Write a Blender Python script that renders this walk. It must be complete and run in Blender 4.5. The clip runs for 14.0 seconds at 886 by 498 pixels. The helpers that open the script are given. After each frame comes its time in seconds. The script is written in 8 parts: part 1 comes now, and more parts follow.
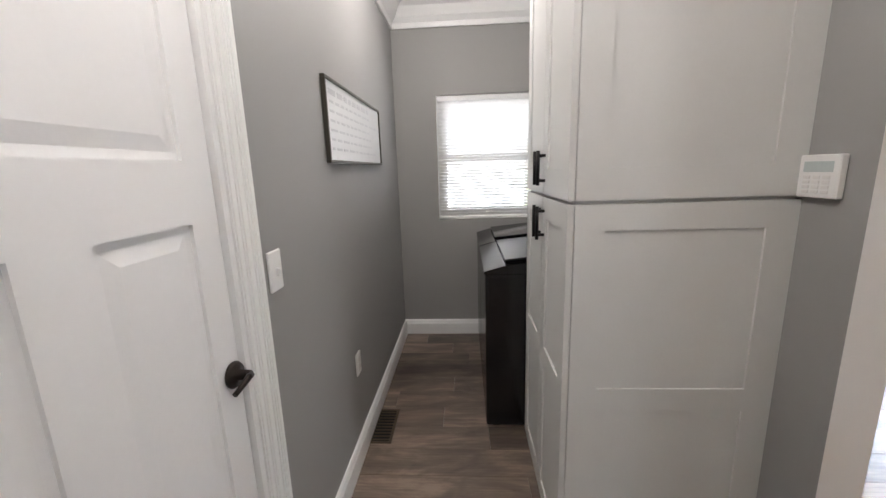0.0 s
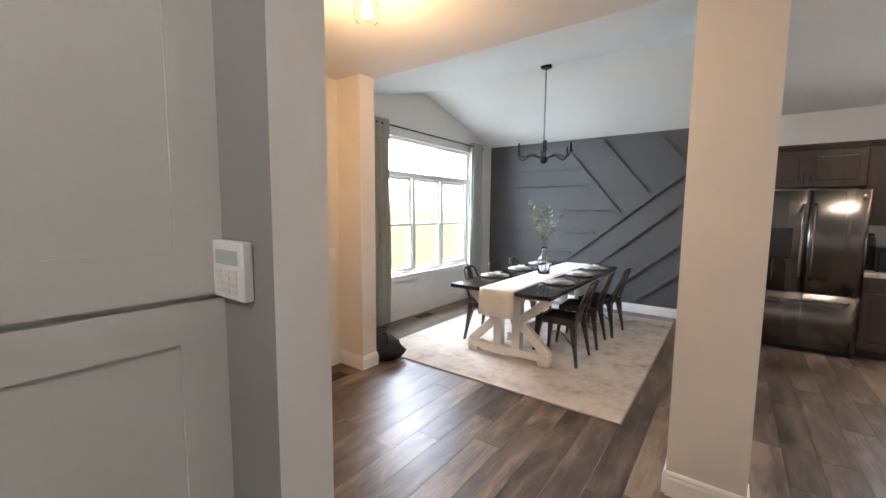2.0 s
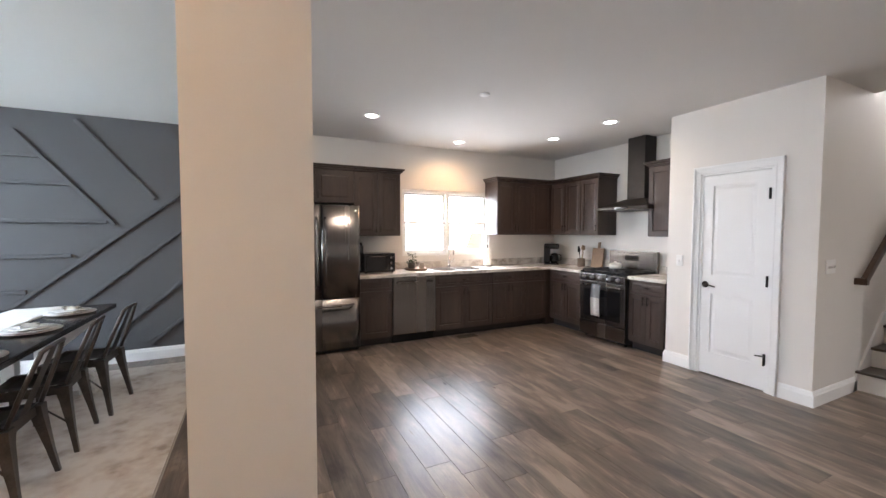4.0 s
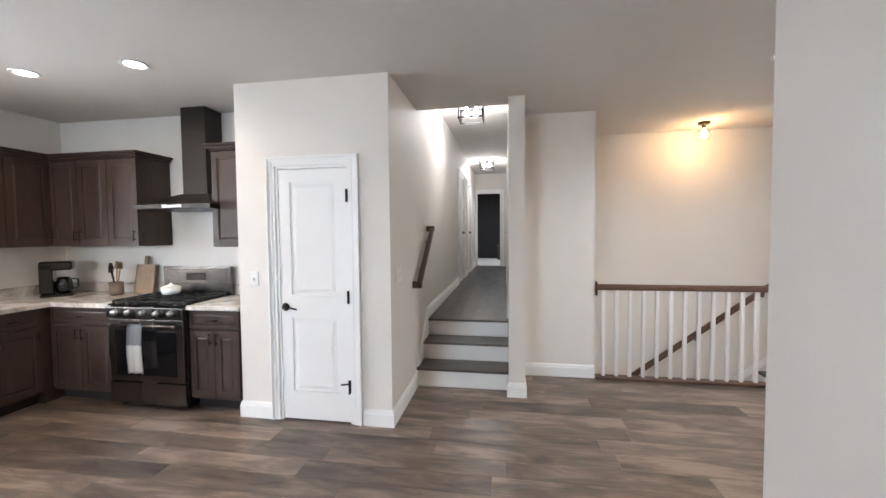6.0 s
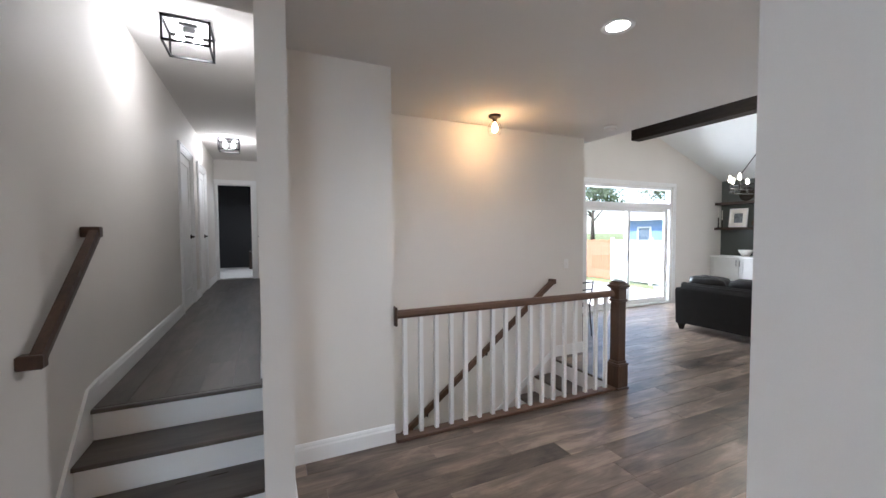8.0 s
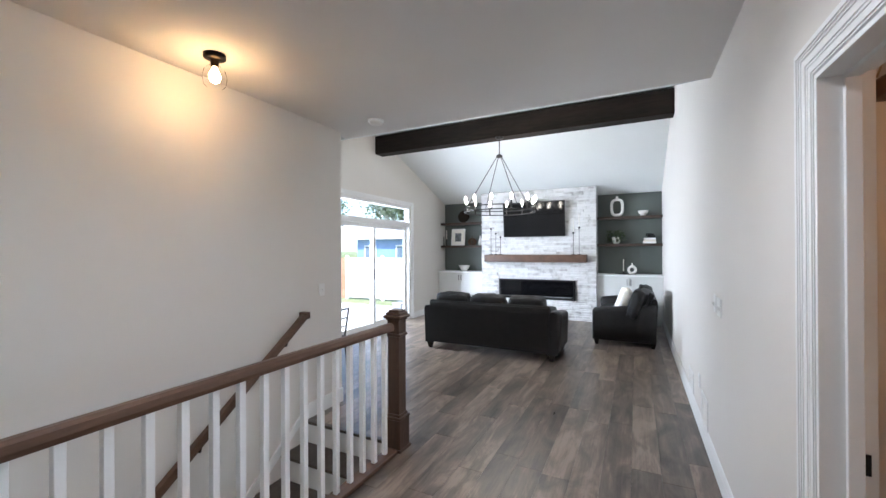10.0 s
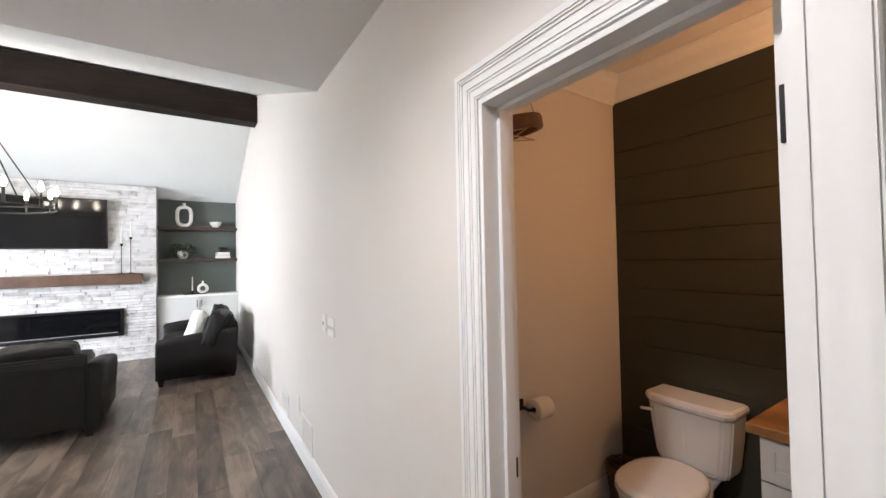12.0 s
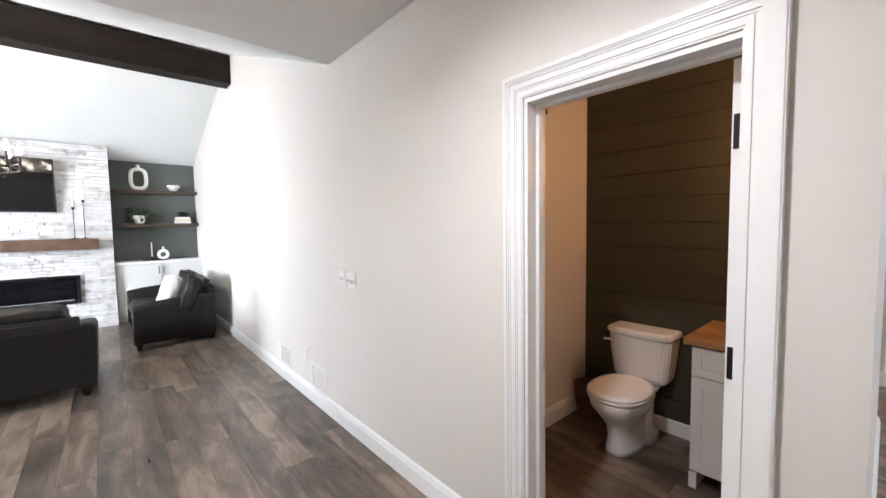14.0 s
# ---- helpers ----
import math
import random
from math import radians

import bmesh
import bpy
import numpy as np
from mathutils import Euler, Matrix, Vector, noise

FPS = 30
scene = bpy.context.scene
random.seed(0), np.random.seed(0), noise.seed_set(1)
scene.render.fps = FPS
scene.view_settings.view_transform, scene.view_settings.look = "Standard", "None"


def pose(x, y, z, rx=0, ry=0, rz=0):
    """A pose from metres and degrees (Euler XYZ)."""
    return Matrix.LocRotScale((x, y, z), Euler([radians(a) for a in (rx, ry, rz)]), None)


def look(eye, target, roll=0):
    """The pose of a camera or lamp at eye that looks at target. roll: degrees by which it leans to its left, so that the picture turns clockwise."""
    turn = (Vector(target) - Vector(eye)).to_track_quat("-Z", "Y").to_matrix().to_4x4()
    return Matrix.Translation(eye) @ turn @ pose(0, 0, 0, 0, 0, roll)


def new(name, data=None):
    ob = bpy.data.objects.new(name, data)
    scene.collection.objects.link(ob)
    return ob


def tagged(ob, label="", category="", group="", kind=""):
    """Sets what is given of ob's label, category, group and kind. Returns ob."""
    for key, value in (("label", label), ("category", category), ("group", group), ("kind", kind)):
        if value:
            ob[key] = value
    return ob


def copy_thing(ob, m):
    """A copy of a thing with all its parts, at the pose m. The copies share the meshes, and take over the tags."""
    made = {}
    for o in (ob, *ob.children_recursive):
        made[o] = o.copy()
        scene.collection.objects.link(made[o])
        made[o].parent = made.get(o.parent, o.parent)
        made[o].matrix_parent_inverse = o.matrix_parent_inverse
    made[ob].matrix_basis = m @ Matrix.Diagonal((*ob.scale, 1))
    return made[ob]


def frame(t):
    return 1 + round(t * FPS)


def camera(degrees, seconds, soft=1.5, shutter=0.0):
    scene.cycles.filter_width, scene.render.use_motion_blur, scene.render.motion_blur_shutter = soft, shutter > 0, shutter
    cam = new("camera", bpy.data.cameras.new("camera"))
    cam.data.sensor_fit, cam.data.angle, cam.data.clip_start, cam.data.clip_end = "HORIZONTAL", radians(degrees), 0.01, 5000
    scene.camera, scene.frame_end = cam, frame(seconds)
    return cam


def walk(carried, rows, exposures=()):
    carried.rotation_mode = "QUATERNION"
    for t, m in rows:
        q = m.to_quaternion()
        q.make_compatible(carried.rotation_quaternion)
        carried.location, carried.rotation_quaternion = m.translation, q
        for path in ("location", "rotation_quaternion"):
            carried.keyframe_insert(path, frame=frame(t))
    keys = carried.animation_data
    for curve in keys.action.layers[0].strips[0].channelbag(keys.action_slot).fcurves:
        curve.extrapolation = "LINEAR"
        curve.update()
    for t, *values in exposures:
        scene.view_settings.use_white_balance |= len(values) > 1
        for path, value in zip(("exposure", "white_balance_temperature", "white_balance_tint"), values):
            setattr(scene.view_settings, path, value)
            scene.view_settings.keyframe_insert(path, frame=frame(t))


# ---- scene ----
cam = camera(97.5, 14.0)
PATH = [
    (0, (0.03, 0.026, 1.441), (-0.089, 1.982, 1.041), -1.8),
    (0.5, (0.114, 0.039, 1.465), (0.601, 1.946, 1.113), 0.2),
    (1, (0.239, 0.094, 1.486), (1.186, 1.833, 1.206), 0.7),
    (1.5, (0.43, 0.233, 1.507), (1.743, 1.723, 1.276), 0.7),
    (2, (0.621, 0.353, 1.512), (2.223, 1.535, 1.318), 0.5),
    (2.5, (0.825, 0.469, 1.522), (2.628, 1.322, 1.369), 0.7),
    (3, (1.134, 0.514, 1.528), (3.071, 1.002, 1.428), 0.4),
    (3.5, (1.423, 0.504, 1.499), (3.418, 0.391, 1.42), 0.2),
    (4, (1.667, 0.369, 1.46), (3.465, -0.502, 1.37), 0.1),
    (4.2, (1.742, 0.238, 1.46), (3.391, -0.89, 1.359), 0.5),
    (6.3, (2.364, -1.123, 1.532), (2.474, -3.118, 1.452), -0.6),
    (6.5, (2.392, -1.266, 1.544), (2.358, -3.264, 1.469), -0.5),
    (7, (2.419, -1.631, 1.56), (2.116, -3.606, 1.46), -0.1),
    (7.5, (2.351, -2.008, 1.573), (1.755, -3.915, 1.48), 0.0),
    (7.7, (2.321, -2.151, 1.56), (1.625, -4.024, 1.472), -0.1),
    (9.8, (1.73, -3.361, 1.504), (0.022, -4.402, 1.489), -0.5),
    (10, (1.637, -3.425, 1.518), (-0.154, -4.315, 1.523), -0.3),
    (10.5, (1.464, -3.55, 1.519), (-0.494, -3.956, 1.543), -0.0),
    (11, (1.31, -3.65, 1.532), (-0.685, -3.508, 1.562), -0.4),
    (11.5, (1.15, -3.686, 1.532), (-0.731, -3.009, 1.573), -0.7),
    (12, (1.037, -3.678, 1.554), (-0.64, -2.59, 1.601), -1.1),
    (12.5, (1.029, -3.77, 1.555), (-0.488, -2.467, 1.592), -1.5),
    (13, (1.043, -3.896, 1.544), (-0.387, -2.497, 1.536), -1.7),
    (13.5, (1.115, -4.078, 1.517), (-0.326, -2.692, 1.454), -1.4),
    (14, (1.116, -4.252, 1.526), (-0.392, -2.945, 1.403), -0.9),
]
EXPOSURES = [
    (0.0, 2.15, 6350, 15), (0.4, 2.05, 6150, 14), (1.0, 1.85, 6350, 15), (2.0, 1.8, 6450, 15), (3.0, 1.5, 6150, 14), (4.2, 1.9, 6250, 15),
    (6.3, 2.05, 6050, 12), (7.0, 1.8, 5950, 12), (7.7, 1.6, 5850, 12), (9.8, 1.55, 5600, 10), (10.5, 1.5, 5600, 10), (11.0, 1.6, 5750, 11), (12.0, 1.75, 6150, 13), (13.0, 1.85, 6050, 13), (14.0, 1.95, 6000, 13),
]
walk(cam, [(t, look(eye, target, roll)) for t, eye, target, roll in PATH], EXPOSURES)

# ---- light ----
world = bpy.data.worlds.new("sky_world")
scene.world = world
world.use_nodes = True
wn = world.node_tree
sky = wn.nodes.new("ShaderNodeTexSky")
sky.sky_type = "NISHITA"
sky.sun_disc = False
sky.sun_elevation = radians(59)
sky.sun_rotation = radians(75)
wn.nodes["Background"].inputs["Strength"].default_value = 0.15
wn.links.new(sky.outputs[0], wn.nodes["Background"].inputs["Color"])


def lamp(name, kind, place, aim, power, colour=(1, 1, 1), **more):
    data = bpy.data.lights.new(name, kind)
    data.energy, data.color = power, colour
    if kind == "AREA":
        data.shape, data.size, data.size_y = "RECTANGLE", more["size"][0], more["size"][1]
    elif kind == "SUN":
        data.angle = more["angle"]
    else:
        data.shadow_soft_size = more.get("radius", 0.05)
        if kind == "SPOT":
            data.spot_size, data.spot_blend = radians(more.get("cone", 120)), more.get("blend", 0.6)
    ob = new(name, data)
    ob.matrix_world = look(place, aim)
    return ob


lamp("sun_light", "SUN", (0, 0, 20), (-4.6, -1.2, 12.0), 5.0, (1.0, 0.95, 0.88), angle=radians(0.6))
# the sky's light in the window openings
DAY = (0.93, 0.97, 1.0)
lamp("sky_dining_window", "AREA", (5.22, 4.90, 2.1), (5.22, 3.78, 0.15), 88, (0.79, 0.91, 1.0), size=(2.05, 1.55))
lamp("sky_kitchen_window", "AREA", (7.52, -2.32, 1.60), (5.6, -2.32, 0.20), 34, DAY, size=(1.5, 1.2))
lamp("sky_slider", "AREA", (-3.0, -9.4, 1.7), (-2.6, -3.0, 1.1), 245, DAY, size=(2.8, 2.6))
lamp("sky_laundry_window", "AREA", (0.2, 3.52, 1.5), (0.2, 0, 1.3), 4, DAY, size=(0.7, 0.9))
WARM = (1.0, 0.62, 0.3)
SOFT = (1.0, 0.82, 0.62)
NEUTRAL = (1.0, 0.97, 0.94)
for lx, ly in ((5.87, -0.80), (6.56, -2.25), (5.82, -3.31), (4.90, -3.33), (0.40, -4.0)):
    lamp("recessed_light", "SPOT", (lx, ly, 2.68), (lx, ly, 0), 16 if lx == 6.56 else 40 if lx < 1 else 8.5, NEUTRAL if lx < 1 else SOFT if lx != 6.56 else (1.0, 0.6, 0.28), radius=0.06, cone=165, blend=1.0)
lamp("stair_bulb_light", "POINT", (0.128, -5.73, 2.49), (0.128, -5.73, 0), 1.9, WARM, radius=0.035)
lamp("entry_bulb_light", "POINT", (2.153, 2.01, 2.49), (2.153, 2.01, 0), 14, WARM, radius=0.035)
for ly in (-5.95, -9.9):
    lamp("hall_lantern_light", "POINT", (2.75, ly, 2.93), (2.75, ly, 0), 4.2, (1.0, 0.97, 0.93), radius=0.09)
# warm powder room glow, from a lamp placed out of view
lamp("powder_warm_light", "POINT", (0.81, -1.62, 2.0), (0.6, -1.6, 0), 4.1, (1.0, 0.42, 0.135), radius=0.06)
# lamps out of view; the far one is added to brighten the laundry
for ly, power in ((0.3, 5.6), (2.1, 5)):
    lamp("laundry_unseen_light", "POINT", (-0.08, ly, 2.58), (-0.08, ly, 0), power, (1.0, 0.95, 0.88), radius=0.12)
lamp("chandelier_light", "POINT", (-4.46, -5.35, 2.75), (-4.46, -5.35, 0), 10, (1.0, 0.88, 0.72), radius=0.3)
# fill lamp added in the bedroom, which has no fixture or window
lamp("bedroom_fill_light", "AREA", (2.2, -13.3, 2.6), (2.8, -13.0, 0), 8, DAY, size=(1.0, 1.0))

# ---- materials ----
MATS = {}


def material(name, colour, rough=0.6, metal=0.0, scale=8.0, vary=0.06, bump=0.05, fine=120.0, stretch=(1, 1, 1), spec=0.5, coat=0.0):
    """A surface with two scales of variation: slow patches in colour and roughness, fine grain in relief."""
    if name in MATS:
        return MATS[name]
    m = bpy.data.materials.new(name)
    m.use_nodes = True
    nt = m.node_tree
    b = nt.nodes["Principled BSDF"]
    b.inputs["Roughness"].default_value = rough
    b.inputs["Metallic"].default_value = metal
    b.inputs["Specular IOR Level"].default_value = spec
    b.inputs["Coat Weight"].default_value = coat
    tc = nt.nodes.new("ShaderNodeTexCoord")
    mp = nt.nodes.new("ShaderNodeMapping")
    mp.inputs["Scale"].default_value = stretch
    nt.links.new(tc.outputs["Object"], mp.inputs["Vector"])
    n1 = nt.nodes.new("ShaderNodeTexNoise")
    n1.inputs["Scale"].default_value, n1.inputs["Detail"].default_value = scale, 4
    n2 = nt.nodes.new("ShaderNodeTexNoise")
    n2.inputs["Scale"].default_value, n2.inputs["Detail"].default_value = fine, 3
    for n in (n1, n2):
        nt.links.new(mp.outputs[0], n.inputs["Vector"])
    ramp = nt.nodes.new("ShaderNodeValToRGB")
    lo = [max(0, c * (1 - vary * 1.6)) for c in colour]
    hi = [min(1, c * (1 + vary)) for c in colour]
    ramp.color_ramp.elements[0].position, ramp.color_ramp.elements[0].color = 0.3, (*lo, 1)
    ramp.color_ramp.elements[1].position, ramp.color_ramp.elements[1].color = 0.72, (*hi, 1)
    mix = nt.nodes.new("ShaderNodeMix")
    mix.data_type = "FLOAT"
    mix.inputs[0].default_value = 0.35
    nt.links.new(n1.outputs[0], mix.inputs[2])
    nt.links.new(n2.outputs[0], mix.inputs[3])
    nt.links.new(mix.outputs[0], ramp.inputs[0])
    nt.links.new(ramp.outputs[0], b.inputs["Base Color"])
    rr = nt.nodes.new("ShaderNodeMapRange")
    rr.inputs["To Min"].default_value, rr.inputs["To Max"].default_value = max(0.02, rough - 0.07), min(1, rough + 0.07)
    nt.links.new(n1.outputs[0], rr.inputs[0])
    nt.links.new(rr.outputs[0], b.inputs["Roughness"])
    if bump:
        bp = nt.nodes.new("ShaderNodeBump")
        bp.inputs["Strength"].default_value, bp.inputs["Distance"].default_value = bump, 0.01
        nt.links.new(n2.outputs[0], bp.inputs["Height"])
        nt.links.new(bp.outputs[0], b.inputs["Normal"])
    MATS[name] = m
    return m


def glow(name, colour, strength):
    m = bpy.data.materials.new(name)
    m.use_nodes = True
    b = m.node_tree.nodes["Principled BSDF"]
    b.inputs["Base Color"].default_value = (*colour, 1)
    b.inputs["Emission Color"].default_value = (*colour, 1)
    b.inputs["Emission Strength"].default_value = strength
    MATS[name] = m
    return m


def glass(name, colour=(1, 1, 1), rough=0.0, ior=1.45):
    m = bpy.data.materials.new(name)
    m.use_nodes = True
    b = m.node_tree.nodes["Principled BSDF"]
    b.inputs["Base Color"].default_value = (*colour, 1)
    b.inputs["Transmission Weight"].default_value = 1.0
    b.inputs["Roughness"].default_value, b.inputs["IOR"].default_value = rough, ior
    MATS[name] = m
    return m


def plank_material(name, joined, tones, gloss=0.30, along_y=False):
    """Vinyl wood planks, a tone for each plank, long grain, knots and worn streaks; grain runs along x."""
    m = bpy.data.materials.new(name)
    m.use_nodes = True
    nt = m.node_tree
    L = nt.links.new
    b = nt.nodes["Principled BSDF"]
    if joined:
        rnd = nt.nodes.new("ShaderNodeNewGeometry").outputs["Random Per Island"]
    else:
        rnd = nt.nodes.new("ShaderNodeObjectInfo").outputs["Random"]
    geo = nt.nodes.new("ShaderNodeNewGeometry")
    shift = nt.nodes.new("ShaderNodeVectorMath")
    shift.operation = "MULTIPLY_ADD"
    comb = nt.nodes.new("ShaderNodeCombineXYZ")
    for i, f in enumerate((37.0, 61.0, 17.0)):
        mul = nt.nodes.new("ShaderNodeMath")
        mul.operation = "MULTIPLY"
        mul.inputs[1].default_value = f
        L(rnd, mul.inputs[0])
        L(mul.outputs[0], comb.inputs[i])
    L(geo.outputs["Position"], shift.inputs[0])
    shift.inputs[1].default_value = (1, 1, 1)
    L(comb.outputs[0], shift.inputs[2])
    maps = []
    for sc in ((1.0, 3.6, 1.0), (1.5, 38.0, 1.0), (0.8, 6.0, 1.0)):
        mp = nt.nodes.new("ShaderNodeMapping")
        mp.inputs["Scale"].default_value = (sc[1], sc[0], sc[2]) if along_y else sc
        L(shift.outputs[0], mp.inputs["Vector"])
        n = nt.nodes.new("ShaderNodeTexNoise")
        n.inputs["Scale"].default_value, n.inputs["Detail"].default_value, n.inputs["Roughness"].default_value = 2.0, 5, 0.6
        n.inputs["Distortion"].default_value = 0.6
        L(mp.outputs[0], n.inputs["Vector"])
        maps.append(n)
    tone = nt.nodes.new("ShaderNodeMath")
    tone.operation = "MULTIPLY_ADD"
    L(rnd, tone.inputs[0])
    tone.inputs[1].default_value = 0.28
    add = nt.nodes.new("ShaderNodeMath")
    add.operation = "MULTIPLY_ADD"
    L(maps[0].outputs[0], add.inputs[0])
    add.inputs[1].default_value = 1.25
    add.inputs[2].default_value = -0.40
    L(add.outputs[0], tone.inputs[2])
    add2 = nt.nodes.new("ShaderNodeMath")
    add2.operation = "MULTIPLY_ADD"
    L(maps[1].outputs[0], add2.inputs[0])
    add2.inputs[1].default_value = 0.36
    L(tone.outputs[0], add2.inputs[2])
    ramp = nt.nodes.new("ShaderNodeValToRGB")
    els = ramp.color_ramp.elements
    while len(els) < len(tones):
        els.new(0.5)
    for i, (e, c) in enumerate(zip(els, tones)):
        e.position = 0.20 + 0.60 * i / (len(tones) - 1)
        e.color = (*c, 1)
    L(add2.outputs[0], ramp.inputs[0])
    L(ramp.outputs[0], b.inputs["Base Color"])
    rr = nt.nodes.new("ShaderNodeMapRange")
    rr.inputs["To Min"].default_value, rr.inputs["To Max"].default_value = gloss - 0.07, gloss + 0.09
    L(maps[2].outputs[0], rr.inputs[0])
    L(rr.outputs[0], b.inputs["Roughness"])
    bp = nt.nodes.new("ShaderNodeBump")
    bp.inputs["Strength"].default_value, bp.inputs["Distance"].default_value = 0.16, 0.004
    L(maps[1].outputs[0], bp.inputs["Height"])
    wave = nt.nodes.new("ShaderNodeBump")
    wave.inputs["Strength"].default_value, wave.inputs["Distance"].default_value = 0.08, 0.004
    L(maps[2].outputs[0], wave.inputs["Height"])
    L(bp.outputs[0], wave.inputs["Normal"])
    L(wave.outputs[0], b.inputs["Normal"])
    MATS[name] = m
    return m


GREIGE = material("warm_white_wall_paint", (0.705, 0.672, 0.63), 0.62, scale=1.5, vary=0.02, bump=0.06, fine=220)
GREY = material("grey_wall_paint", (0.30, 0.295, 0.285), 0.6, scale=1.5, vary=0.02, bump=0.06, fine=220)
CEIL = material("flat_ceiling_paint", (0.70, 0.675, 0.65), 0.9, scale=1.2, vary=0.02, bump=0.08, fine=160)
VAULTP = material("white_vault_paint", (0.74, 0.76, 0.75), 0.9, scale=1.2, vary=0.02, bump=0.08, fine=160)
WHITE = material("white_trim_paint", (0.80, 0.80, 0.79), 0.38, scale=3, vary=0.015, bump=0.03, fine=90)
GREEN = material("olive_green_paint", (0.036, 0.037, 0.024), 0.5, scale=2, vary=0.05, bump=0.05)
CHARCOAL = material("charcoal_wall_paint", (0.075, 0.078, 0.085), 0.6, scale=2, vary=0.04, bump=0.05, fine=200)
SAGE = material("dark_sage_paint", (0.095, 0.108, 0.098), 0.6, scale=2, vary=0.04, bump=0.05)
BLACK = material("black_metal", (0.012, 0.011, 0.011), 0.4, metal=0.6, scale=20, vary=0.2, bump=0.02)
BRONZE = material("dark_bronze_metal", (0.03, 0.024, 0.02), 0.42, metal=0.8, scale=20, vary=0.2, bump=0.02)
BEAMW = material("dark_stained_wood", (0.022, 0.015, 0.011), 0.7, scale=3, vary=0.5, bump=0.25, fine=40, stretch=(1, 0.12, 1), spec=0.2)
OAK = material("brown_stained_wood", (0.105, 0.055, 0.032), 0.42, scale=6, vary=0.35, bump=0.12, fine=60, stretch=(0.15, 1, 1))
OAKZ = material("brown_stained_wood_upright", (0.075, 0.04, 0.024), 0.42, scale=6, vary=0.35, bump=0.12, fine=60, stretch=(1, 1, 0.15))
CABW = material("espresso_cabinet_wood", (0.046, 0.029, 0.022), 0.40, scale=5, vary=0.35, bump=0.08, fine=60, stretch=(1, 1, 0.12))
STEEL = material("black_stainless_steel", (0.18, 0.165, 0.155), 0.26, metal=1.0, scale=4, vary=0.1, bump=0.015, fine=200, stretch=(1, 1, 0.03))
CHROME = material("polished_chrome", (0.7, 0.7, 0.7), 0.12, metal=1.0, bump=0)
LEATHER = material("black_leather", (0.010, 0.0088, 0.0085), 0.46, scale=9, vary=0.25, bump=0.25, fine=160, spec=0.32)
PANE = glass("window_glass")
TONES = ((0.034, 0.026, 0.021), (0.086, 0.065, 0.052), (0.155, 0.117, 0.091), (0.285, 0.218, 0.168))
PLANKS = plank_material("grey_brown_plank", False, TONES)
PLANKS_J = plank_material("grey_brown_plank_joined", True, TONES)
# even near-black for the wall behind the hall's end doorway
BLACKW = material("black_wall", (0.012, 0.012, 0.014), 0.7, scale=2, vary=0.05, bump=0.05)

# ---- shaping tools ----


def part(name, bm, mat, parent=None, label="", smooth=False):
    me = bpy.data.meshes.new(name)
    if smooth:
        for f in bm.faces:
            f.smooth = True
    bm.to_mesh(me)
    bm.free()
    for m in mat if isinstance(mat, (list, tuple)) else (mat,):
        me.materials.append(m)
    ob = new(name, me)
    if parent is not None:
        ob.parent = parent
    if label:
        ob["label"] = label
    return ob


def thing(name, label, category, at=(0, 0, 0), turn=0, group="", kind=""):
    ob = new(name)
    ob.empty_display_size = 0.1
    ob.matrix_world = pose(*at, 0, 0, turn)
    return tagged(ob, label, category, group, kind)


def box(bm, x0, x1, y0, y1, z0, z1, bevel=0.0, seg=1, mat=0):
    ret = bmesh.ops.create_cube(bm, size=1.0)
    vs = ret["verts"]
    for v in vs:
        v.co = Vector(((x0 + x1) / 2 + v.co.x * (x1 - x0), (y0 + y1) / 2 + v.co.y * (y1 - y0), (z0 + z1) / 2 + v.co.z * (z1 - z0)))
    fs = {f for v in vs for f in v.link_faces}
    for f in fs:
        f.material_index = mat
    if bevel:
        es = list({e for f in fs for e in f.edges})
        bmesh.ops.bevel(bm, geom=es, offset=bevel, segments=seg, affect="EDGES", profile=0.7)
    return bm


def B(*a, **k):
    return box(bmesh.new(), *a, **k)


def tube(bm, pts, r, seg=8, cap=True, r2=None):
    """A round bar along a line of places, of one radius or tapering."""
    pts = [Vector(p) for p in pts]
    rings = []
    up = None
    for i, p in enumerate(pts):
        d = (pts[min(i + 1, len(pts) - 1)] - pts[max(i - 1, 0)]).normalized()
        if up is None:
            up = d.orthogonal().normalized()
        up = (up - d * up.dot(d)).normalized()
        side = d.cross(up)
        rad = r if r2 is None else r + (r2 - r) * i / (len(pts) - 1)
        rings.append([bm.verts.new(p + (up * math.cos(a) + side * math.sin(a)) * rad) for a in (2 * math.pi * k / seg for k in range(seg))])
    for a, b in zip(rings, rings[1:]):
        for k in range(seg):
            f = bm.faces.new((a[k], a[(k + 1) % seg], b[(k + 1) % seg], b[k]))
            f.smooth = True
    if cap:
        bm.faces.new(rings[0][::-1])
        bm.faces.new(rings[-1])
    return bm


def lathe(bm, profile, seg=24, at=(0, 0, 0)):
    """A turned shape: (radius, height) pairs from bottom to top."""
    at = Vector(at)
    rings = []
    for r, z in profile:
        if r < 1e-5:
            rings.append([bm.verts.new(at + Vector((0, 0, z)))])
        else:
            rings.append([bm.verts.new(at + Vector((r * math.cos(a), r * math.sin(a), z))) for a in (2 * math.pi * k / seg for k in range(seg))])
    for a, b in zip(rings, rings[1:]):
        for k in range(seg):
            k2 = (k + 1) % seg
            if len(a) == 1 and len(b) == 1:
                continue
            if len(a) == 1:
                f = bm.faces.new((a[0], b[k2], b[k]))
            elif len(b) == 1:
                f = bm.faces.new((a[k], a[k2], b[0]))
            else:
                f = bm.faces.new((a[k], a[k2], b[k2], b[k]))
            f.smooth = True
    return bm


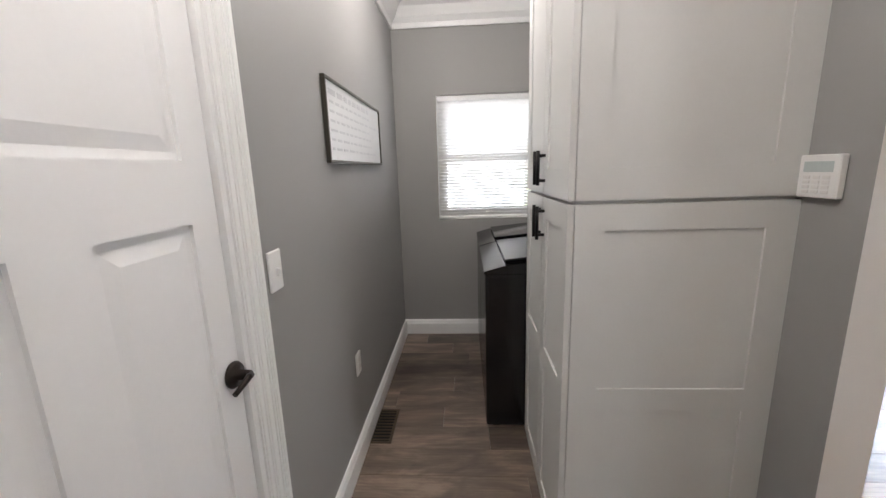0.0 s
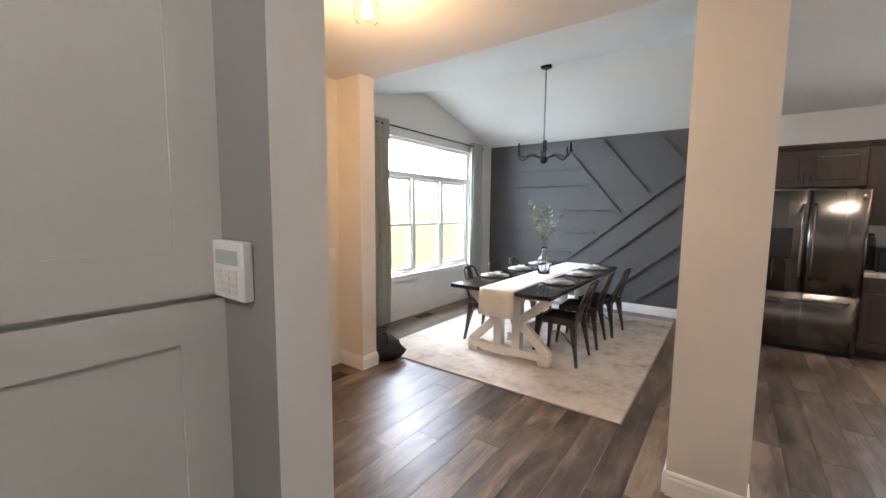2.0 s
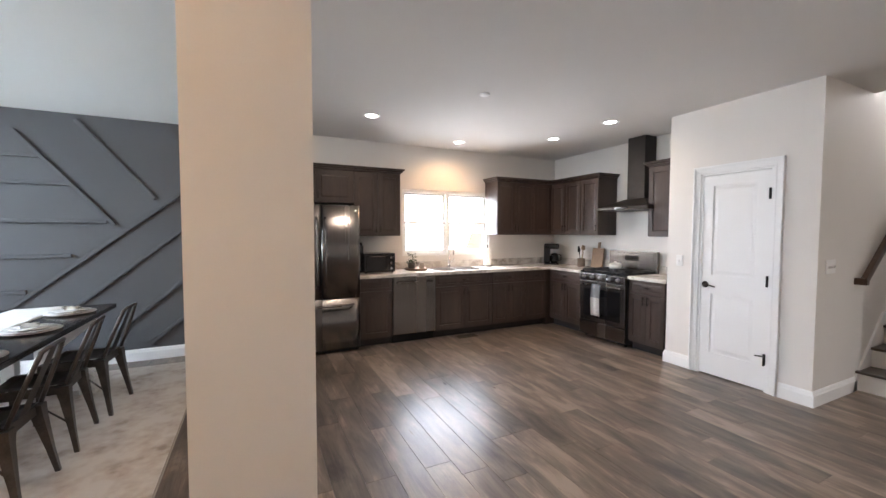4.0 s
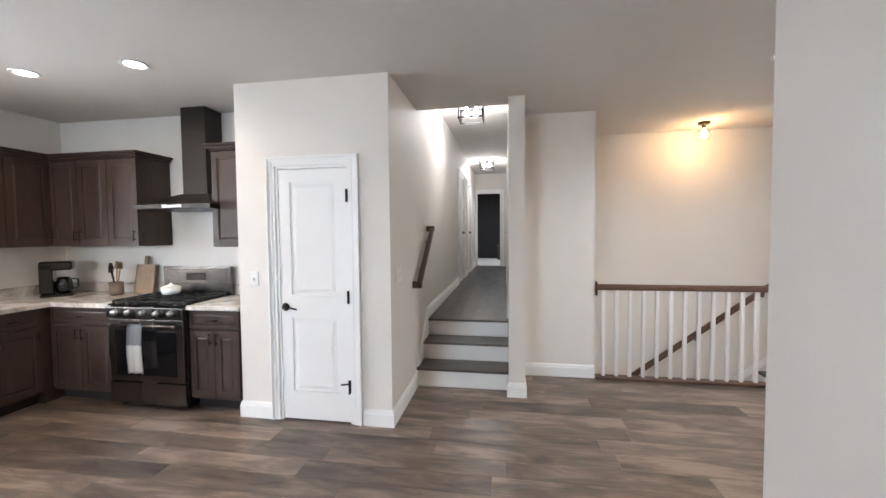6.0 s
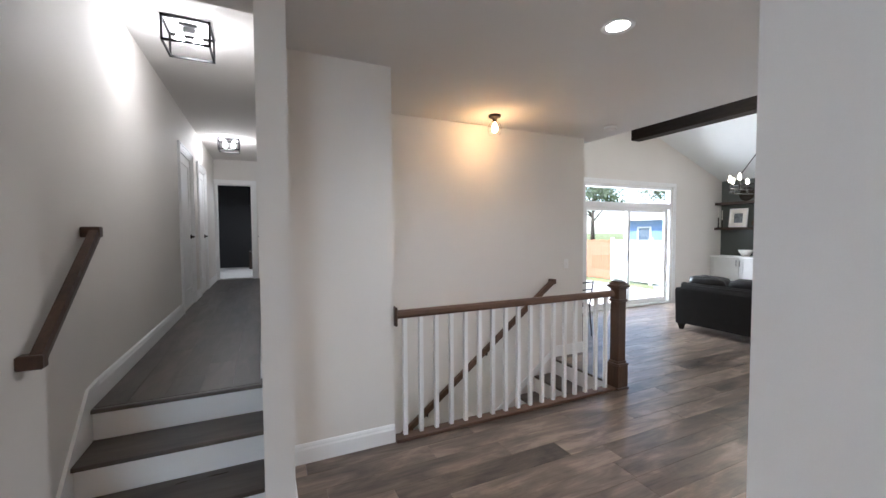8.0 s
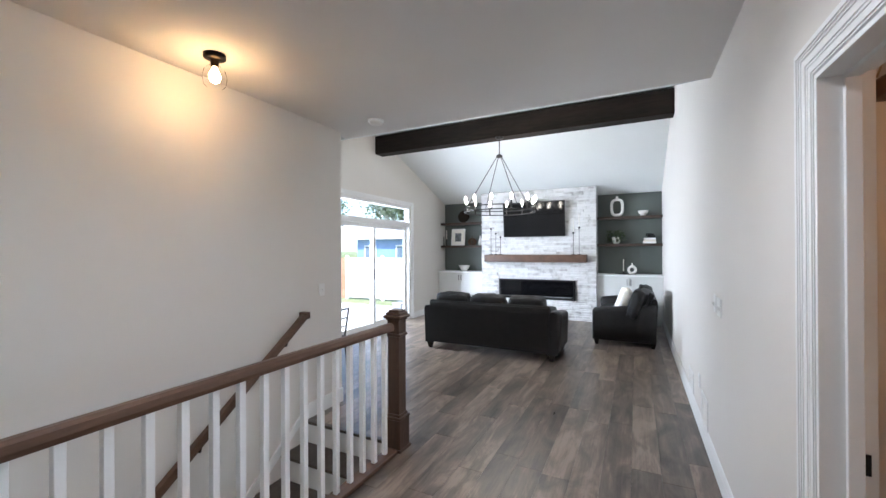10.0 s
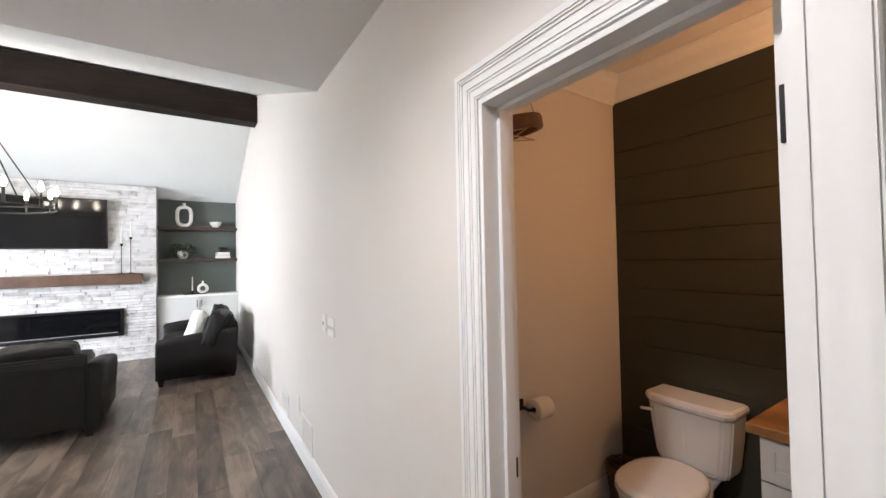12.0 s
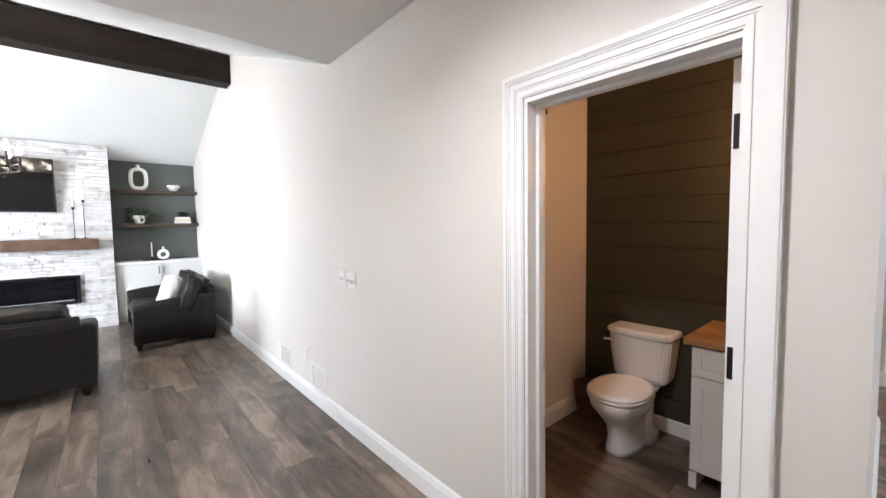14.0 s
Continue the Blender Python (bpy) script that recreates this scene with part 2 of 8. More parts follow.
def sweep(bm, section, path, closed=False):
    """A moulding: a section of (out, up) pairs carried along a level or upright line; out is to the right of the way, up is +z."""
    path = [Vector(p) for p in path]
    n = len(path)
    rings = []
    for i, p in enumerate(path):
        a = path[i] - path[i - 1] if i or closed else path[1] - path[0]
        b = path[(i + 1) % n] - path[i] if i < n - 1 or closed else a
        a, b = a.normalized(), b.normalized()
        ra, rb = a.cross(Vector((0, 0, 1))), b.cross(Vector((0, 0, 1)))
        m = (ra + rb).normalized()
        m = m / max(0.3, m.dot(ra))
        rings.append([bm.verts.new(p + m * u + Vector((0, 0, v))) for u, v in section])
    k = len(section)
    for i in range(n if closed else n - 1):
        a, b = rings[i], rings[(i + 1) % n]
        for j in range(k):
            bm.faces.new((a[j], a[(j + 1) % k], b[(j + 1) % k], b[j]))
    if not closed:
        bm.faces.new(rings[0][::-1])
        bm.faces.new(rings[-1])
    bmesh.ops.recalc_face_normals(bm, faces=bm.faces)
    return bm


def place(bm, m):
    bmesh.ops.transform(bm, matrix=m, verts=bm.verts)
    return bm


def wall(name, axis, c0, c1, a0, a1, z0, z1, neg, pos, holes=(), label=""):
    """A wall of thickness c0..c1 across axis, a0..a1 along it, with openings (a0, a1, z0, z1); neg and pos are the paints of its two sides."""
    As = sorted({a0, a1, *[h[0] for h in holes], *[h[1] for h in holes]})
    Zs = sorted({z0, z1, *[h[2] for h in holes], *[h[3] for h in holes]})
    As = [a for a in As if a0 <= a <= a1]
    Zs = [z for z in Zs if z0 <= z <= z1]
    bm = bmesh.new()
    solid = {}
    for i in range(len(As) - 1):
        for j in range(len(Zs) - 1):
            ca, cz = (As[i] + As[i + 1]) / 2, (Zs[j] + Zs[j + 1]) / 2
            solid[i, j] = not any(h[0] < ca < h[1] and h[2] < cz < h[3] for h in holes)
    vs = {}

    def v(c, a, z):
        key = (c, a, z)
        if key not in vs:
            vs[key] = bm.verts.new((c, a, z) if axis == "x" else (a, c, z))
        return vs[key]

    for (i, j), s in solid.items():
        if not s:
            continue
        p, q, r, t = As[i], As[i + 1], Zs[j], Zs[j + 1]
        for c, mi in ((c0, 0), (c1, 1)):
            bm.faces.new((v(c, p, r), v(c, q, r), v(c, q, t), v(c, p, t))).material_index = mi
        for (di, dj), (m1, m2) in (((-1, 0), ((p, r), (p, t))), ((1, 0), ((q, r), (q, t))), ((0, -1), ((p, r), (q, r))), ((0, 1), ((p, t), (q, t)))):
            if not solid.get((i + di, j + dj), False):
                bm.faces.new((v(c0, *m1), v(c0, *m2), v(c1, *m2), v(c1, *m1))).material_index = 1
    bmesh.ops.recalc_face_normals(bm, faces=bm.faces)
    ob = part(name, bm, (neg, pos))
    return tagged(ob, label, "wall", kind="structure")

# ---- structure ----
H = 2.72          # flat ceiling
HALL = 0.555      # raised hall floor
HALLC = 3.13      # hall ceiling
# laundry
DOOR_L = (0.04, 0.904)
wall("wall_laundry_west", "x", -0.65, -0.527, -1.0, 3.42, 0, H, GREY, GREY, [(DOOR_L[0], DOOR_L[1], 0, 2.055)], "matte grey painted laundry room wall")
wall("wall_laundry_north", "y", 3.30, 3.42, -0.527, 1.0, 0, H, GREY, WHITE, [(-0.19, 0.76, 1.03, 2.02)], "grey painted wall with a blind-covered window")
wall("wall_laundry_east", "x", 1.0, 1.122, 1.014, 3.40, 0, H, GREY, GREIGE, (), "wall painted grey in the laundry and beige in the entry")
wall("wall_laundry_south", "y", -1.12, -1.0, -0.65, 0.98, 0, H, GREY, GREY, (), "plain grey wall closing the laundry room")
wall("wall_block_east", "x", 0.98, 1.1, -2.83, -0.2, 0, H, GREY, GREIGE, (), "beige painted wall beside the passage")
# entry and dining
wall("wall_entry_north", "y", 3.40, 3.55, 1.0, 3.05, 0, H, GREIGE, WHITE, [(1.41, 2.75, 0, 2.06)], "beige entry wall around the front door")
wall("wall_dining_stub", "x", 3.05, 3.225, 3.08, 4.15, 0, H, GREIGE, GREIGE, (), "short beige wall between entry and dining room")
wall("wall_dining_north", "y", 4.0, 4.15, 3.225, 7.2, 0, 3.4, VAULTP, WHITE, [(4.17, 6.28, 0.62, 2.50)], "pale gable wall with a large dining window")
wall("wall_dining_east", "x", 7.045, 7.2, 0.40, 4.0, 0, 3.0, CHARCOAL, WHITE, (), "charcoal accent wall in the dining room")
wall("wall_kitchen_east", "x", 7.045, 7.2, -4.58, 0.40, 0, H, GREIGE, WHITE, [(-3.07, -1.575, 1.10, 2.08)], "cream kitchen wall with a double window")
wall("wall_kitchen_south", "y", -4.58, -4.43, 4.475, 7.045, 0, H, WHITE, GREIGE, (), "cream kitchen wall behind the range")
wall("column", "x", 2.93, 3.10, 0.203, 0.548, 0, H, GREIGE, GREIGE, (), "beige square column between dining room and kitchen")
# pantry, hall
wall("wall_pantry_front", "y", -3.905, -3.785, 3.187, 4.475, 0, H, GREIGE, GREIGE, [(3.508, 4.124, 0, 2.045)], "beige pantry wall around a white door")
wall("wall_pantry_east", "x", 4.37, 4.475, -4.58, -3.905, 0, H, GREIGE, GREIGE, (), "beige side wall of the pantry")
wall("wall_hall_east", "x", 3.187, 3.31, -11.9, -3.905, 0, HALLC, GREIGE, GREIGE, [(-8.95, -8.1, HALL, HALL + 2.04), (-10.4, -9.6, HALL, HALL + 2.04)], "white hall wall with two doorways")
wall("wall_hall_west", "x", 2.145, 2.29, -11.9, -4.48, 0, HALLC, GREIGE, GREIGE, [(-9.3, -8.5, HALL, HALL + 2.04)], "narrow beige wall end beside the hall steps")
wall("wall_hall_end", "y", -12.02, -11.9, 2.0, 3.6, 0, HALLC, GREIGE, GREIGE, [(2.46, 3.15, HALL, HALL + 2.06)], "white wall at the end of the hall with an open doorway")
wall("wall_hall_header", "y", -4.72, -4.6, 2.29, 3.187, H, HALLC, GREIGE, GREIGE, (), "drop between the flat ceiling and the hall ceiling")
wall("wall_stair_north", "y", -5.19, -5.07, 1.417, 2.145, -2.7, H, GREIGE, GREIGE, (), "beige wall beside the stair opening")
wall("wall_stair_east", "x", 1.417, 1.54, -6.22, -5.19, -2.7, H, GREIGE, GREIGE, (), "beige wall at the low end of the stairwell")
wall("wall_stair_south", "y", -6.22, -6.10, -1.43, 1.417, -2.7, H, GREIGE, GREIGE, (), "tall warm white wall along the stairs")
wall("wall_living_east", "x", -1.43, -1.31, -8.05, -6.22, 0, H + 0.3, GREIGE, GREIGE, (), "pale wall closing the living room")
# living room, powder room
wall("wall_powder_south", "y", -2.945, -2.83, -7.65, 1.1, 0, 3.95, GREIGE, GREIGE, [(0.131, 0.854, 0, 2.025)], "long off-white wall with the powder room doorway")
wall("wall_living_west", "x", -7.65, -7.5, -8.05, -2.83, 0, 3.0, WHITE, SAGE, (), "dark sage wall behind the built-in shelves")
wall("wall_living_south", "y", -8.05, -7.9, -7.5, -1.43, 0, 3.95, WHITE, GREIGE, [(-5.76, -3.22, 0, 2.48)], "pale gable wall with a sliding glass door")
wall("wall_powder_west", "x", -0.65, -0.536, -2.83, -1.24, 0, H, GREIGE, GREIGE, (), "cream powder room wall")
wall("wall_powder_north", "y", -1.24, -1.13, -0.65, 0.98, 0, H, GREEN, GREY, (), "dark olive green wall behind the toilet")
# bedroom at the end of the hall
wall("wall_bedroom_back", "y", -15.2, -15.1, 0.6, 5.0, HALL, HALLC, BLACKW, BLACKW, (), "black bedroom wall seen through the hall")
wall("wall_bedroom_east", "x", 4.0, 4.1, -15.1, -12.02, HALL, HALLC, GREIGE, GREIGE)
wall("wall_bedroom_west", "x", 1.0, 1.1, -15.1, -12.02, HALL, HALLC, GREIGE, GREIGE)
wall("wall_hall_room", "x", 4.3, 4.4, -11.9, -4.58, 0, HALLC, GREIGE, GREIGE)
wall("wall_hall_store", "x", 1.35, 1.417, -11.9, -6.22, 0, HALLC, GREIGE, GREIGE)


def ceiling(name, boxes, mat, label):
    bm = bmesh.new()
    for b in boxes:
        box(bm, *b)
    return tagged(part(name, bm, mat), label, "ceiling", kind="structure")


def slope(name, x0, z0, x1, z1, y0, y1, mat, label, thick=0.1):
    bm = bmesh.new()
    vs = [bm.verts.new(c) for c in ((x0, y0, z0), (x1, y0, z1), (x1, y1, z1), (x0, y1, z0), (x0, y0, z0 + thick), (x1, y0, z1 + thick), (x1, y1, z1 + thick), (x0, y1, z0 + thick))]
    for q in ((0, 1, 2, 3), (4, 7, 6, 5), (0, 4, 5, 1), (1, 5, 6, 2), (2, 6, 7, 3), (3, 7, 4, 0)):
        bm.faces.new([vs[k] for k in q])
    bmesh.ops.recalc_face_normals(bm, faces=bm.faces)
    return tagged(part(name, bm, mat), label, "ceiling", kind="structure")


T = 0.12
ceiling("ceiling_main", [(-0.65, 3.24, 0.55, 3.55, H, H + T), (-0.65, 1.1, -2.83, 0.55, H, H + T), (1.1, 7.2, -4.6, 0.55, H, H + T), (-1.65, 1.1, -4.6, -2.945, H, H + T), (-1.65, 2.145, -6.22, -4.6, H, H + T), (-0.65, 1.1, -2.945, -2.83, H, H + T)], CEIL, "flat painted ceiling over entry, kitchen and passage")
DR = (5.08, 3.19)
slope("ceiling_dining_west", 3.24, H, DR[0], DR[1], 0.55, 4.0, VAULTP, "sloped white dining room ceiling")
slope("ceiling_dining_east", DR[0], DR[1], 7.045, 2.68, 0.55, 4.0, VAULTP, "sloped white dining room ceiling")
wall("wall_dining_gable", "y", 0.43, 0.55, 3.10, 7.045, H, 3.4, GREIGE, VAULTP, (), "gable over the opening to the kitchen")
LR = (-4.56, 3.76)
slope("ceiling_living_east", -1.65, H, LR[0], LR[1], -7.9, -2.945, VAULTP, "sloped white living room ceiling")
slope("ceiling_living_west", LR[0], LR[1], -7.5, 2.70, -7.9, -2.945, VAULTP, "sloped white living room ceiling")
ceiling("ceiling_hall", [(1.35, 4.4, -12.02, -4.72, HALLC, HALLC + T), (1.0, 4.1, -15.2, -12.02, HALLC, HALLC + T), (2.29, 3.187, -4.72, -4.60, HALLC, HALLC + T)], CEIL, "white ceiling of the raised hall")

# floors
sub = bmesh.new()
for b in ((-7.65, 7.2, -4.48, 4.15, -0.2, -0.013), (-7.65, -0.95, -8.05, -4.48, -0.2, -0.013), (-0.95, 2.29, -5.09, -4.48, -0.2, -0.013)):
    box(sub, *b)
floor = tagged(part("floor", sub, BEAMW), "grey-brown vinyl plank floor", "floor", kind="structure")
hf = bmesh.new()
box(hf, 2.0, 4.4, -12.0, -5.2, HALL - 0.2, HALL - 0.012)
box(hf, 1.0, 4.1, -15.2, -12.0, HALL - 0.2, HALL - 0.012)
floor_hall = tagged(part("floor_hall", hf, BEAMW), "grey-brown plank floor of the raised hall", "floor", kind="structure")

# unseen shell that stops light leaks: roof slab, upper walls, blocker behind the laundry door
rb0 = bmesh.new()
for b in ((-7.95, 7.5, -8.3, 4.45, 4.02, 4.12), (-1.7, 7.5, -15.4, -8.3, 4.02, 4.12), (-7.66, 7.21, 4.06, 4.16, 2.5, 4.02), (7.1, 7.21, -15.3, 4.06, 2.9, 4.02), (-7.66, -7.56, -8.06, -2.83, 2.9, 4.02), (-7.66, -1.3, -8.06, -7.98, 2.9, 4.02), (-1.42, -1.31, -15.3, -8.0, 2.5, 4.02), (-7.66, -0.6, -2.90, -2.84, 2.5, 4.02), (-0.9, -0.8, -2.9, 4.1, -0.1, 4.02)):
    box(rb0, *b)
tagged(part("roof", rb0, CEIL), "unseen plain shell added round the house to block light leaks", "roof", kind="structure")

# ---- trim, doors, windows ----
BASE = [(0, 0.0), (0.017, 0.0), (0.017, 0.095), (0.012, 0.108), (0.011, 0.118), (0.005, 0.130), (0, 0.133)]
CROWN = [(0, 0), (0, -0.115), (0.008, -0.115), (0.012, -0.095), (0.03, -0.075), (0.05, -0.04), (0.075, -0.022), (0.085, -0.01), (0.095, -0.006), (0.095, 0)]


def trim(name, section, paths, label, z=0.0):
    bm = bmesh.new()
    for p in paths:
        sub = sweep(bmesh.new(), section, [(x, y, z) for x, y in p])
        me = bpy.data.meshes.new("t")
        sub.to_mesh(me)
        sub.free()
        bm.from_mesh(me)
        bpy.data.meshes.remove(me)
    return tagged(part(name, bm, WHITE), label, "trim", kind="structure")


trim("baseboard_laundry", BASE, [[(-0.527, 0.992), (-0.527, 3.30), (1.0, 3.30)], [(-0.527, -1.0), (-0.527, -0.07)], [(1.0, 1.20), (1.0, 1.014), (1.122, 1.014)]], "white moulded laundry baseboard")
trim("baseboard_entry", BASE, [[(1.122, 1.014), (1.122, 3.40), (1.32, 3.40)], [(2.83, 3.40), (3.05, 3.40), (3.05, 3.08), (3.225, 3.08), (3.225, 4.0)]], "white moulded entry baseboard")
trim("baseboard_dining", BASE, [[(3.225, 4.0), (7.045, 4.0), (7.045, 0.15)], [(2.93, 0.548), (2.93, 0.203), (3.10, 0.203), (3.10, 0.548), (2.93, 0.548)]], "white moulded dining room baseboard")
trim("baseboard_pantry", BASE, [[(4.475, -3.80), (4.475, -3.785), (4.20, -3.785)], [(3.42, -3.785), (3.187, -3.785), (3.187, -4.60)]], "white moulded baseboard beside the pantry door")
trim("baseboard_stair", BASE, [[(2.29, -4.60), (2.29, -4.48), (2.145, -4.48), (2.145, -5.07), (1.417, -5.07)]], "white moulded baseboard around the hall wall end")
trim("baseboard_living", BASE, [[(-7.09, -2.945), (0.028, -2.945)], [(0.938, -2.945), (1.1, -2.945), (1.1, -0.2)], [(-1.43, -7.9), (-3.12, -7.9)], [(-5.86, -7.9), (-7.15, -7.9)]], "white moulded baseboard along the living room walls")
trim("baseboard_powder", BASE, [[(-0.536, -2.83), (-0.536, -1.24), (0.98, -1.24)]], "white moulded powder room baseboard")
trim("crown_laundry", [(u * 1.7, v * 1.75) for u, v in CROWN], [[(-0.527, -1.0), (-0.527, 3.30), (1.0, 3.30), (1.0, 1.014)]], "white crown moulding", H)
trim("crown_powder", [(u * 1.3, v * 1.3) for u, v in CROWN], [[(-0.536, -2.83), (-0.536, -1.24), (0.98, -1.24)]], "white crown moulding", H)


def u_layer(bm, x0, x1, h, a, b, y0, y1, sill=False):
    """A mitred frame round an opening on three sides, from a to b outside it, between depths y0 and y1."""
    inner = [(x0 - a, 0), (x0 - a, h + a), (x1 + a, h + a), (x1 + a, 0)]
    outer = [(x0 - b, 0), (x0 - b, h + b), (x1 + b, h + b), (x1 + b, 0)]
    for k in range(3):
        q = (inner[k], inner[k + 1], outer[k + 1], outer[k])
        f = [bm.verts.new((x, y0, z)) for x, z in q]
        g = [bm.verts.new((x, y1, z)) for x, z in q]
        bm.faces.new(f)
        bm.faces.new(g[::-1])
        for i in range(4):
            bm.faces.new((f[i], g[i], g[(i + 1) % 4], f[(i + 1) % 4]))
    bmesh.ops.recalc_face_normals(bm, faces=bm.faces)
    return bm


def casing(name, m, w, h, label, wide=0.088, depth=0.0):
    """A stepped door casing in front of an opening 0..w wide, h high; m carries it to its wall. With depth, a jamb lining too."""
    bm = bmesh.new()
    u_layer(bm, 0, w, h, 0.006, wide, -0.011, 0)
    below = 0.011
    for k, (f0, f1, deep) in enumerate(((0.12, 0.30, 0.0145), (0.36, 1.0, 0.014), (0.44, 1.0, 0.0175), (0.66, 1.0, 0.021), (0.74, 1.0, 0.0245), (0.80, 0.96, 0.028))):
        u_layer(bm, 0, w, h, wide * f0, wide * f1 - 0.0003 * k, -deep, 0.0005 - below)
        below = deep if k else below
    if depth:
        u_layer(bm, 0, w, h, -0.016, 0.004, -0.006, depth)
        u_layer(bm, 0, w, h, -0.030, -0.015, depth * 0.42, depth * 0.42 + 0.035)
    place(bm, m)
    return tagged(part(name, bm, WHITE), label, "trim", kind="structure")


def framed(bm, x0, x1, z0, z1, t, stile, panels, rec=0.009, raised=0.006, slope_w=0.03, y=0.0, both=True):
    """A framed panel in one skin: boards round recessed panels (x0, x1, z0, z1), each with a sloped raised field. Front at y, back at y + t."""
    As = sorted({x0, x1, *[p[0] for p in panels], *[p[1] for p in panels]})
    Zs = sorted({z0, z1, *[p[2] for p in panels], *[p[3] for p in panels]})
    seen = {}

    def v(x, yy, z):
        k = (round(x, 5), round(yy, 5), round(z, 5))
        if k not in seen:
            seen[k] = bm.verts.new((x, yy, z))
        return seen[k]

    def quad(cs):
        bm.faces.new([v(*c) for c in cs])

    for yy, d in ((y, 1), (y + t, -1)):
        flat = d < 0 and not both
        for i in range(len(As) - 1):
            for j in range(len(Zs) - 1):
                ca, cz = (As[i] + As[i + 1]) / 2, (Zs[j] + Zs[j + 1]) / 2
                if flat or not any(p[0] < ca < p[1] and p[2] < cz < p[3] for p in panels):
                    quad([(As[i], yy, Zs[j]), (As[i + 1], yy, Zs[j]), (As[i + 1], yy, Zs[j + 1]), (As[i], yy, Zs[j + 1])])
        for p in () if flat else panels:
            rings = []
            for inset, depth in ((0, 0), (0, rec), (slope_w * 0.35, rec), (slope_w, rec - raised)):
                rings.append([(p[0] + inset, yy + d * depth, p[2] + inset), (p[1] - inset, yy + d * depth, p[2] + inset), (p[1] - inset, yy + d * depth, p[3] - inset), (p[0] + inset, yy + d * depth, p[3] - inset)])
            for r, q in zip(rings, rings[1:]):
                for k in range(4):
                    quad([r[k], r[(k + 1) % 4], q[(k + 1) % 4], q[k]])
            quad(rings[-1])
    for i in range(len(As) - 1):
        for z in (z0, z1):
            quad([(As[i], y, z), (As[i + 1], y, z), (As[i + 1], y + t, z), (As[i], y + t, z)])
    for j in range(len(Zs) - 1):
        for x in (x0, x1):
            quad([(x, y, Zs[j]), (x, y, Zs[j + 1]), (x, y + t, Zs[j + 1]), (x, y + t, Zs[j])])
    bmesh.ops.recalc_face_normals(bm, faces=bm.faces)
    return bm


def lever(parent, x, z, way, mat=BRONZE, y=0.0, name="handle"):
    bm = bmesh.new()
    place(lathe(bm, [(0, 0), (0.031, 0), (0.033, 0.006), (0.028, 0.014), (0.013, 0.018), (0.011, 0.045), (0, 0.047)], 20), pose(x, y, z, 90))
    tube(bm, [(x, y - 0.045, z), (x + way * 0.03, y - 0.050, z + 0.003), (x + way * 0.07, y - 0.050, z - 0.002), (x + way * 0.115, y - 0.045, z - 0.012)], 0.009, 8, r2=0.006)
    return part(name, bm, mat, parent, "dark bronze lever handle", smooth=False)


def hinge(parent, x, z, y=0.0):
    bm = bmesh.new()
    tube(bm, [(x, y - 0.010, z - 0.05), (x, y - 0.010, z + 0.05)], 0.010, 8)
    box(bm, x - 0.014, x + 0.014, y - 0.003, y - 0.0005, z - 0.045, z + 0.045)
    return part("hinge", bm, BLACK, parent)


def panel_door(name, m, w, h, label, handle_x, way, hinge_x=None, groups=None, handle_z=0.95, category="door"):
    d = thing(name, label, category, kind="structure")
    d.matrix_world = m
    s = 0.115
    pans = groups or [(s, w - s, 0.24, 0.83), (s, w - s, 1.05, h - 0.12)]
    part("slab", framed(bmesh.new(), 0.003, w - 0.003, 0.012, h - 0.003, 0.035, s, pans, slope_w=0.045, raised=0.005), WHITE, d)
    lever(d, handle_x, handle_z, way)
    if hinge_x is not None:
        for hz in (0.3, h / 2, h - 0.22):
            hinge(d, hinge_x, hz)
    return d


# pantry door
casing("trim_pantry_door", pose(4.123, -3.785, 0, 0, 0, 180), 0.614, 2.043, "white stepped casing of the pantry door", 0.08, 0.118)
panel_door("door_pantry", pose(4.109, -3.786, 0, 0, 0, 180), 0.586, 2.026, "closed white two-panel pantry door with bronze lever", 0.045, 1, 0.58,
           [(0.098, 0.486, 0.24, 0.842), (0.098, 0.486, 1.025, 1.92)], 0.925)
stop = thing("door_stop", "black metal hinge door stop on the pantry door", "door stop", (3.535, -3.787, 0.30), 180)
dsb = bmesh.new()
tube(dsb, [(0, -0.008, 0.03), (0, -0.05, 0.035), (-0.045, -0.065, 0.035)], 0.006, 8)
tube(dsb, [(0, -0.012, 0.05), (0, -0.012, -0.06)], 0.007, 8)
part("stop_arm", dsb, BLACK, stop)
# laundry side door
LW = 0.855
casing("trim_laundry_door", pose(-0.527, 0.045, 0, 0, 0, 90), LW, 2.05, "white stepped casing of the laundry side door", 0.09, 0.12)
panel_door("door_laundry", pose(-0.535, 0.062, 0, 0, 0, 90), LW - 0.036, 2.03, "closed white panelled door with dark lever handle", LW - 0.068, -0.6, None,
           [(0.093, 0.398, 0.24, 1.345), (0.508, 0.733, 0.24, 1.345), (0.093, 0.733, 1.475, 1.92)], 0.975)
# front door with sidelight
casing("trim_front_door", pose(1.41, 3.40, 0), 1.34, 2.06, "white casing round the front door and sidelight", 0.085, 0.1)
fd = panel_door("door_front", pose(1.425, 3.418, 0), 0.90, 2.045, "closed white six-panel front door with dark hardware", 0.835, -1, 0.006,
                [(0.12, 0.40, 0.22, 0.72), (0.50, 0.78, 0.22, 0.72), (0.12, 0.40, 0.86, 1.42), (0.50, 0.78, 0.86, 1.42), (0.12, 0.40, 1.55, 1.88), (0.50, 0.78, 1.55, 1.88)], 0.92)
part("deadbolt", place(lathe(bmesh.new(), [(0, 0), (0.034, 0), (0.034, 0.012), (0.028, 0.02), (0, 0.021)], 20), pose(0.835, 0, 1.05, 90)), BRONZE, fd, "dark bronze deadbolt")
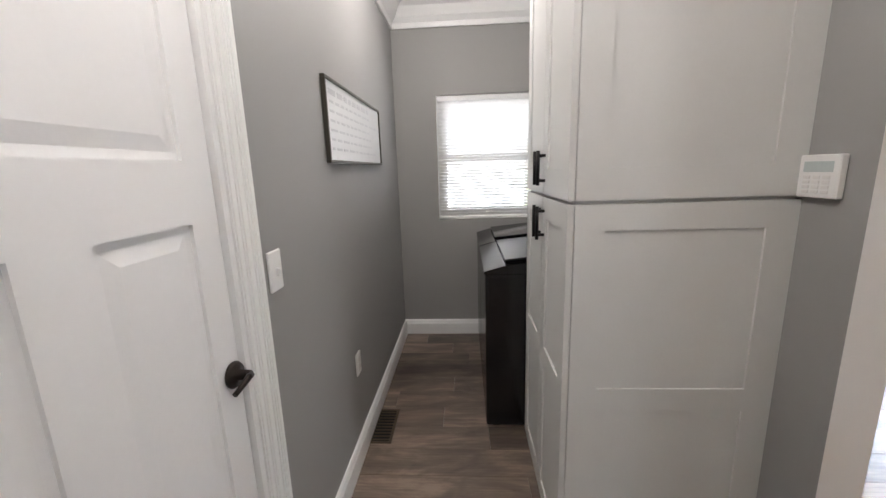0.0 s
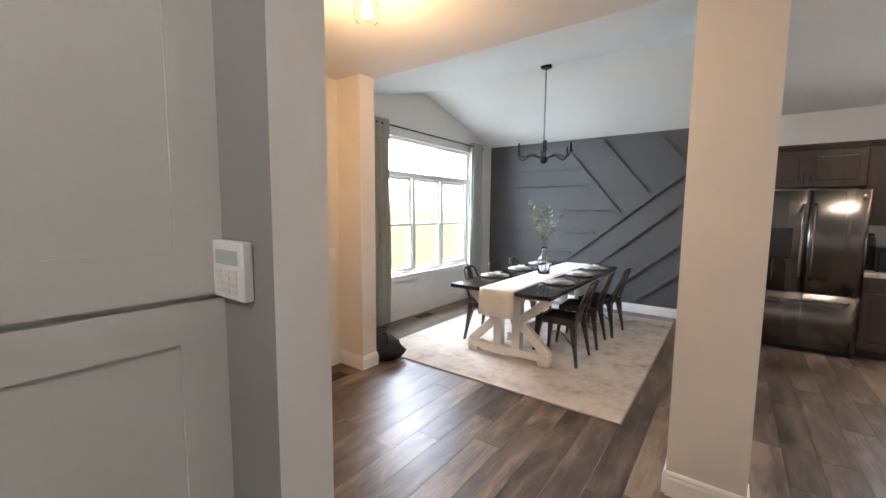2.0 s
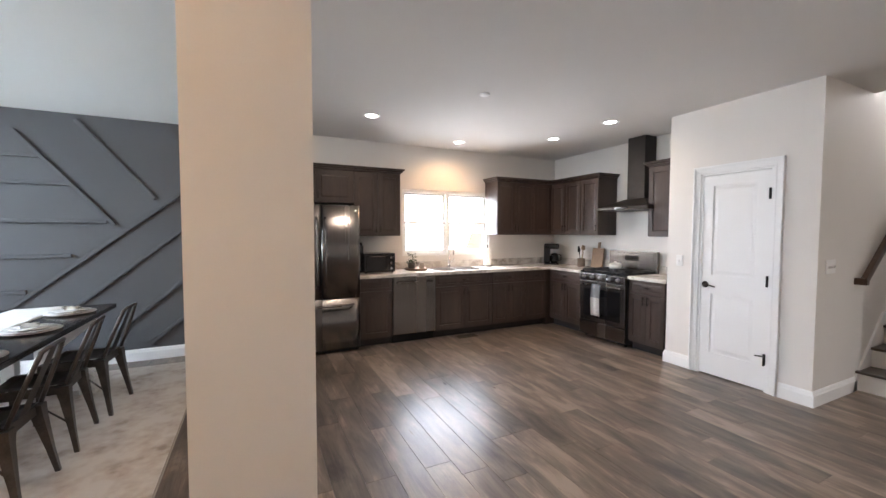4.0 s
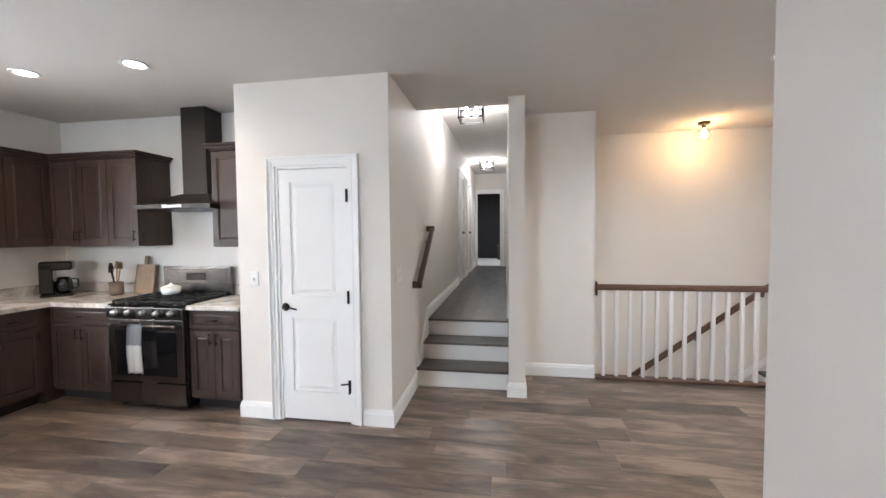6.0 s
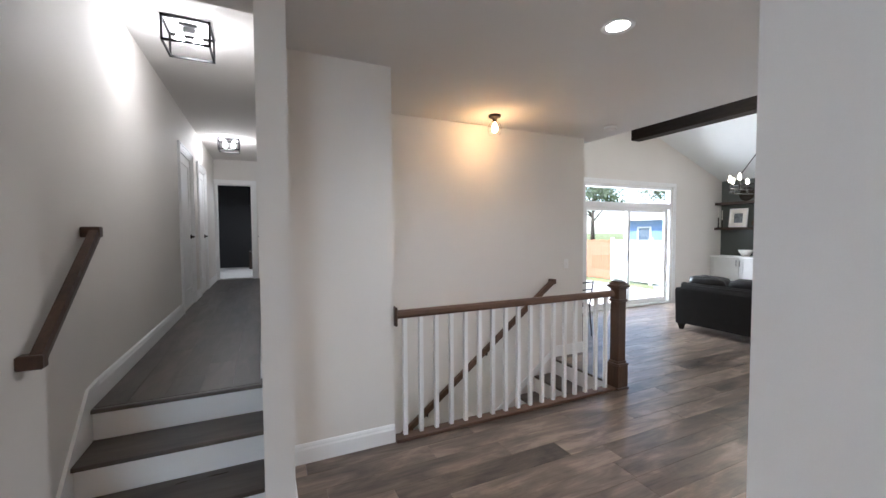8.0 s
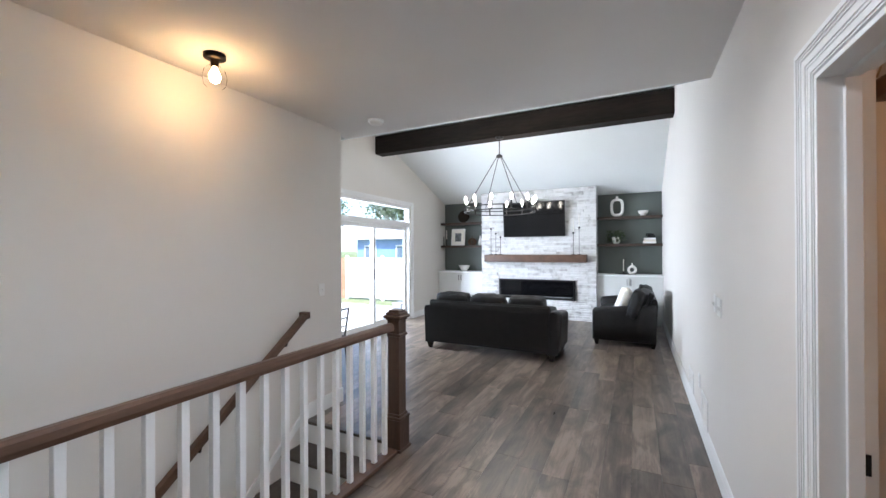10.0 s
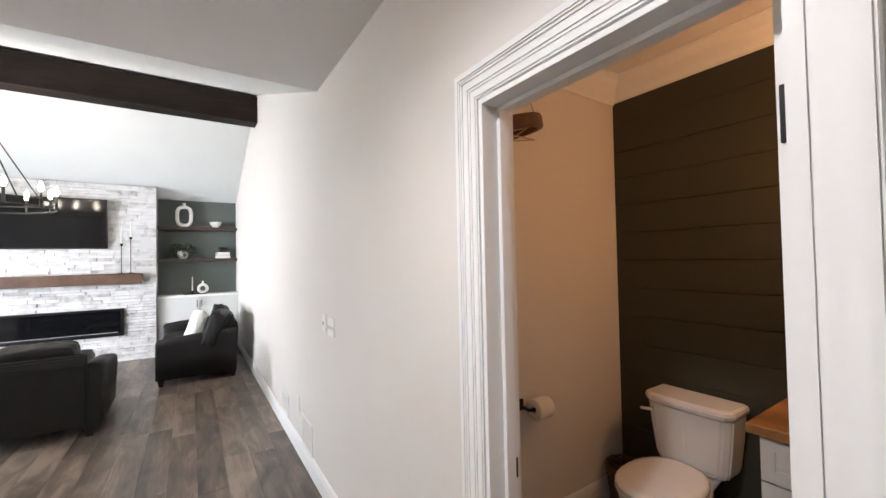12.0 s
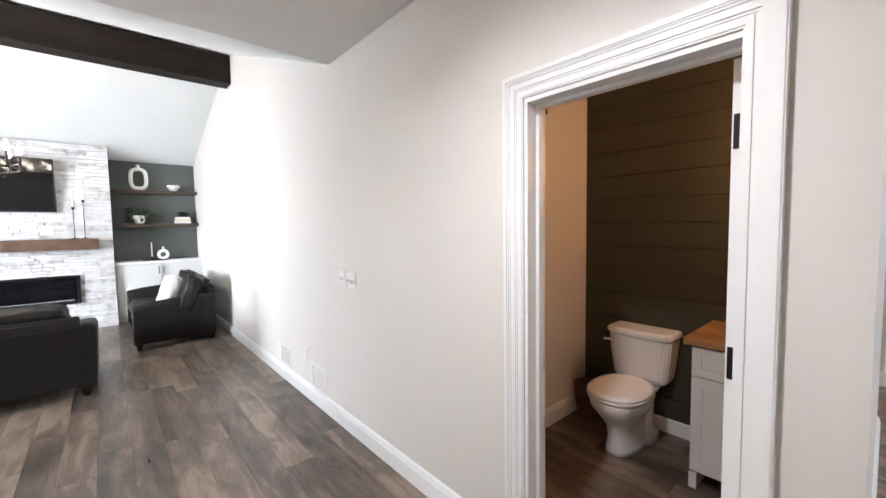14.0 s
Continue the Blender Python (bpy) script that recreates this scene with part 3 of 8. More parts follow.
part("threshold", B(-0.01, 1.31, -0.03, 0.09, 0.0, 0.012, bevel=0.003), BRONZE, fd, "dark metal threshold")
sl = thing("window_sidelight", "white sidelight panel with a tall glass pane", "window", (2.335, 3.418, 0), 0, kind="structure")
sb2 = framed(bmesh.new(), 0.003, 0.40, 0.012, 0.965, 0.035, 0.1, [(0.115, 0.285, 0.24, 0.80)], slope_w=0.03)
for b in ((0.003, 0.1125, 0.965, 1.885), (0.2875, 0.40, 0.965, 1.885), (0.003, 0.40, 1.885, 2.045)):
    box(sb2, b[0], b[1], 0.0, 0.035, b[2], b[3])
part("sidelight_frame", sb2, WHITE, sl)
sf = bmesh.new()
for b in ((0.09, 0.31, -0.012, 0.002, 0.955, 0.985), (0.09, 0.31, -0.012, 0.002, 1.865, 1.895), (0.09, 0.115, -0.012, 0.002, 0.985, 1.865), (0.285, 0.31, -0.012, 0.002, 0.985, 1.865)):
    box(sf, *b, bevel=0.004)
part("glass_bead", sf, WHITE, sl)
FROST = glass("frosted_glass", (0.96, 0.98, 1.0), 0.45, 1.2)
part("frosted_pane", B(0.113, 0.287, 0.012, 0.018, 0.966, 1.884), FROST, sl, "frosted glass pane")

# powder room doorway and its open door
casing("trim_powder_door", pose(0.131, -2.945, 0), 0.704, 2.025, "white stepped casing of the powder room doorway", 0.102)
jm = bmesh.new()
for b in ((0.1315, 0.147, -2.955, -2.83, 0.0, 2.009), (0.842, 0.8535, -2.955, -2.83, 0.0, 2.009), (0.1315, 0.8535, -2.955, -2.83, 2.009, 2.0245), (0.1465, 0.161, -2.897, -2.862, 0.0, 2.0), (0.831, 0.8425, -2.897, -2.862, 0.0, 2.0), (0.1465, 0.8385, -2.897, -2.862, 1.995, 2.0095)):
    box(jm, *b, bevel=0.001)
tagged(part("trim_powder_jamb", jm, WHITE), "white jamb lining of the powder room doorway", "trim", kind="structure")
pdr = thing("door_powder", "white powder room door standing open inwards", "door", (0.829, -2.826, 0), 90, kind="structure")
part("slab", framed(bmesh.new(), 0.0, 0.60, 0.012, 2.0, 0.035, 0.1, [(0.11, 0.49, 0.24, 0.83), (0.11, 0.49, 1.05, 1.88)], slope_w=0.045, raised=0.005), WHITE, pdr)
for hz in (0.33, 1.09, 1.79):
    hb = bmesh.new()
    box(hb, -0.0045, -0.0005, 0.0, 0.030, hz - 0.05, hz + 0.05, bevel=0.001)
    box(hb, -0.06, -0.003, -0.0008, 0.0022, hz - 0.05, hz + 0.05)
    tube(hb, [(-0.006, -0.006, hz - 0.05), (-0.006, -0.006, hz + 0.05)], 0.007)
    part("hinge", hb, BLACK, pdr)
strike = thing("strike_plate", "black strike plate in the white door jamb", "strike plate", (0.1495, -2.862, 0.915))
part("plate", B(-0.001, 0.002, -0.016, 0.016, -0.03, 0.03, bevel=0.0008), BLACK, strike)

# hall doorways
for hy, side, w in ((-8.95, 1, 0.85), (-10.4, 1, 0.80)):
    casing("trim_hall_door", pose(3.187, hy + w, HALL, 0, 0, -90), w, 2.04, "white casing of a hall doorway", 0.085, 0.12)
casing("trim_hall_door", pose(2.29, -9.3, HALL, 0, 0, 90), 0.8, 2.04, "white casing of a hall doorway", 0.085, 0.12)
casing("trim_hall_end", pose(3.15, -11.9, HALL, 0, 0, 180), 0.69, 2.06, "white casing of the bedroom doorway", 0.085, 0.12)
panel_door("door_hall", pose(3.20, -8.10, HALL, 0, 0, -90), 0.85, 2.03, "closed white panelled hall door with black hinges", 0.79, -1, 0.0)
panel_door("door_hall", pose(3.20, -9.60, HALL, 0, 0, -90), 0.80, 2.03, "closed white panelled hall door with black hinges", 0.74, -1, 0.0)
panel_door("door_hall", pose(2.275, -9.30, HALL, 0, 0, 90), 0.80, 2.03, "closed white panelled hall door with black lever", 0.74, -1, 0.0)
panel_door("door_bedroom", pose(3.135, -12.03, HALL, 0, 0, 283), 0.66, 2.03, "white bedroom door standing open", 0.56, -1, 0.0)
trim("baseboard_hall", BASE, [[(3.187, -5.25), (3.187, -8.02)], [(3.187, -9.04), (3.187, -9.52)], [(3.187, -10.49), (3.187, -11.9)], [(2.29, -11.9), (2.29, -9.39)], [(2.29, -8.41), (2.29, -5.25)]], "white moulded hall baseboard", HALL)
tagged(part("carpet", B(1.1, 4.0, -15.1, -11.95, HALL - 0.01, HALL + 0.012), material("pale_carpet", (0.55, 0.53, 0.5), 0.95, scale=30, vary=0.1, bump=0.5, fine=250)), "pale bedroom carpet beyond the hall", "carpet", kind="structure")
bdm = bmesh.new()
box(bdm, 2.45, 2.62, -14.9, -14.3, HALL + 0.013, HALL + 0.5, bevel=0.01)
tagged(part("nightstand", bdm, CABW), "dark bedside cabinet against the bedroom wall", "nightstand")

# hall steps
RISE = HALL / 3
TREADW = plank_material("dark_tread_vinyl", True, ((0.03, 0.023, 0.019), (0.06, 0.047, 0.038), (0.10, 0.082, 0.07)))
st = thing("hall_steps", "three white-riser steps with dark plank treads", "steps", kind="structure")
for k in range(3):
    y = -4.62 - 0.27 * k
    part("riser", B(2.292, 3.185, y - 0.02, y, RISE * k + 0.001, RISE * (k + 1) - 0.022), WHITE, st)
    d = 0.27 if k < 2 else 0.0
    part("tread", B(2.291, 3.186, y - d - 0.005, y + 0.028, RISE * (k + 1) - 0.024, RISE * (k + 1), bevel=0.007, seg=2), TREADW, st)
skirt = bmesh.new()
for x0, x1 in ((3.170, 3.1868),):
    pts = [(-4.50, 0.0), (-4.585, 0.135), (-5.13, HALL + 0.12), (-5.26, HALL + 0.132), (-5.26, HALL - 0.1), (-4.62, 0.0)]
    a = [skirt.verts.new((x0, y, z)) for y, z in pts]
    b = [skirt.verts.new((x1, y, z)) for y, z in pts]
    skirt.faces.new(a)
    skirt.faces.new(b[::-1])
    for i in range(len(pts)):
        skirt.faces.new((a[i], b[i], b[(i + 1) % len(pts)], a[(i + 1) % len(pts)]))
bmesh.ops.recalc_face_normals(skirt, faces=skirt.faces)
part("skirt_board", skirt, WHITE, st)
hr = thing("wall_handrail", "brown wooden handrail on black wall brackets", "handrail")
hb = bmesh.new()
a0, a1 = Vector((3.125, -4.50, 1.03)), Vector((3.125, -5.165, 1.55))
for p, q, w in ((a0, a1, 0.02),):
    d = (q - p).normalized()
    n = Vector((0, -d.z, d.y))
    prof = [(-0.02, -0.028), (0.02, -0.028), (0.024, 0.0), (0.02, 0.028), (-0.02, 0.028), (-0.024, 0.0)]
    ra = [hb.verts.new(p + Vector((u, 0, 0)) + n * v) for u, v in prof]
    rb = [hb.verts.new(q + Vector((u, 0, 0)) + n * v) for u, v in prof]
    hb.faces.new(ra)
    hb.faces.new(rb[::-1])
    for i in range(6):
        hb.faces.new((ra[i], ra[(i + 1) % 6], rb[(i + 1) % 6], rb[i]))
box(hb, 3.10, 3.186, -4.525, -4.47, 0.99, 1.05, bevel=0.005)
box(hb, 3.10, 3.186, -5.20, -5.14, 1.525, 1.585, bevel=0.005)
bmesh.ops.recalc_face_normals(hb, faces=hb.faces)
part("rail", hb, OAKZ, hr)
for t in (0.1, 0.9):
    p = a0.lerp(a1, t)
    part("bracket", tube(bmesh.new(), [(3.187, p.y, p.z - 0.09), (3.15, p.y, p.z - 0.085), (3.128, p.y, p.z - 0.03)], 0.008), BLACK, hr)

# stair railing
rl = thing("stair_railing", "brown wooden rail with white square balusters", "railing", kind="structure")
rb_ = bmesh.new()
sect = [(-0.03, 0.915), (0.03, 0.915), (0.034, 0.935), (0.028, 0.960), (0.012, 0.972), (-0.012, 0.972), (-0.028, 0.960), (-0.034, 0.935)]
ra = [rb_.verts.new((1.40, -5.08 + u, v)) for u, v in sect]
rz = [rb_.verts.new((-0.80, -5.08 + u, v)) for u, v in sect]
rb_.faces.new(ra)
rb_.faces.new(rz[::-1])
for i in range(len(sect)):
    rb_.faces.new((ra[i], ra[(i + 1) % 8], rz[(i + 1) % 8], rz[i]))
bmesh.ops.recalc_face_normals(rb_, faces=rb_.faces)
part("handrail", rb_, OAK, rl, "brown stained handrail")
part("rosette", B(1.395, 1.416, -5.125, -5.035, 0.86, 1.0, bevel=0.006), OAKZ, rl)
part("shoe_rail", B(-0.80, 1.416, -5.12, -5.02, 0.001, 0.028, bevel=0.004), OAK, rl, "brown stained floor plate")
bal = bmesh.new()
box(bal, -0.016, 0.016, -0.016, 0.016, 0.0, 0.888, bevel=0.002)
bme = part("baluster", bal, WHITE, rl)
bme.location = (1.33, -5.08, 0.0285)
for k in range(1, 17):
    o = new("baluster", bme.data)
    o.parent, o.location = rl, (1.33 - 0.128 * k, -5.08, 0.0285)
nw = thing("newel_post", "square brown stained newel post with moulded cap", "newel post", (-0.885, -5.08, 0), kind="structure")
nb = bmesh.new()
for w, z0, z1, bv in ((0.078, 0.0, 0.02, 0.004), (0.068, 0.02, 0.235, 0.003), (0.074, 0.235, 0.255, 0.006), (0.060, 0.255, 0.275, 0.006), (0.050, 0.275, 0.86, 0.003)):
    box(nb, -w, w, -w, w, z0, z1, bevel=bv)
part("post", nb, OAKZ, nw)
nb = bmesh.new()
for w, z0, z1, bv in ((0.062, 0.86, 0.885, 0.006), (0.052, 0.885, 0.985, 0.003), (0.062, 0.985, 1.0, 0.005), (0.078, 1.0, 1.025, 0.008), (0.066, 1.025, 1.045, 0.01), (0.05, 1.045, 1.062, 0.008)):
    box(nb, -w, w, -w, w, z0, z1, bevel=bv)
part("cap", nb, OAKZ, nw)
# stairs down
sd = thing("stairs_down", "dark plank stairs with white risers going down", "stairs", kind="structure")
for k in range(9):
    z, x = -0.19 * (k + 1), -0.95 + 0.26 * k
    part("riser", B(x, x + 0.02, -6.098, -5.115, z + 0.001, z + 0.19 - 0.026), WHITE, sd)
    part("tread", B(x - 0.0, x + 0.285, -6.098, -5.115, z - 0.025, z, bevel=0.006), TREADW, sd)
part("nosing", B(-0.97, -0.92, -6.098, -5.12, -0.024, 0.001, bevel=0.008, seg=2), TREADW, sd)
part("stair_side", B(-0.95, 1.417, -5.115, -5.06, -2.6, -0.0135), GREIGE, sd)
part("lower_floor", B(1.0, 1.417, -6.098, -5.115, -1.92, -1.9), TREADW, sd)
skb = bmesh.new()
pts = [(-1.43, 0.0), (-1.43, 0.133), (-0.98, 0.133), (1.417, -1.62), (1.417, -1.80), (-0.90, 0.0)]
a = [skb.verts.new((x, -6.098, z)) for x, z in pts]
b = [skb.verts.new((x, -6.082, z)) for x, z in pts]
skb.faces.new(a)
skb.faces.new(b[::-1])
for i in range(len(pts)):
    skb.faces.new((a[i], b[i], b[(i + 1) % len(pts)], a[(i + 1) % len(pts)]))
bmesh.ops.recalc_face_normals(skb, faces=skb.faces)
part("stair_skirt", skb, WHITE, sd)
h2 = thing("stair_handrail", "brown wooden handrail descending along the stair wall", "handrail")
hb = bmesh.new()
p, q = Vector((-0.88, -6.04, 0.94)), Vector((1.38, -6.04, -0.78))
d = (q - p).normalized()
n = Vector((-d.z, 0, d.x))
ra = [hb.verts.new(p + Vector((0, u, 0)) + n * v) for u, v in prof]
rz = [hb.verts.new(q + Vector((0, u, 0)) + n * v) for u, v in prof]
hb.faces.new(ra)
hb.faces.new(rz[::-1])
for i in range(6):
    hb.faces.new((ra[i], ra[(i + 1) % 6], rz[(i + 1) % 6], rz[i]))
box(hb, -0.93, -0.87, -6.10, -6.015, 0.915, 0.975, bevel=0.006)
bmesh.ops.recalc_face_normals(hb, faces=hb.faces)
part("rail", hb, OAK, h2)
for t in (0.08, 0.4, 0.72):
    c = p.lerp(q, t)
    part("bracket", tube(bmesh.new(), [(c.x, -6.10, c.z - 0.09), (c.x, -6.06, c.z - 0.085), (c.x, -6.042, c.z - 0.03)], 0.008), BLACK, h2)


# windows
def window(name, m, w, h, cols, rails, label, frame=0.045, deep=0.09, transom=0.0, sash=True):
    """A white window 0..w by 0..h: cols lights side by side, each a double-hung pair, with a transom over them."""
    d = thing(name, label, "window", kind="structure")
    d.matrix_world = m
    bm = bmesh.new()
    for b in ((0, frame, 0, h), (w - frame, w, 0, h), (frame, w - frame, 0, frame), (frame, w - frame, h - frame, h)):
        box(bm, b[0], b[1], 0, deep, b[2], b[3], bevel=0.004)
    top = h - transom if transom else h - frame
    if transom:
        box(bm, frame, w - frame, 0.0, deep, top - frame, top + frame * 0.6, bevel=0.004)
        top -= frame
    part("window_frame", bm, WHITE, d)
    if transom:
        o = part("pane", B(frame, w - frame, deep * 0.6, deep * 0.6 + 0.004, h - transom + frame * 0.6, h - frame), PANE, d)
        o.visible_shadow = False
    cw = (w - 2 * frame) / cols
    for k in range(cols):
        x0, x1 = frame + cw * k, frame + cw * (k + 1)
        if k:
            part("mullion", B(x0 - 0.028, x0 + 0.028, 0.006, deep, frame, top, bevel=0.004), WHITE, d)
        z0, z1 = frame, top
        mid = (z0 + z1) / 2
        s = bmesh.new()
        e = 0.03 + (0.028 if k else 0)
        e2 = 0.03 + (0.028 if k < cols - 1 else 0)
        for za, zb, yy in ((z0, mid + 0.015, 0.02), (mid - 0.015, z1, 0.05)) if rails else ((z0, z1, 0.03),):
            for b in ((x0 + e - 0.03, x0 + e, za, zb), (x1 - e2, x1 - e2 + 0.03, za, zb), (x0 + e, x1 - e2, za, za + 0.035), (x0 + e, x1 - e2, zb - 0.035, zb)):
                box(s, b[0], b[1], yy, yy + 0.028, b[2], b[3], bevel=0.003)
        part("sash", s, WHITE, d)
        o = part("pane", B(x0 + e - 0.01, x1 - e2 + 0.01, 0.062, 0.066, z0 + 0.01, z1 - 0.01), PANE, d)
        o.visible_shadow = False
    return d


def surround(name, m, w, h, label, wide=0.09):
    """Casing on all four sides with a sill."""
    bm = bmesh.new()
    for b in ((-wide, 0, -wide, h + wide), (w, w + wide, -wide, h + wide), (0, w, h, h + wide), (0, w, -wide, 0)):
        box(bm, b[0], b[1], -0.016, 0, b[2], b[3], bevel=0.003)
    box(bm, -wide - 0.02, w + wide + 0.02, -0.05, 0.0, -0.02, 0.004, bevel=0.005)
    place(bm, m)
    return tagged(part(name, bm, WHITE), label, "trim", kind="structure")


window("window_dining", pose(4.17, 4.02, 0.62), 2.11, 1.88, 3, True, "large white dining window with transom and six sashes", transom=0.48)
surround("trim_dining_window", pose(4.17, 4.0, 0.62), 2.11, 1.88, "white casing of the dining window", 0.07)
window("window_kitchen", pose(7.065, -1.575, 1.10, 0, 0, -90), 1.495, 0.98, 2, True, "white double kitchen window over the sink")
window("window_laundry", pose(-0.19, 3.33, 1.03), 0.95, 0.99, 1, True, "white laundry window behind lowered blinds")
# slider with transom
sw = thing("sliding_door", "white sliding glass door with a transom window", "sliding door", (-3.22, -7.92, 0), 180, kind="structure")
W2, H2 = 2.54, 2.48
bm = bmesh.new()
for b in ((0, 0.06, 0, H2), (W2 - 0.06, W2, 0, H2), (0.06, W2 - 0.06, 0, 0.035), (0.06, W2 - 0.06, H2 - 0.06, H2), (0.06, W2 - 0.06, 2.03, 2.13)):
    box(bm, b[0], b[1], -0.01, 0.11, b[2], b[3], bevel=0.004)
part("door_frame", bm, WHITE, sw)
for x0, x1, yy in ((0.06, 1.30, 0.02), (1.22, W2 - 0.06, 0.065)):
    s = bmesh.new()
    for b in ((x0, x0 + 0.075, 0.035, 2.03), (x1 - 0.075, x1, 0.035, 2.03), (x0 + 0.075, x1 - 0.075, 0.035, 0.13), (x0 + 0.075, x1 - 0.075, 1.955, 2.03)):
        box(s, b[0], b[1], yy, yy + 0.035, b[2], b[3], bevel=0.004)
    sash = part("sash", s, WHITE, sw)
    o = part("pane", B(x0 + 0.07, x1 - 0.07, yy + 0.015, yy + 0.02, 0.12, 1.96), PANE, sash)
    o.visible_shadow = False
part("pull_handle", tube(bmesh.new(), [(1.19, 0.015, 0.95), (1.19, -0.02, 0.97), (1.19, -0.02, 1.15), (1.19, 0.015, 1.17)], 0.009), BLACK, sw)
o = part("pane", B(0.05, W2 - 0.05, 0.05, 0.055, 2.12, H2 - 0.05), PANE, sw)
o.visible_shadow = False
casing("trim_slider", pose(-3.22, -7.9, 0, 0, 0, 180), W2, H2, "white casing of the sliding door", 0.09)

# ---- dining room ----
# slats on the accent wall, (y, z) to (y, z)
SLATS = [((2.51, 2.46), (1.735, 1.52)), ((2.03, 2.62), (1.37, 1.82)), ((1.24, 2.62), (0.92, 2.23)),
         ((3.02, 0.32), (0.47, 2.43)), ((2.53, 0.28), (0.47, 2.03)), ((1.80, 0.31), (0.47, 1.44)), ((1.45, 0.19), (0.47, 1.00)),
         ((3.98, 2.22), (2.33, 2.22)), ((3.98, 1.95), (2.10, 1.95)), ((3.98, 1.56), (1.80, 1.56)), ((3.98, 1.20), (2.10, 1.20)), ((3.98, 0.84), (2.46, 0.84))]
for (ya, za), (yb, zb) in SLATS:
    ob = thing("wall_slat", "narrow charcoal trim strip on the accent wall", "trim strip", (7.045, (ya + yb) / 2, (za + zb) / 2), group="strips on the accent wall", kind="structure")
    ln = math.hypot(yb - ya, zb - za)
    b = B(-0.03, -0.0005, -ln / 2, ln / 2, -0.019, 0.019, bevel=0.003)
    place(b, Matrix.Rotation(math.atan2(zb - za, yb - ya), 4, "X"))
    part("strip", b, CHARCOAL, ob)

RUGM = bpy.data.materials.new("faded_beige_rug")
RUGM.use_nodes = True
nt = RUGM.node_tree
bs = nt.nodes["Principled BSDF"]
bs.inputs["Roughness"].default_value = 0.95
tc = nt.nodes.new("ShaderNodeTexCoord")
na, nb2, nc = (nt.nodes.new("ShaderNodeTexNoise") for _ in range(3))
for n_, sc, dt in ((na, 3.5, 6), (nb2, 14, 4), (nc, 300, 2)):
    n_.inputs["Scale"].default_value, n_.inputs["Detail"].default_value = sc, dt
    nt.links.new(tc.outputs["Object"], n_.inputs["Vector"])
vor = nt.nodes.new("ShaderNodeTexVoronoi")
vor.inputs["Scale"].default_value = 5.5
nt.links.new(tc.outputs["Object"], vor.inputs["Vector"])
ad = nt.nodes.new("ShaderNodeMath")
ad.operation = "MULTIPLY_ADD"
ad.inputs[1].default_value = 0.3
nt.links.new(vor.outputs["Distance"], ad.inputs[0])
nt.links.new(na.outputs[0], ad.inputs[2])
ad2 = nt.nodes.new("ShaderNodeMath")
ad2.operation = "MULTIPLY_ADD"
ad2.inputs[1].default_value = 0.45
nt.links.new(nb2.outputs[0], ad2.inputs[0])
nt.links.new(ad.outputs[0], ad2.inputs[2])
rp = nt.nodes.new("ShaderNodeValToRGB")
for i, (pos, c) in enumerate(((0.55, (0.33, 0.27, 0.22)), (0.75, (0.50, 0.43, 0.37)), (1.0, (0.60, 0.55, 0.49)))):
    e = rp.color_ramp.elements[i] if i < 2 else rp.color_ramp.elements.new(pos)
    e.position, e.color = pos, (*c, 1)
nt.links.new(ad2.outputs[0], rp.inputs[0])
nt.links.new(rp.outputs[0], bs.inputs["Base Color"])
bp = nt.nodes.new("ShaderNodeBump")
bp.inputs["Strength"].default_value, bp.inputs["Distance"].default_value = 0.4, 0.004
nt.links.new(nc.outputs[0], bp.inputs["Height"])
nt.links.new(bp.outputs[0], bs.inputs["Normal"])
rug = thing("rug", "large faded beige patterned rug under the dining table", "rug", (5.13, 2.15, 0))
part("rug_surface", B(-1.62, 1.62, -1.25, 1.25, 0.001, 0.010, bevel=0.004), RUGM, rug)
bb = bmesh.new()
for b in ((-1.625, 1.625, -1.262, -1.25), (-1.625, 1.625, 1.25, 1.262), (-1.632, -1.62, -1.262, 1.262), (1.62, 1.632, -1.262, 1.262)):
    box(bb, *b, 0.001, 0.0115, bevel=0.003)
part("binding", bb, material("rug_binding", (0.36, 0.31, 0.26), 0.95, bump=0.4), rug, "stitched beige edge")

# table
TOPW = material("dark_walnut_tabletop", (0.018, 0.014, 0.013), 0.17, scale=4, vary=0.4, bump=0.1, fine=50, stretch=(0.12, 1, 1))
CHALK = material("white_distressed_paint", (0.72, 0.70, 0.67), 0.55, scale=7, vary=0.08, bump=0.12, fine=70)
tb = thing("dining_table", "farmhouse table with dark top and white trestle legs", "dining table", (5.155, 2.13, 0.0105))
for k in range(5):
    y0 = -0.545 + 0.218 * k
    part("tabletop_board", B(-1.25, 1.25, y0 + 0.001, y0 + 0.217, 0.712, 0.75, bevel=0.003), TOPW, tb)
part("apron", B(-0.98, 0.98, -0.05, 0.05, 0.60, 0.66, bevel=0.004), CHALK, tb)
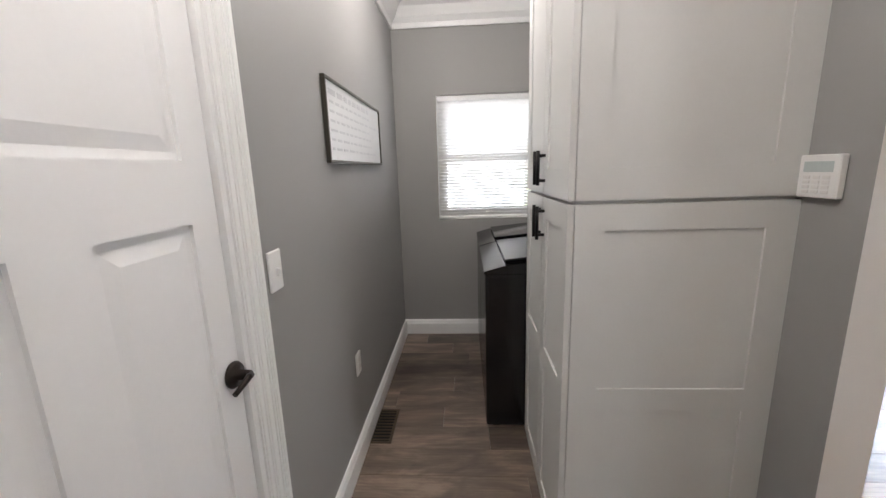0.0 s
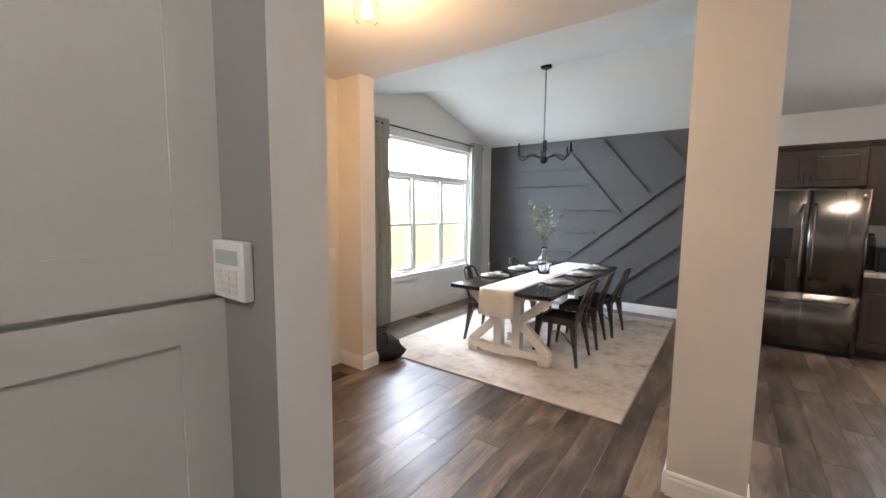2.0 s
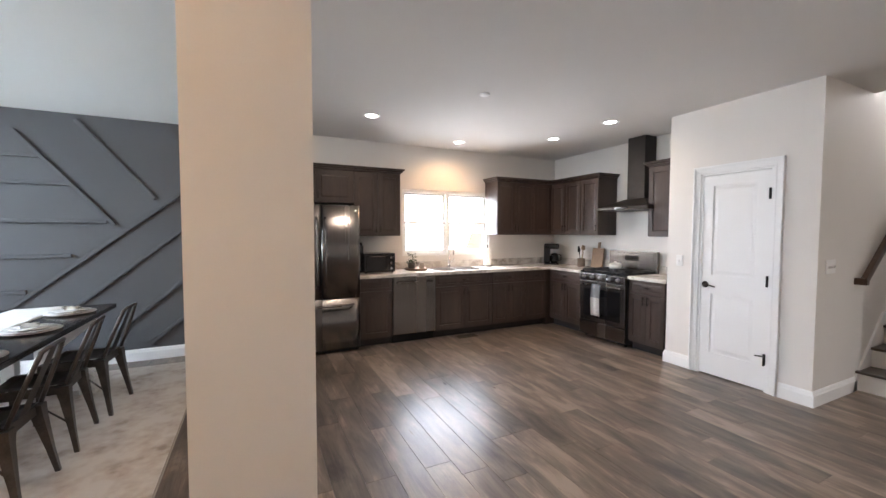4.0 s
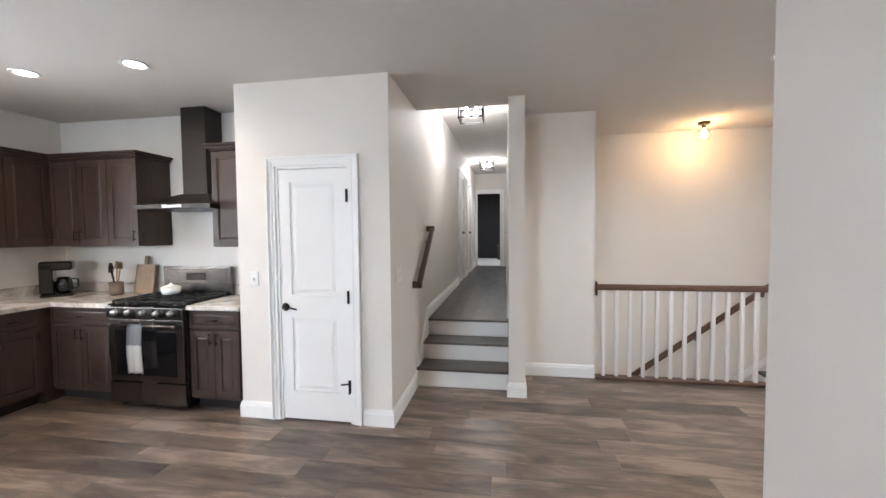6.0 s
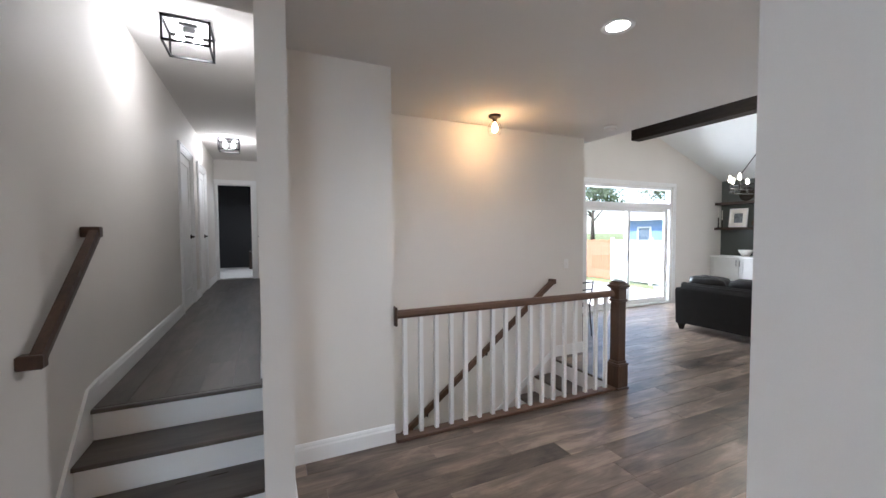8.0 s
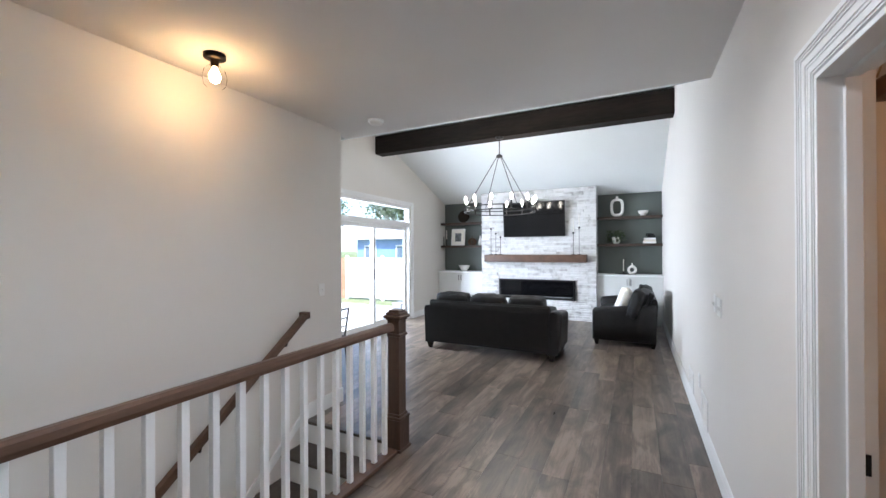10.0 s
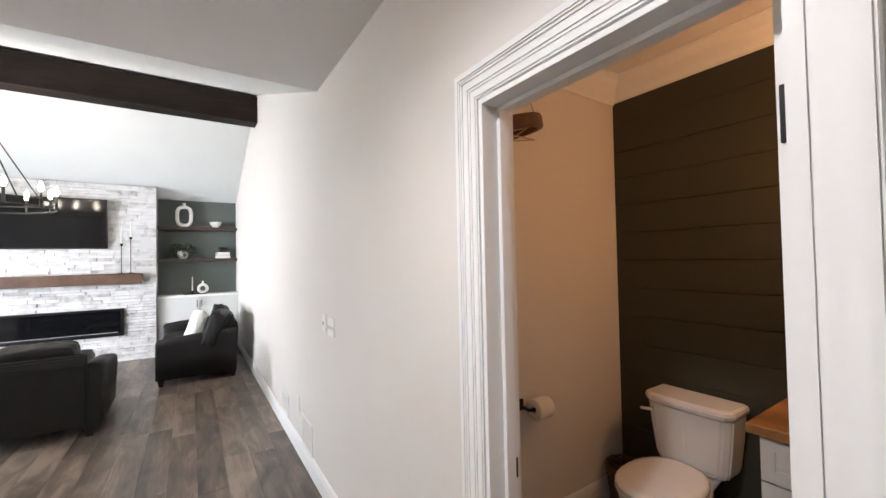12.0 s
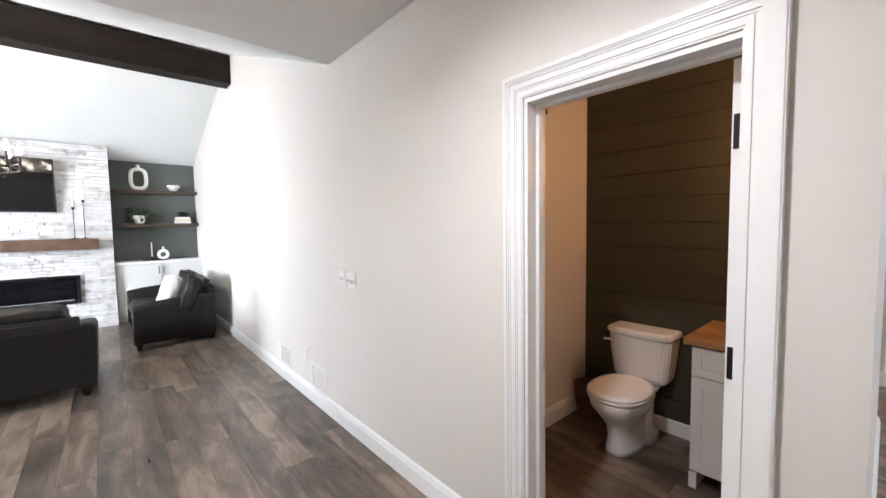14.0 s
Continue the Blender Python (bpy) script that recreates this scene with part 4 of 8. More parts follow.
for sx in (-1, 1):
    X = sx * 0.98
    x0, x1 = X - 0.045, X + 0.045
    bm = bmesh.new()
    box(bm, x0, x1, -0.46, 0.46, 0.045, 0.12, bevel=0.006)
    for yy in (-0.40, 0.40):
        box(bm, x0, x1, yy - 0.06, yy + 0.06, 0.0, 0.046, bevel=0.006)
    tr = part("trestle", bm, CHALK, tb)
    part("top_rail", B(x0, x1, -0.46, 0.46, 0.64, 0.711, bevel=0.006), CHALK, tr)
    for yy in (-0.105, 0.105):
        part("post", B(x0, x1, yy - 0.045, yy + 0.045, 0.119, 0.641, bevel=0.004), CHALK, tr)
    for s in (-1, 1):
        for za, zb, ya, yb in ((0.13, 0.40, 0.41, 0.13), (0.64, 0.40, 0.41, 0.13)):
            b = B(x0 + 0.006, x1 - 0.006, -math.hypot(yb - ya, zb - za) / 2 - 0.03, math.hypot(yb - ya, zb - za) / 2 + 0.03, -0.042, 0.042, bevel=0.004)
            place(b, Matrix.Translation((0, s * (ya + yb) / 2, (za + zb) / 2)) @ Matrix.Rotation(math.atan2(zb - za, s * (yb - ya)), 4, "X"))
            part("brace", b, CHALK, tr)
part("stretcher", B(-0.94, 0.94, -0.035, 0.035, 0.16, 0.25, bevel=0.005), CHALK, tb)

LINEN = material("white_linen", (0.78, 0.76, 0.72), 0.9, scale=20, vary=0.05, bump=0.3, fine=320)
rn = thing("table_runner", "white linen runner hanging over the table end", "table runner", (5.155, 2.125, 0))
bm = bmesh.new()
prev = None
cols = 9
line = [(-1.268, 0.50), (-1.268, 0.60), (-1.266, 0.70), (-1.262, 0.755)] + [(-1.25 + 2.5 * i / 24, 0.7635) for i in range(25)] + [(1.262, 0.755), (1.268, 0.66), (1.268, 0.52)]
for i, (x, z) in enumerate(line):
    row = []
    for k in range(cols):
        y = -0.185 + 0.37 * k / (cols - 1)
        hang = max(0, 0.76 - z)
        row.append(bm.verts.new((x + hang * 0.05 * math.sin(y * 22 + 1), y * (1 + 0.06 * hang), z + 0.0012 * math.sin(7 * x + 9 * y))))
    if prev:
        for k in range(cols - 1):
            bm.faces.new((prev[k], row[k], row[k + 1], prev[k + 1])).smooth = True
    prev = row
bmesh.ops.recalc_face_normals(bm, faces=bm.faces)
bmesh.ops.solidify(bm, geom=bm.faces[:], thickness=0.0025)
part("cloth", bm, LINEN, rn)

# place settings
CHINA = material("white_china", (0.78, 0.77, 0.75), 0.18, scale=10, vary=0.02, bump=0)
GREYCH = material("grey_charger", (0.58, 0.56, 0.53), 0.4, scale=30, vary=0.2, bump=0.15)


def plate_profile(r, h):
    return [(0, 0), (r * 0.6, 0), (r * 0.7, h * 0.3), (r, h), (r, h + 0.003), (r * 0.7, h * 0.3 + 0.004), (r * 0.58, 0.005), (0, 0.005)]


ps = thing("place_setting", "stacked white plates with a folded napkin", "place setting", (4.60, 2.53, 0.7608), group="place settings on the dining table")
part("charger", lathe(bmesh.new(), plate_profile(0.165, 0.012), 32), GREYCH, ps, "grey charger plate")
part("dinner_plate", lathe(bmesh.new(), plate_profile(0.138, 0.016), 32, (0, 0, 0.007)), CHINA, ps)
part("salad_plate", lathe(bmesh.new(), plate_profile(0.105, 0.014), 32, (0, 0, 0.018)), CHINA, ps)
nb3 = bmesh.new()
for k in range(9):
    for j in range(5):
        nb3.verts.new((-0.11 + 0.0275 * k, -0.045 + 0.0225 * j, 0.043 + 0.010 * math.sin(k * 0.9 + j) * math.sin(j * 1.4 + 0.4)))
nb3.verts.ensure_lookup_table()
for k in range(8):
    for j in range(4):
        nb3.faces.new([nb3.verts[i] for i in (k * 5 + j, (k + 1) * 5 + j, (k + 1) * 5 + j + 1, k * 5 + j + 1)]).smooth = True
bmesh.ops.solidify(nb3, geom=nb3.faces[:], thickness=0.012)
part("napkin", nb3, LINEN, ps, "folded cream napkin")
for x, y, tz in ((5.29, 2.53, 20), (5.93, 2.53, -15), (4.62, 1.78, 170), (5.31, 1.78, 200), (5.97, 1.78, 185)):
    copy_thing(ps, pose(x, y, 0.7608, 0, 0, tz))

# vase with eucalyptus
VGLASS = glass("clear_vase_glass", (0.97, 0.98, 0.98))
vs_ = thing("vase", "clear glass bottle vase with eucalyptus stems", "vase", (5.13, 2.15, 0.766))
vs_.scale = (1.08, 1.08, 1.08)
part("bottle", lathe(bmesh.new(), [(0, 0), (0.062, 0), (0.068, 0.01), (0.068, 0.13), (0.058, 0.17), (0.03, 0.215), (0.024, 0.27), (0.030, 0.30), (0.026, 0.30), (0.020, 0.27), (0.026, 0.215), (0.054, 0.168), (0.064, 0.13), (0.064, 0.012), (0, 0.008)], 28), VGLASS, vs_)
LEAFM = material("dusty_eucalyptus_leaf", (0.34, 0.38, 0.32), 0.6, scale=30, vary=0.25, bump=0.05)
STEMM = material("green_brown_stem", (0.09, 0.08, 0.05), 0.7, vary=0.2)
rg = random.Random(11)
stems, leaves = bmesh.new(), bmesh.new()
for k in range(8):
    ang, lean, hh = rg.uniform(0, 6.28), rg.uniform(0.12, 0.32), rg.uniform(0.50, 0.80)
    tip = Vector((math.cos(ang) * lean, math.sin(ang) * lean, hh))
    base = Vector((math.cos(ang + 2) * 0.03, math.sin(ang + 2) * 0.03, 0.02))
    pts = [base, Vector((0, 0, 0.28)), Vector((tip.x * 0.45, tip.y * 0.45, 0.28 + (hh - 0.28) * 0.55)), tip]
    tube(stems, pts, 0.0025, 5, r2=0.0012)
    for j in range(13):
        f = 0.30 + 0.70 * j / 12
        c = pts[1].lerp(pts[2], f * 2) if f < 0.5 else pts[2].lerp(pts[3], (f - 0.5) * 2)
        a2, r = rg.uniform(0, 6.28), rg.uniform(0.02, 0.034)
        m = Matrix.Translation(c) @ Euler((rg.uniform(-1, 1), rg.uniform(-1, 1), a2)).to_matrix().to_4x4()
        ring = [leaves.verts.new(m @ Vector((0.008 + r * (1 + math.cos(t)), r * 0.75 * math.sin(t), 0.004 * math.cos(2 * t)))) for t in (2 * math.pi * i / 7 for i in range(7))]
        leaves.faces.new(ring)
part("stems", stems, STEMM, vs_)
part("leaves", leaves, LEAFM, vs_, "round dusty green leaves")

# cafe chairs
CHM = material("gunmetal_painted_steel", (0.10, 0.086, 0.076), 0.36, metal=0.75, scale=12, vary=0.25, bump=0.04)


def cafe_chair():
    """Faces +y; back towards -y."""
    c = thing("dining_chair", "gunmetal metal cafe chair with curved slatted back", "chair", (4.53, 1.70, 0.0105), 0, group="chairs round the dining table")
    s = bmesh.new()
    n = 5
    top = [[s.verts.new(((-0.18 + 0.36 * i / n) * (0.93 + 0.07 * j / n), -0.18 + 0.36 * j / n, 0.45 - 0.008 * math.sin(math.pi * i / n) * math.sin(math.pi * j / n))) for j in range(n + 1)] for i in range(n + 1)]
    for i in range(n):
        for j in range(n):
            s.faces.new((top[i][j], top[i + 1][j], top[i + 1][j + 1], top[i][j + 1])).smooth = True
    bmesh.ops.solidify(s, geom=s.faces[:], thickness=0.02)
    part("seat", s, CHM, c)
    sk = bmesh.new()
    for b in ((-0.172, 0.172, -0.178, -0.172), (-0.178, 0.178, 0.172, 0.178), (-0.178, -0.172, -0.172, 0.172), (0.172, 0.178, -0.172, 0.172)):
        box(sk, *b, 0.385, 0.446, bevel=0.002)
    part("seat_frame", sk, CHM, c)
    for sx in (-1, 1):
        for sy in (-1, 1):
            lg = bmesh.new()
            a = Vector((sx * 0.165, sy * 0.165, 0.44))
            z = Vector((sx * 0.215, sy * (0.215 if sy > 0 else 0.235), 0.0))
            prevr = None
            for f, w in ((0, 0.036), (0.2, 0.027), (0.65, 0.016), (1, 0.012)):
                p = a.lerp(z, f)
                r = [lg.verts.new(p + Vector((u * w, v * w, 0))) for u, v in ((-1, -1), (1, -1), (1, 1), (-1, 1))]
                if prevr:
                    for k in range(4):
                        lg.faces.new((prevr[k], prevr[(k + 1) % 4], r[(k + 1) % 4], r[k]))
                else:
                    lg.faces.new(r[::-1])
                prevr = r
            lg.faces.new(prevr)
            bmesh.ops.recalc_face_normals(lg, faces=lg.faces)
            part("leg", lg, CHM, c)
    arc = []
    for k in range(13):
        a = math.pi * k / 12
        arc.append((-0.175 * math.cos(a), -0.185 - 0.14 * min(1, math.sin(a) * 1.25), 0.45 + 0.375 * min(1, math.sin(a) * 1.35)))
    part("back_frame", tube(bmesh.new(), arc, 0.0125, 8), CHM, c)
    sl_ = bmesh.new()
    pv = None
    for k in range(7):
        f = k / 6
        r = [sl_.verts.new((u * (0.055 - 0.012 * f), -0.18 - 0.14 * f, 0.445 + 0.375 * f)) for u in (-1, 1)]
        if pv:
            sl_.faces.new((pv[0], pv[1], r[1], r[0]))
        pv = r
    bmesh.ops.solidify(sl_, geom=sl_.faces[:], thickness=0.004)
    part("back_slat", sl_, CHM, c)
    part("cross_brace", tube(bmesh.new(), [(-0.18, -0.18, 0.20), (0, 0, 0.26), (0.18, 0.18, 0.20)], 0.006), CHM, c)
    return c


ch = cafe_chair()
for x, y, tz in ((5.16, 1.69, 3), (5.73, 1.63, -4), (4.60, 2.57, 182), (5.22, 2.58, 178), (5.80, 2.57, 184)):
    copy_thing(ch, pose(x, y, 0.0105, 0, 0, tz))

# curtains and rod
CURT = material("sage_green_curtain", (0.36, 0.395, 0.37), 0.75, scale=14, vary=0.06, bump=0.2, fine=260)
rod = thing("curtain_rod", "thin black curtain rod over the dining window", "curtain rod", (0, 0, 0))
part("rod", tube(bmesh.new(), [(3.86, 3.92, 2.60), (6.60, 3.92, 2.60)], 0.010, 10), BLACK, rod)
for x in (3.86, 6.60):
    part("finial", lathe(bmesh.new(), [(0, -0.02), (0.016, -0.012), (0.02, 0), (0.016, 0.012), (0, 0.02)], 12, (x, 3.92, 2.60)), BLACK, rod)
for x in (3.95, 5.22, 6.50):
    part("bracket", tube(bmesh.new(), [(x, 3.92, 2.60), (x, 3.96, 2.61), (x, 3.999, 2.61)], 0.007), BLACK, rod)


def curtain(x0, x1, folds, seed):
    c = thing("curtain", "sage green curtain panel hanging from a rod", "curtain", (0, 0, 0))
    r_ = random.Random(seed)
    bm = bmesh.new()
    n, rows = folds * 8, 10
    ph = [r_.uniform(-0.3, 0.3) for _ in range(folds + 2)]
    grid = []
    for j in range(rows + 1):
        f = j / rows
        row = []
        for i in range(n + 1):
            u = i / n
            amp = 0.035 + 0.012 * f
            y = 3.92 + amp * math.sin(u * folds * 2 * math.pi + ph[int(u * folds)] * f) + 0.006 * math.sin(9 * f + 5 * u)
            row.append(bm.verts.new((x0 + (x1 - x0) * u + 0.012 * math.sin(6 * f + 11 * u), y, 2.66 - (2.66 - 0.03) * f)))
        grid.append(row)
    for a, b in zip(grid, grid[1:]):
        for i in range(n):
            bm.faces.new((a[i], a[i + 1], b[i + 1], b[i])).smooth = True
    bmesh.ops.recalc_face_normals(bm, faces=bm.faces)
    part("cloth", bm, CURT, c)


curtain(3.90, 4.27, 5, 3)
curtain(6.24, 6.56, 5, 4)

# dining chandelier
dc = thing("chandelier", "black dining chandelier with curved candle arms", "chandelier", (5.005, 2.15, 0))
ztop = DR[1] - 0.0
part("canopy", lathe(bmesh.new(), [(0, 0.0), (0.02, -0.03), (0.062, -0.022), (0.065, 0.0), (0, 0.012)], 24, (0, 0, 3.163)), BLACK, dc)
bm = bmesh.new()
for k in range(22):
    zc = 3.14 - 0.0375 * k
    pts = [(0.009 * math.cos(a) * (1 if k % 2 else 0), 0.009 * math.cos(a) * (0 if k % 2 else 1), zc + 0.024 * math.sin(a)) for a in (2 * math.pi * i / 10 for i in range(11))]
    tube(bm, pts, 0.0028, 5, cap=False)
part("chain", bm, BLACK, dc)
part("stem", lathe(bmesh.new(), [(0, 2.33), (0.012, 2.33), (0.016, 2.30), (0.012, 2.24), (0.018, 2.17), (0.042, 2.14), (0.048, 2.115), (0.035, 2.085), (0.012, 2.07), (0, 2.068)], 20), BLACK, dc)
for k in range(6):
    a = 2 * math.pi * k / 6 + 0.45
    cx, cy = math.cos(a), math.sin(a)
    arm = part("arm", tube(bmesh.new(), [(cx * r, cy * r, z) for r, z in ((0.03, 2.13), (0.09, 2.155), (0.15, 2.175), (0.21, 2.15), (0.26, 2.125), (0.30, 2.14), (0.325, 2.18))], 0.007, 8), BLACK, dc)
    part("candle_cup", lathe(bmesh.new(), [(0, 2.175), (0.02, 2.18), (0.024, 2.19), (0.012, 2.195), (0.012, 2.28), (0, 2.282)], 14, (cx * 0.325, cy * 0.325, 0)), BLACK, arm)

# black bag on the floor by the wall end
bg = thing("duffel_bag", "soft black fabric bag lying on the floor", "bag", (3.40, 3.14, 0.0))
bm = bmesh.new()
bmesh.ops.create_icosphere(bm, subdivisions=3, radius=1)
for v in bm.verts:
    nn = noise.noise(v.co * 1.6) * 0.22 + noise.noise(v.co * 4.5) * 0.08
    v.co = Vector((v.co.x * 0.17 * (1 + nn), v.co.y * 0.22 * (1 + nn), max(0.0, 0.10 + v.co.z * (0.13 + 0.03 * v.co.y) * (1 + nn))))
part("bag_body", bm, material("black_fabric", (0.008, 0.008, 0.010), 0.85, scale=18, vary=0.3, bump=0.4), bg, smooth=True)
part("strap", tube(bmesh.new(), [(-0.08, -0.12, 0.19), (-0.02, -0.06, 0.245), (0.04, 0.03, 0.245), (0.06, 0.12, 0.19)], 0.012, 6), MATS["black_fabric"], bg)

# ---- kitchen ----
KX = 7.045
handle_m = BRONZE


def pull(parent, x, z, length=0.11, upright=True, y=0.0, mat=None, r=0.005):
    bm = bmesh.new()
    a, b = (Vector((x, y, z - length / 2)), Vector((x, y, z + length / 2))) if upright else (Vector((x - length / 2, y, z)), Vector((x + length / 2, y, z)))
    off = Vector((0, -0.028, 0))
    d = (b - a) * 0.14
    tube(bm, [a + d + Vector((0, 0.001, 0)), a + d + off], r, 6)
    tube(bm, [b - d + Vector((0, 0.001, 0)), b - d + off], r, 6)
    tube(bm, [a + off, b + off], r * 1.15, 8)
    return part("handle", bm, mat or handle_m, parent)


def cab_door(parent, x0, x1, z0, z1, y, hx, hz, mat=CABW, name="door", hl=0.10, stile=0.06, upright=True, hmat=None):
    s = min(stile, (x1 - x0) * 0.3, (z1 - z0) * 0.3)
    o = part(name, framed(bmesh.new(), x0 + 0.002, x1 - 0.002, z0 + 0.002, z1 - 0.002, 0.02, s, [(x0 + s, x1 - s, z0 + s, z1 - s)], rec=0.008, raised=0.005, slope_w=0.022, y=y, both=False), mat, parent)
    if hx is not None:
        pull(o, hx, hz, hl, upright, y, hmat)
    return o


def base_cabinet(at, turn, w, kind="doors", deep=0.6, label="dark brown base cabinet under the counter"):
    c = thing("base_cabinet", label, "cabinet", at, turn, group="kitchen base cabinets")
    part("carcass", B(0, w, 0.0, deep - 0.003, 0.10, 0.872), CABW, c)
    part("toe_kick", B(0, w, 0.07, deep - 0.003, 0.0, 0.1), material("black_toe_kick", (0.015, 0.012, 0.01), 0.7), c)
    yf = -0.021
    if kind == "doors":
        part("drawer_front", framed(bmesh.new(), 0.004, w - 0.004, 0.715, 0.868, 0.02, 0.03, [(0.035, w - 0.035, 0.745, 0.838)], rec=0.006, raised=0.004, slope_w=0.015, y=yf, both=False), CABW, c)
        pull(c, w / 2, 0.79, 0.10, False, yf)
        cab_door(c, 0.002, w / 2, 0.12, 0.705, yf, w / 2 - 0.03, 0.63)
        cab_door(c, w / 2, w - 0.002, 0.12, 0.705, yf, w / 2 + 0.03, 0.63)
    else:
        part("drawer_front", framed(bmesh.new(), 0.004, w - 0.004, 0.715, 0.868, 0.02, 0.03, [(0.035, w - 0.035, 0.745, 0.838)], rec=0.006, raised=0.004, slope_w=0.015, y=yf, both=False), CABW, c)
        pull(c, w / 2, 0.79, 0.10, False, yf)
        cab_door(c, 0.002, w - 0.002, 0.12, 0.705, yf, w - 0.04, 0.63)
    return c


def crown_cab(parent, x0, x1, z, deep, left=True, right=True):
    bm = bmesh.new()
    for o, za, zb in ((0.012, 0.0, 0.018), (0.028, 0.018, 0.04), (0.048, 0.04, 0.062)):
        box(bm, x0 - (o if left else 0), x1 + (o if right else 0), -0.021 - o, deep, z + za, z + zb, bevel=0.004)
    return part("crown", bm, CABW, parent)


def wall_cabinet(at, turn, w, z0, z1, doors, deep=0.33, left=True, right=True, hz="low"):
    c = thing("wall_cabinet", "dark brown wall cabinet with raised panel doors", "cabinet", at, turn, group="kitchen wall cabinets")
    part("carcass", B(0, w, 0.0, deep - 0.002, z0, z1), CABW, c)
    dw = w / doors
    for k in range(doors):
        hx = dw * (k + 1) - 0.03 if k % 2 == 0 else dw * k + 0.03
        cab_door(c, dw * k + 0.001, dw * (k + 1) - 0.001, z0 + 0.004, z1 - 0.004, -0.021, hx, z0 + 0.1)
    crown_cab(c, 0, w, z1, deep - 0.002, left, right)
    return c


# east run (faces -x): local x runs towards -y
def east(y, x=6.43):
    return (x, y, 0)


fr = thing("refrigerator", "black stainless french-door refrigerator", "refrigerator", (6.36, 0.135, 0), -90)
part("cabinet_body", B(0.005, 0.905, 0.03, 0.68, 0.02, 1.76, bevel=0.006), material("dark_fridge_side", (0.05, 0.05, 0.05), 0.4, metal=0.4), fr)
for k in range(4):
    part("foot", place(lathe(bmesh.new(), [(0, 0), (0.02, 0), (0.02, 0.021), (0, 0.021)], 10), pose(0.06 + 0.79 * (k % 2), 0.1 + 0.5 * (k // 2), 0)), BLACK, fr)


def bowed(x0, x1, z0, z1, back=0.028, front=-0.026, bow=0.016, n=12):
    """A door slab whose front bows outwards between rounded edges."""
    line = []
    for i in range(n + 1):
        u = i / n
        line.append((x0 + (x1 - x0) * u, front - bow * (1 - (2 * u - 1) ** 4) ** 0.6))
    line = [(x0, back)] + line + [(x1, back)]
    bm = bmesh.new()
    lo = [bm.verts.new((x, y, z0)) for x, y in line]
    hi = [bm.verts.new((x, y, z1)) for x, y in line]
    bm.faces.new(lo)
    bm.faces.new(hi[::-1])
    for i in range(len(line)):
        j = (i + 1) % len(line)
        bm.faces.new((lo[i], lo[j], hi[j], hi[i])).smooth = 1 <= i <= n
    bmesh.ops.recalc_face_normals(bm, faces=bm.faces)
    return bm


for x0, x1 in ((0.003, 0.4535), (0.4565, 0.907)):
    d = part("door", bowed(x0, x1, 0.665, 1.768), STEEL, fr)
    hx = x1 - 0.045 if x0 < 0.2 else x0 + 0.045
    part("handle", tube(bmesh.new(), [(hx, -0.04, 0.80), (hx, -0.085, 0.84), (hx, -0.095, 1.0), (hx, -0.095, 1.4), (hx, -0.085, 1.58), (hx, -0.04, 1.62)], 0.013, 10), STEEL, d)
d = part("freezer_drawer", bowed(0.003, 0.907, 0.06, 0.655), STEEL, fr)
part("handle", tube(bmesh.new(), [(0.09, -0.04, 0.585), (0.12, -0.09, 0.585), (0.45, -0.098, 0.585), (0.79, -0.09, 0.585), (0.82, -0.04, 0.585)], 0.013, 10), STEEL, d)
dsp = part("dispenser", B(0.13, 0.34, -0.0455, -0.036, 1.02, 1.36, bevel=0.003), material("gloss_black_plastic", (0.008, 0.008, 0.009), 0.15), fr, "black water dispenser")
part("dispenser_tray", B(0.15, 0.32, -0.055, -0.042, 1.03, 1.05, bevel=0.003), BLACK, dsp)
part("grille", B(0.02, 0.89, 0.0, 0.03, 0.012, 0.056), BLACK, fr)
part("badge", place(lathe(bmesh.new(), [(0, 0), (0.018, 0), (0.018, 0.003), (0, 0.003)], 16), pose(0.86, -0.0405, 1.70, 90)), CHROME, fr)
oc = wall_cabinet((6.715, 0.16, 0), -90, 0.95, 1.82, 2.235, 2, left=True, right=False)
wall_cabinet((6.715, -0.792, 0), -90, 0.63, 1.40, 2.235, 2, left=False)
base_cabinet(east(-0.79), -90, 0.42, "single")
dw = thing("dishwasher", "black stainless dishwasher between base cabinets", "dishwasher", (6.43, -1.215, 0), -90)
part("tub", B(0.003, 0.597, 0.0, 0.59, 0.1, 0.87), BLACK, dw)
part("door", B(0.003, 0.597, -0.028, 0.0, 0.12, 0.865, bevel=0.006, seg=2), STEEL, dw)
part("handle", tube(bmesh.new(), [(0.05, -0.028, 0.80), (0.06, -0.06, 0.80), (0.30, -0.066, 0.80), (0.54, -0.06, 0.80), (0.55, -0.028, 0.80)], 0.010, 8), STEEL, dw)
part("kick_plate", B(0.003, 0.597, 0.05, 0.1, 0.0, 0.1), BLACK, dw)
base_cabinet(east(-1.818), -90, 0.91)
base_cabinet(east(-2.731), -90, 0.60)
base_cabinet(east(-3.334), -90, 0.40, "single")
cc = thing("corner_cabinet", "dark brown corner base cabinet", "cabinet", (6.432, -3.737, 0), -90, group="kitchen base cabinets")
part("carcass", B(0.0, 0.69, 0.005, 0.61, 0.0, 0.872), CABW, cc)
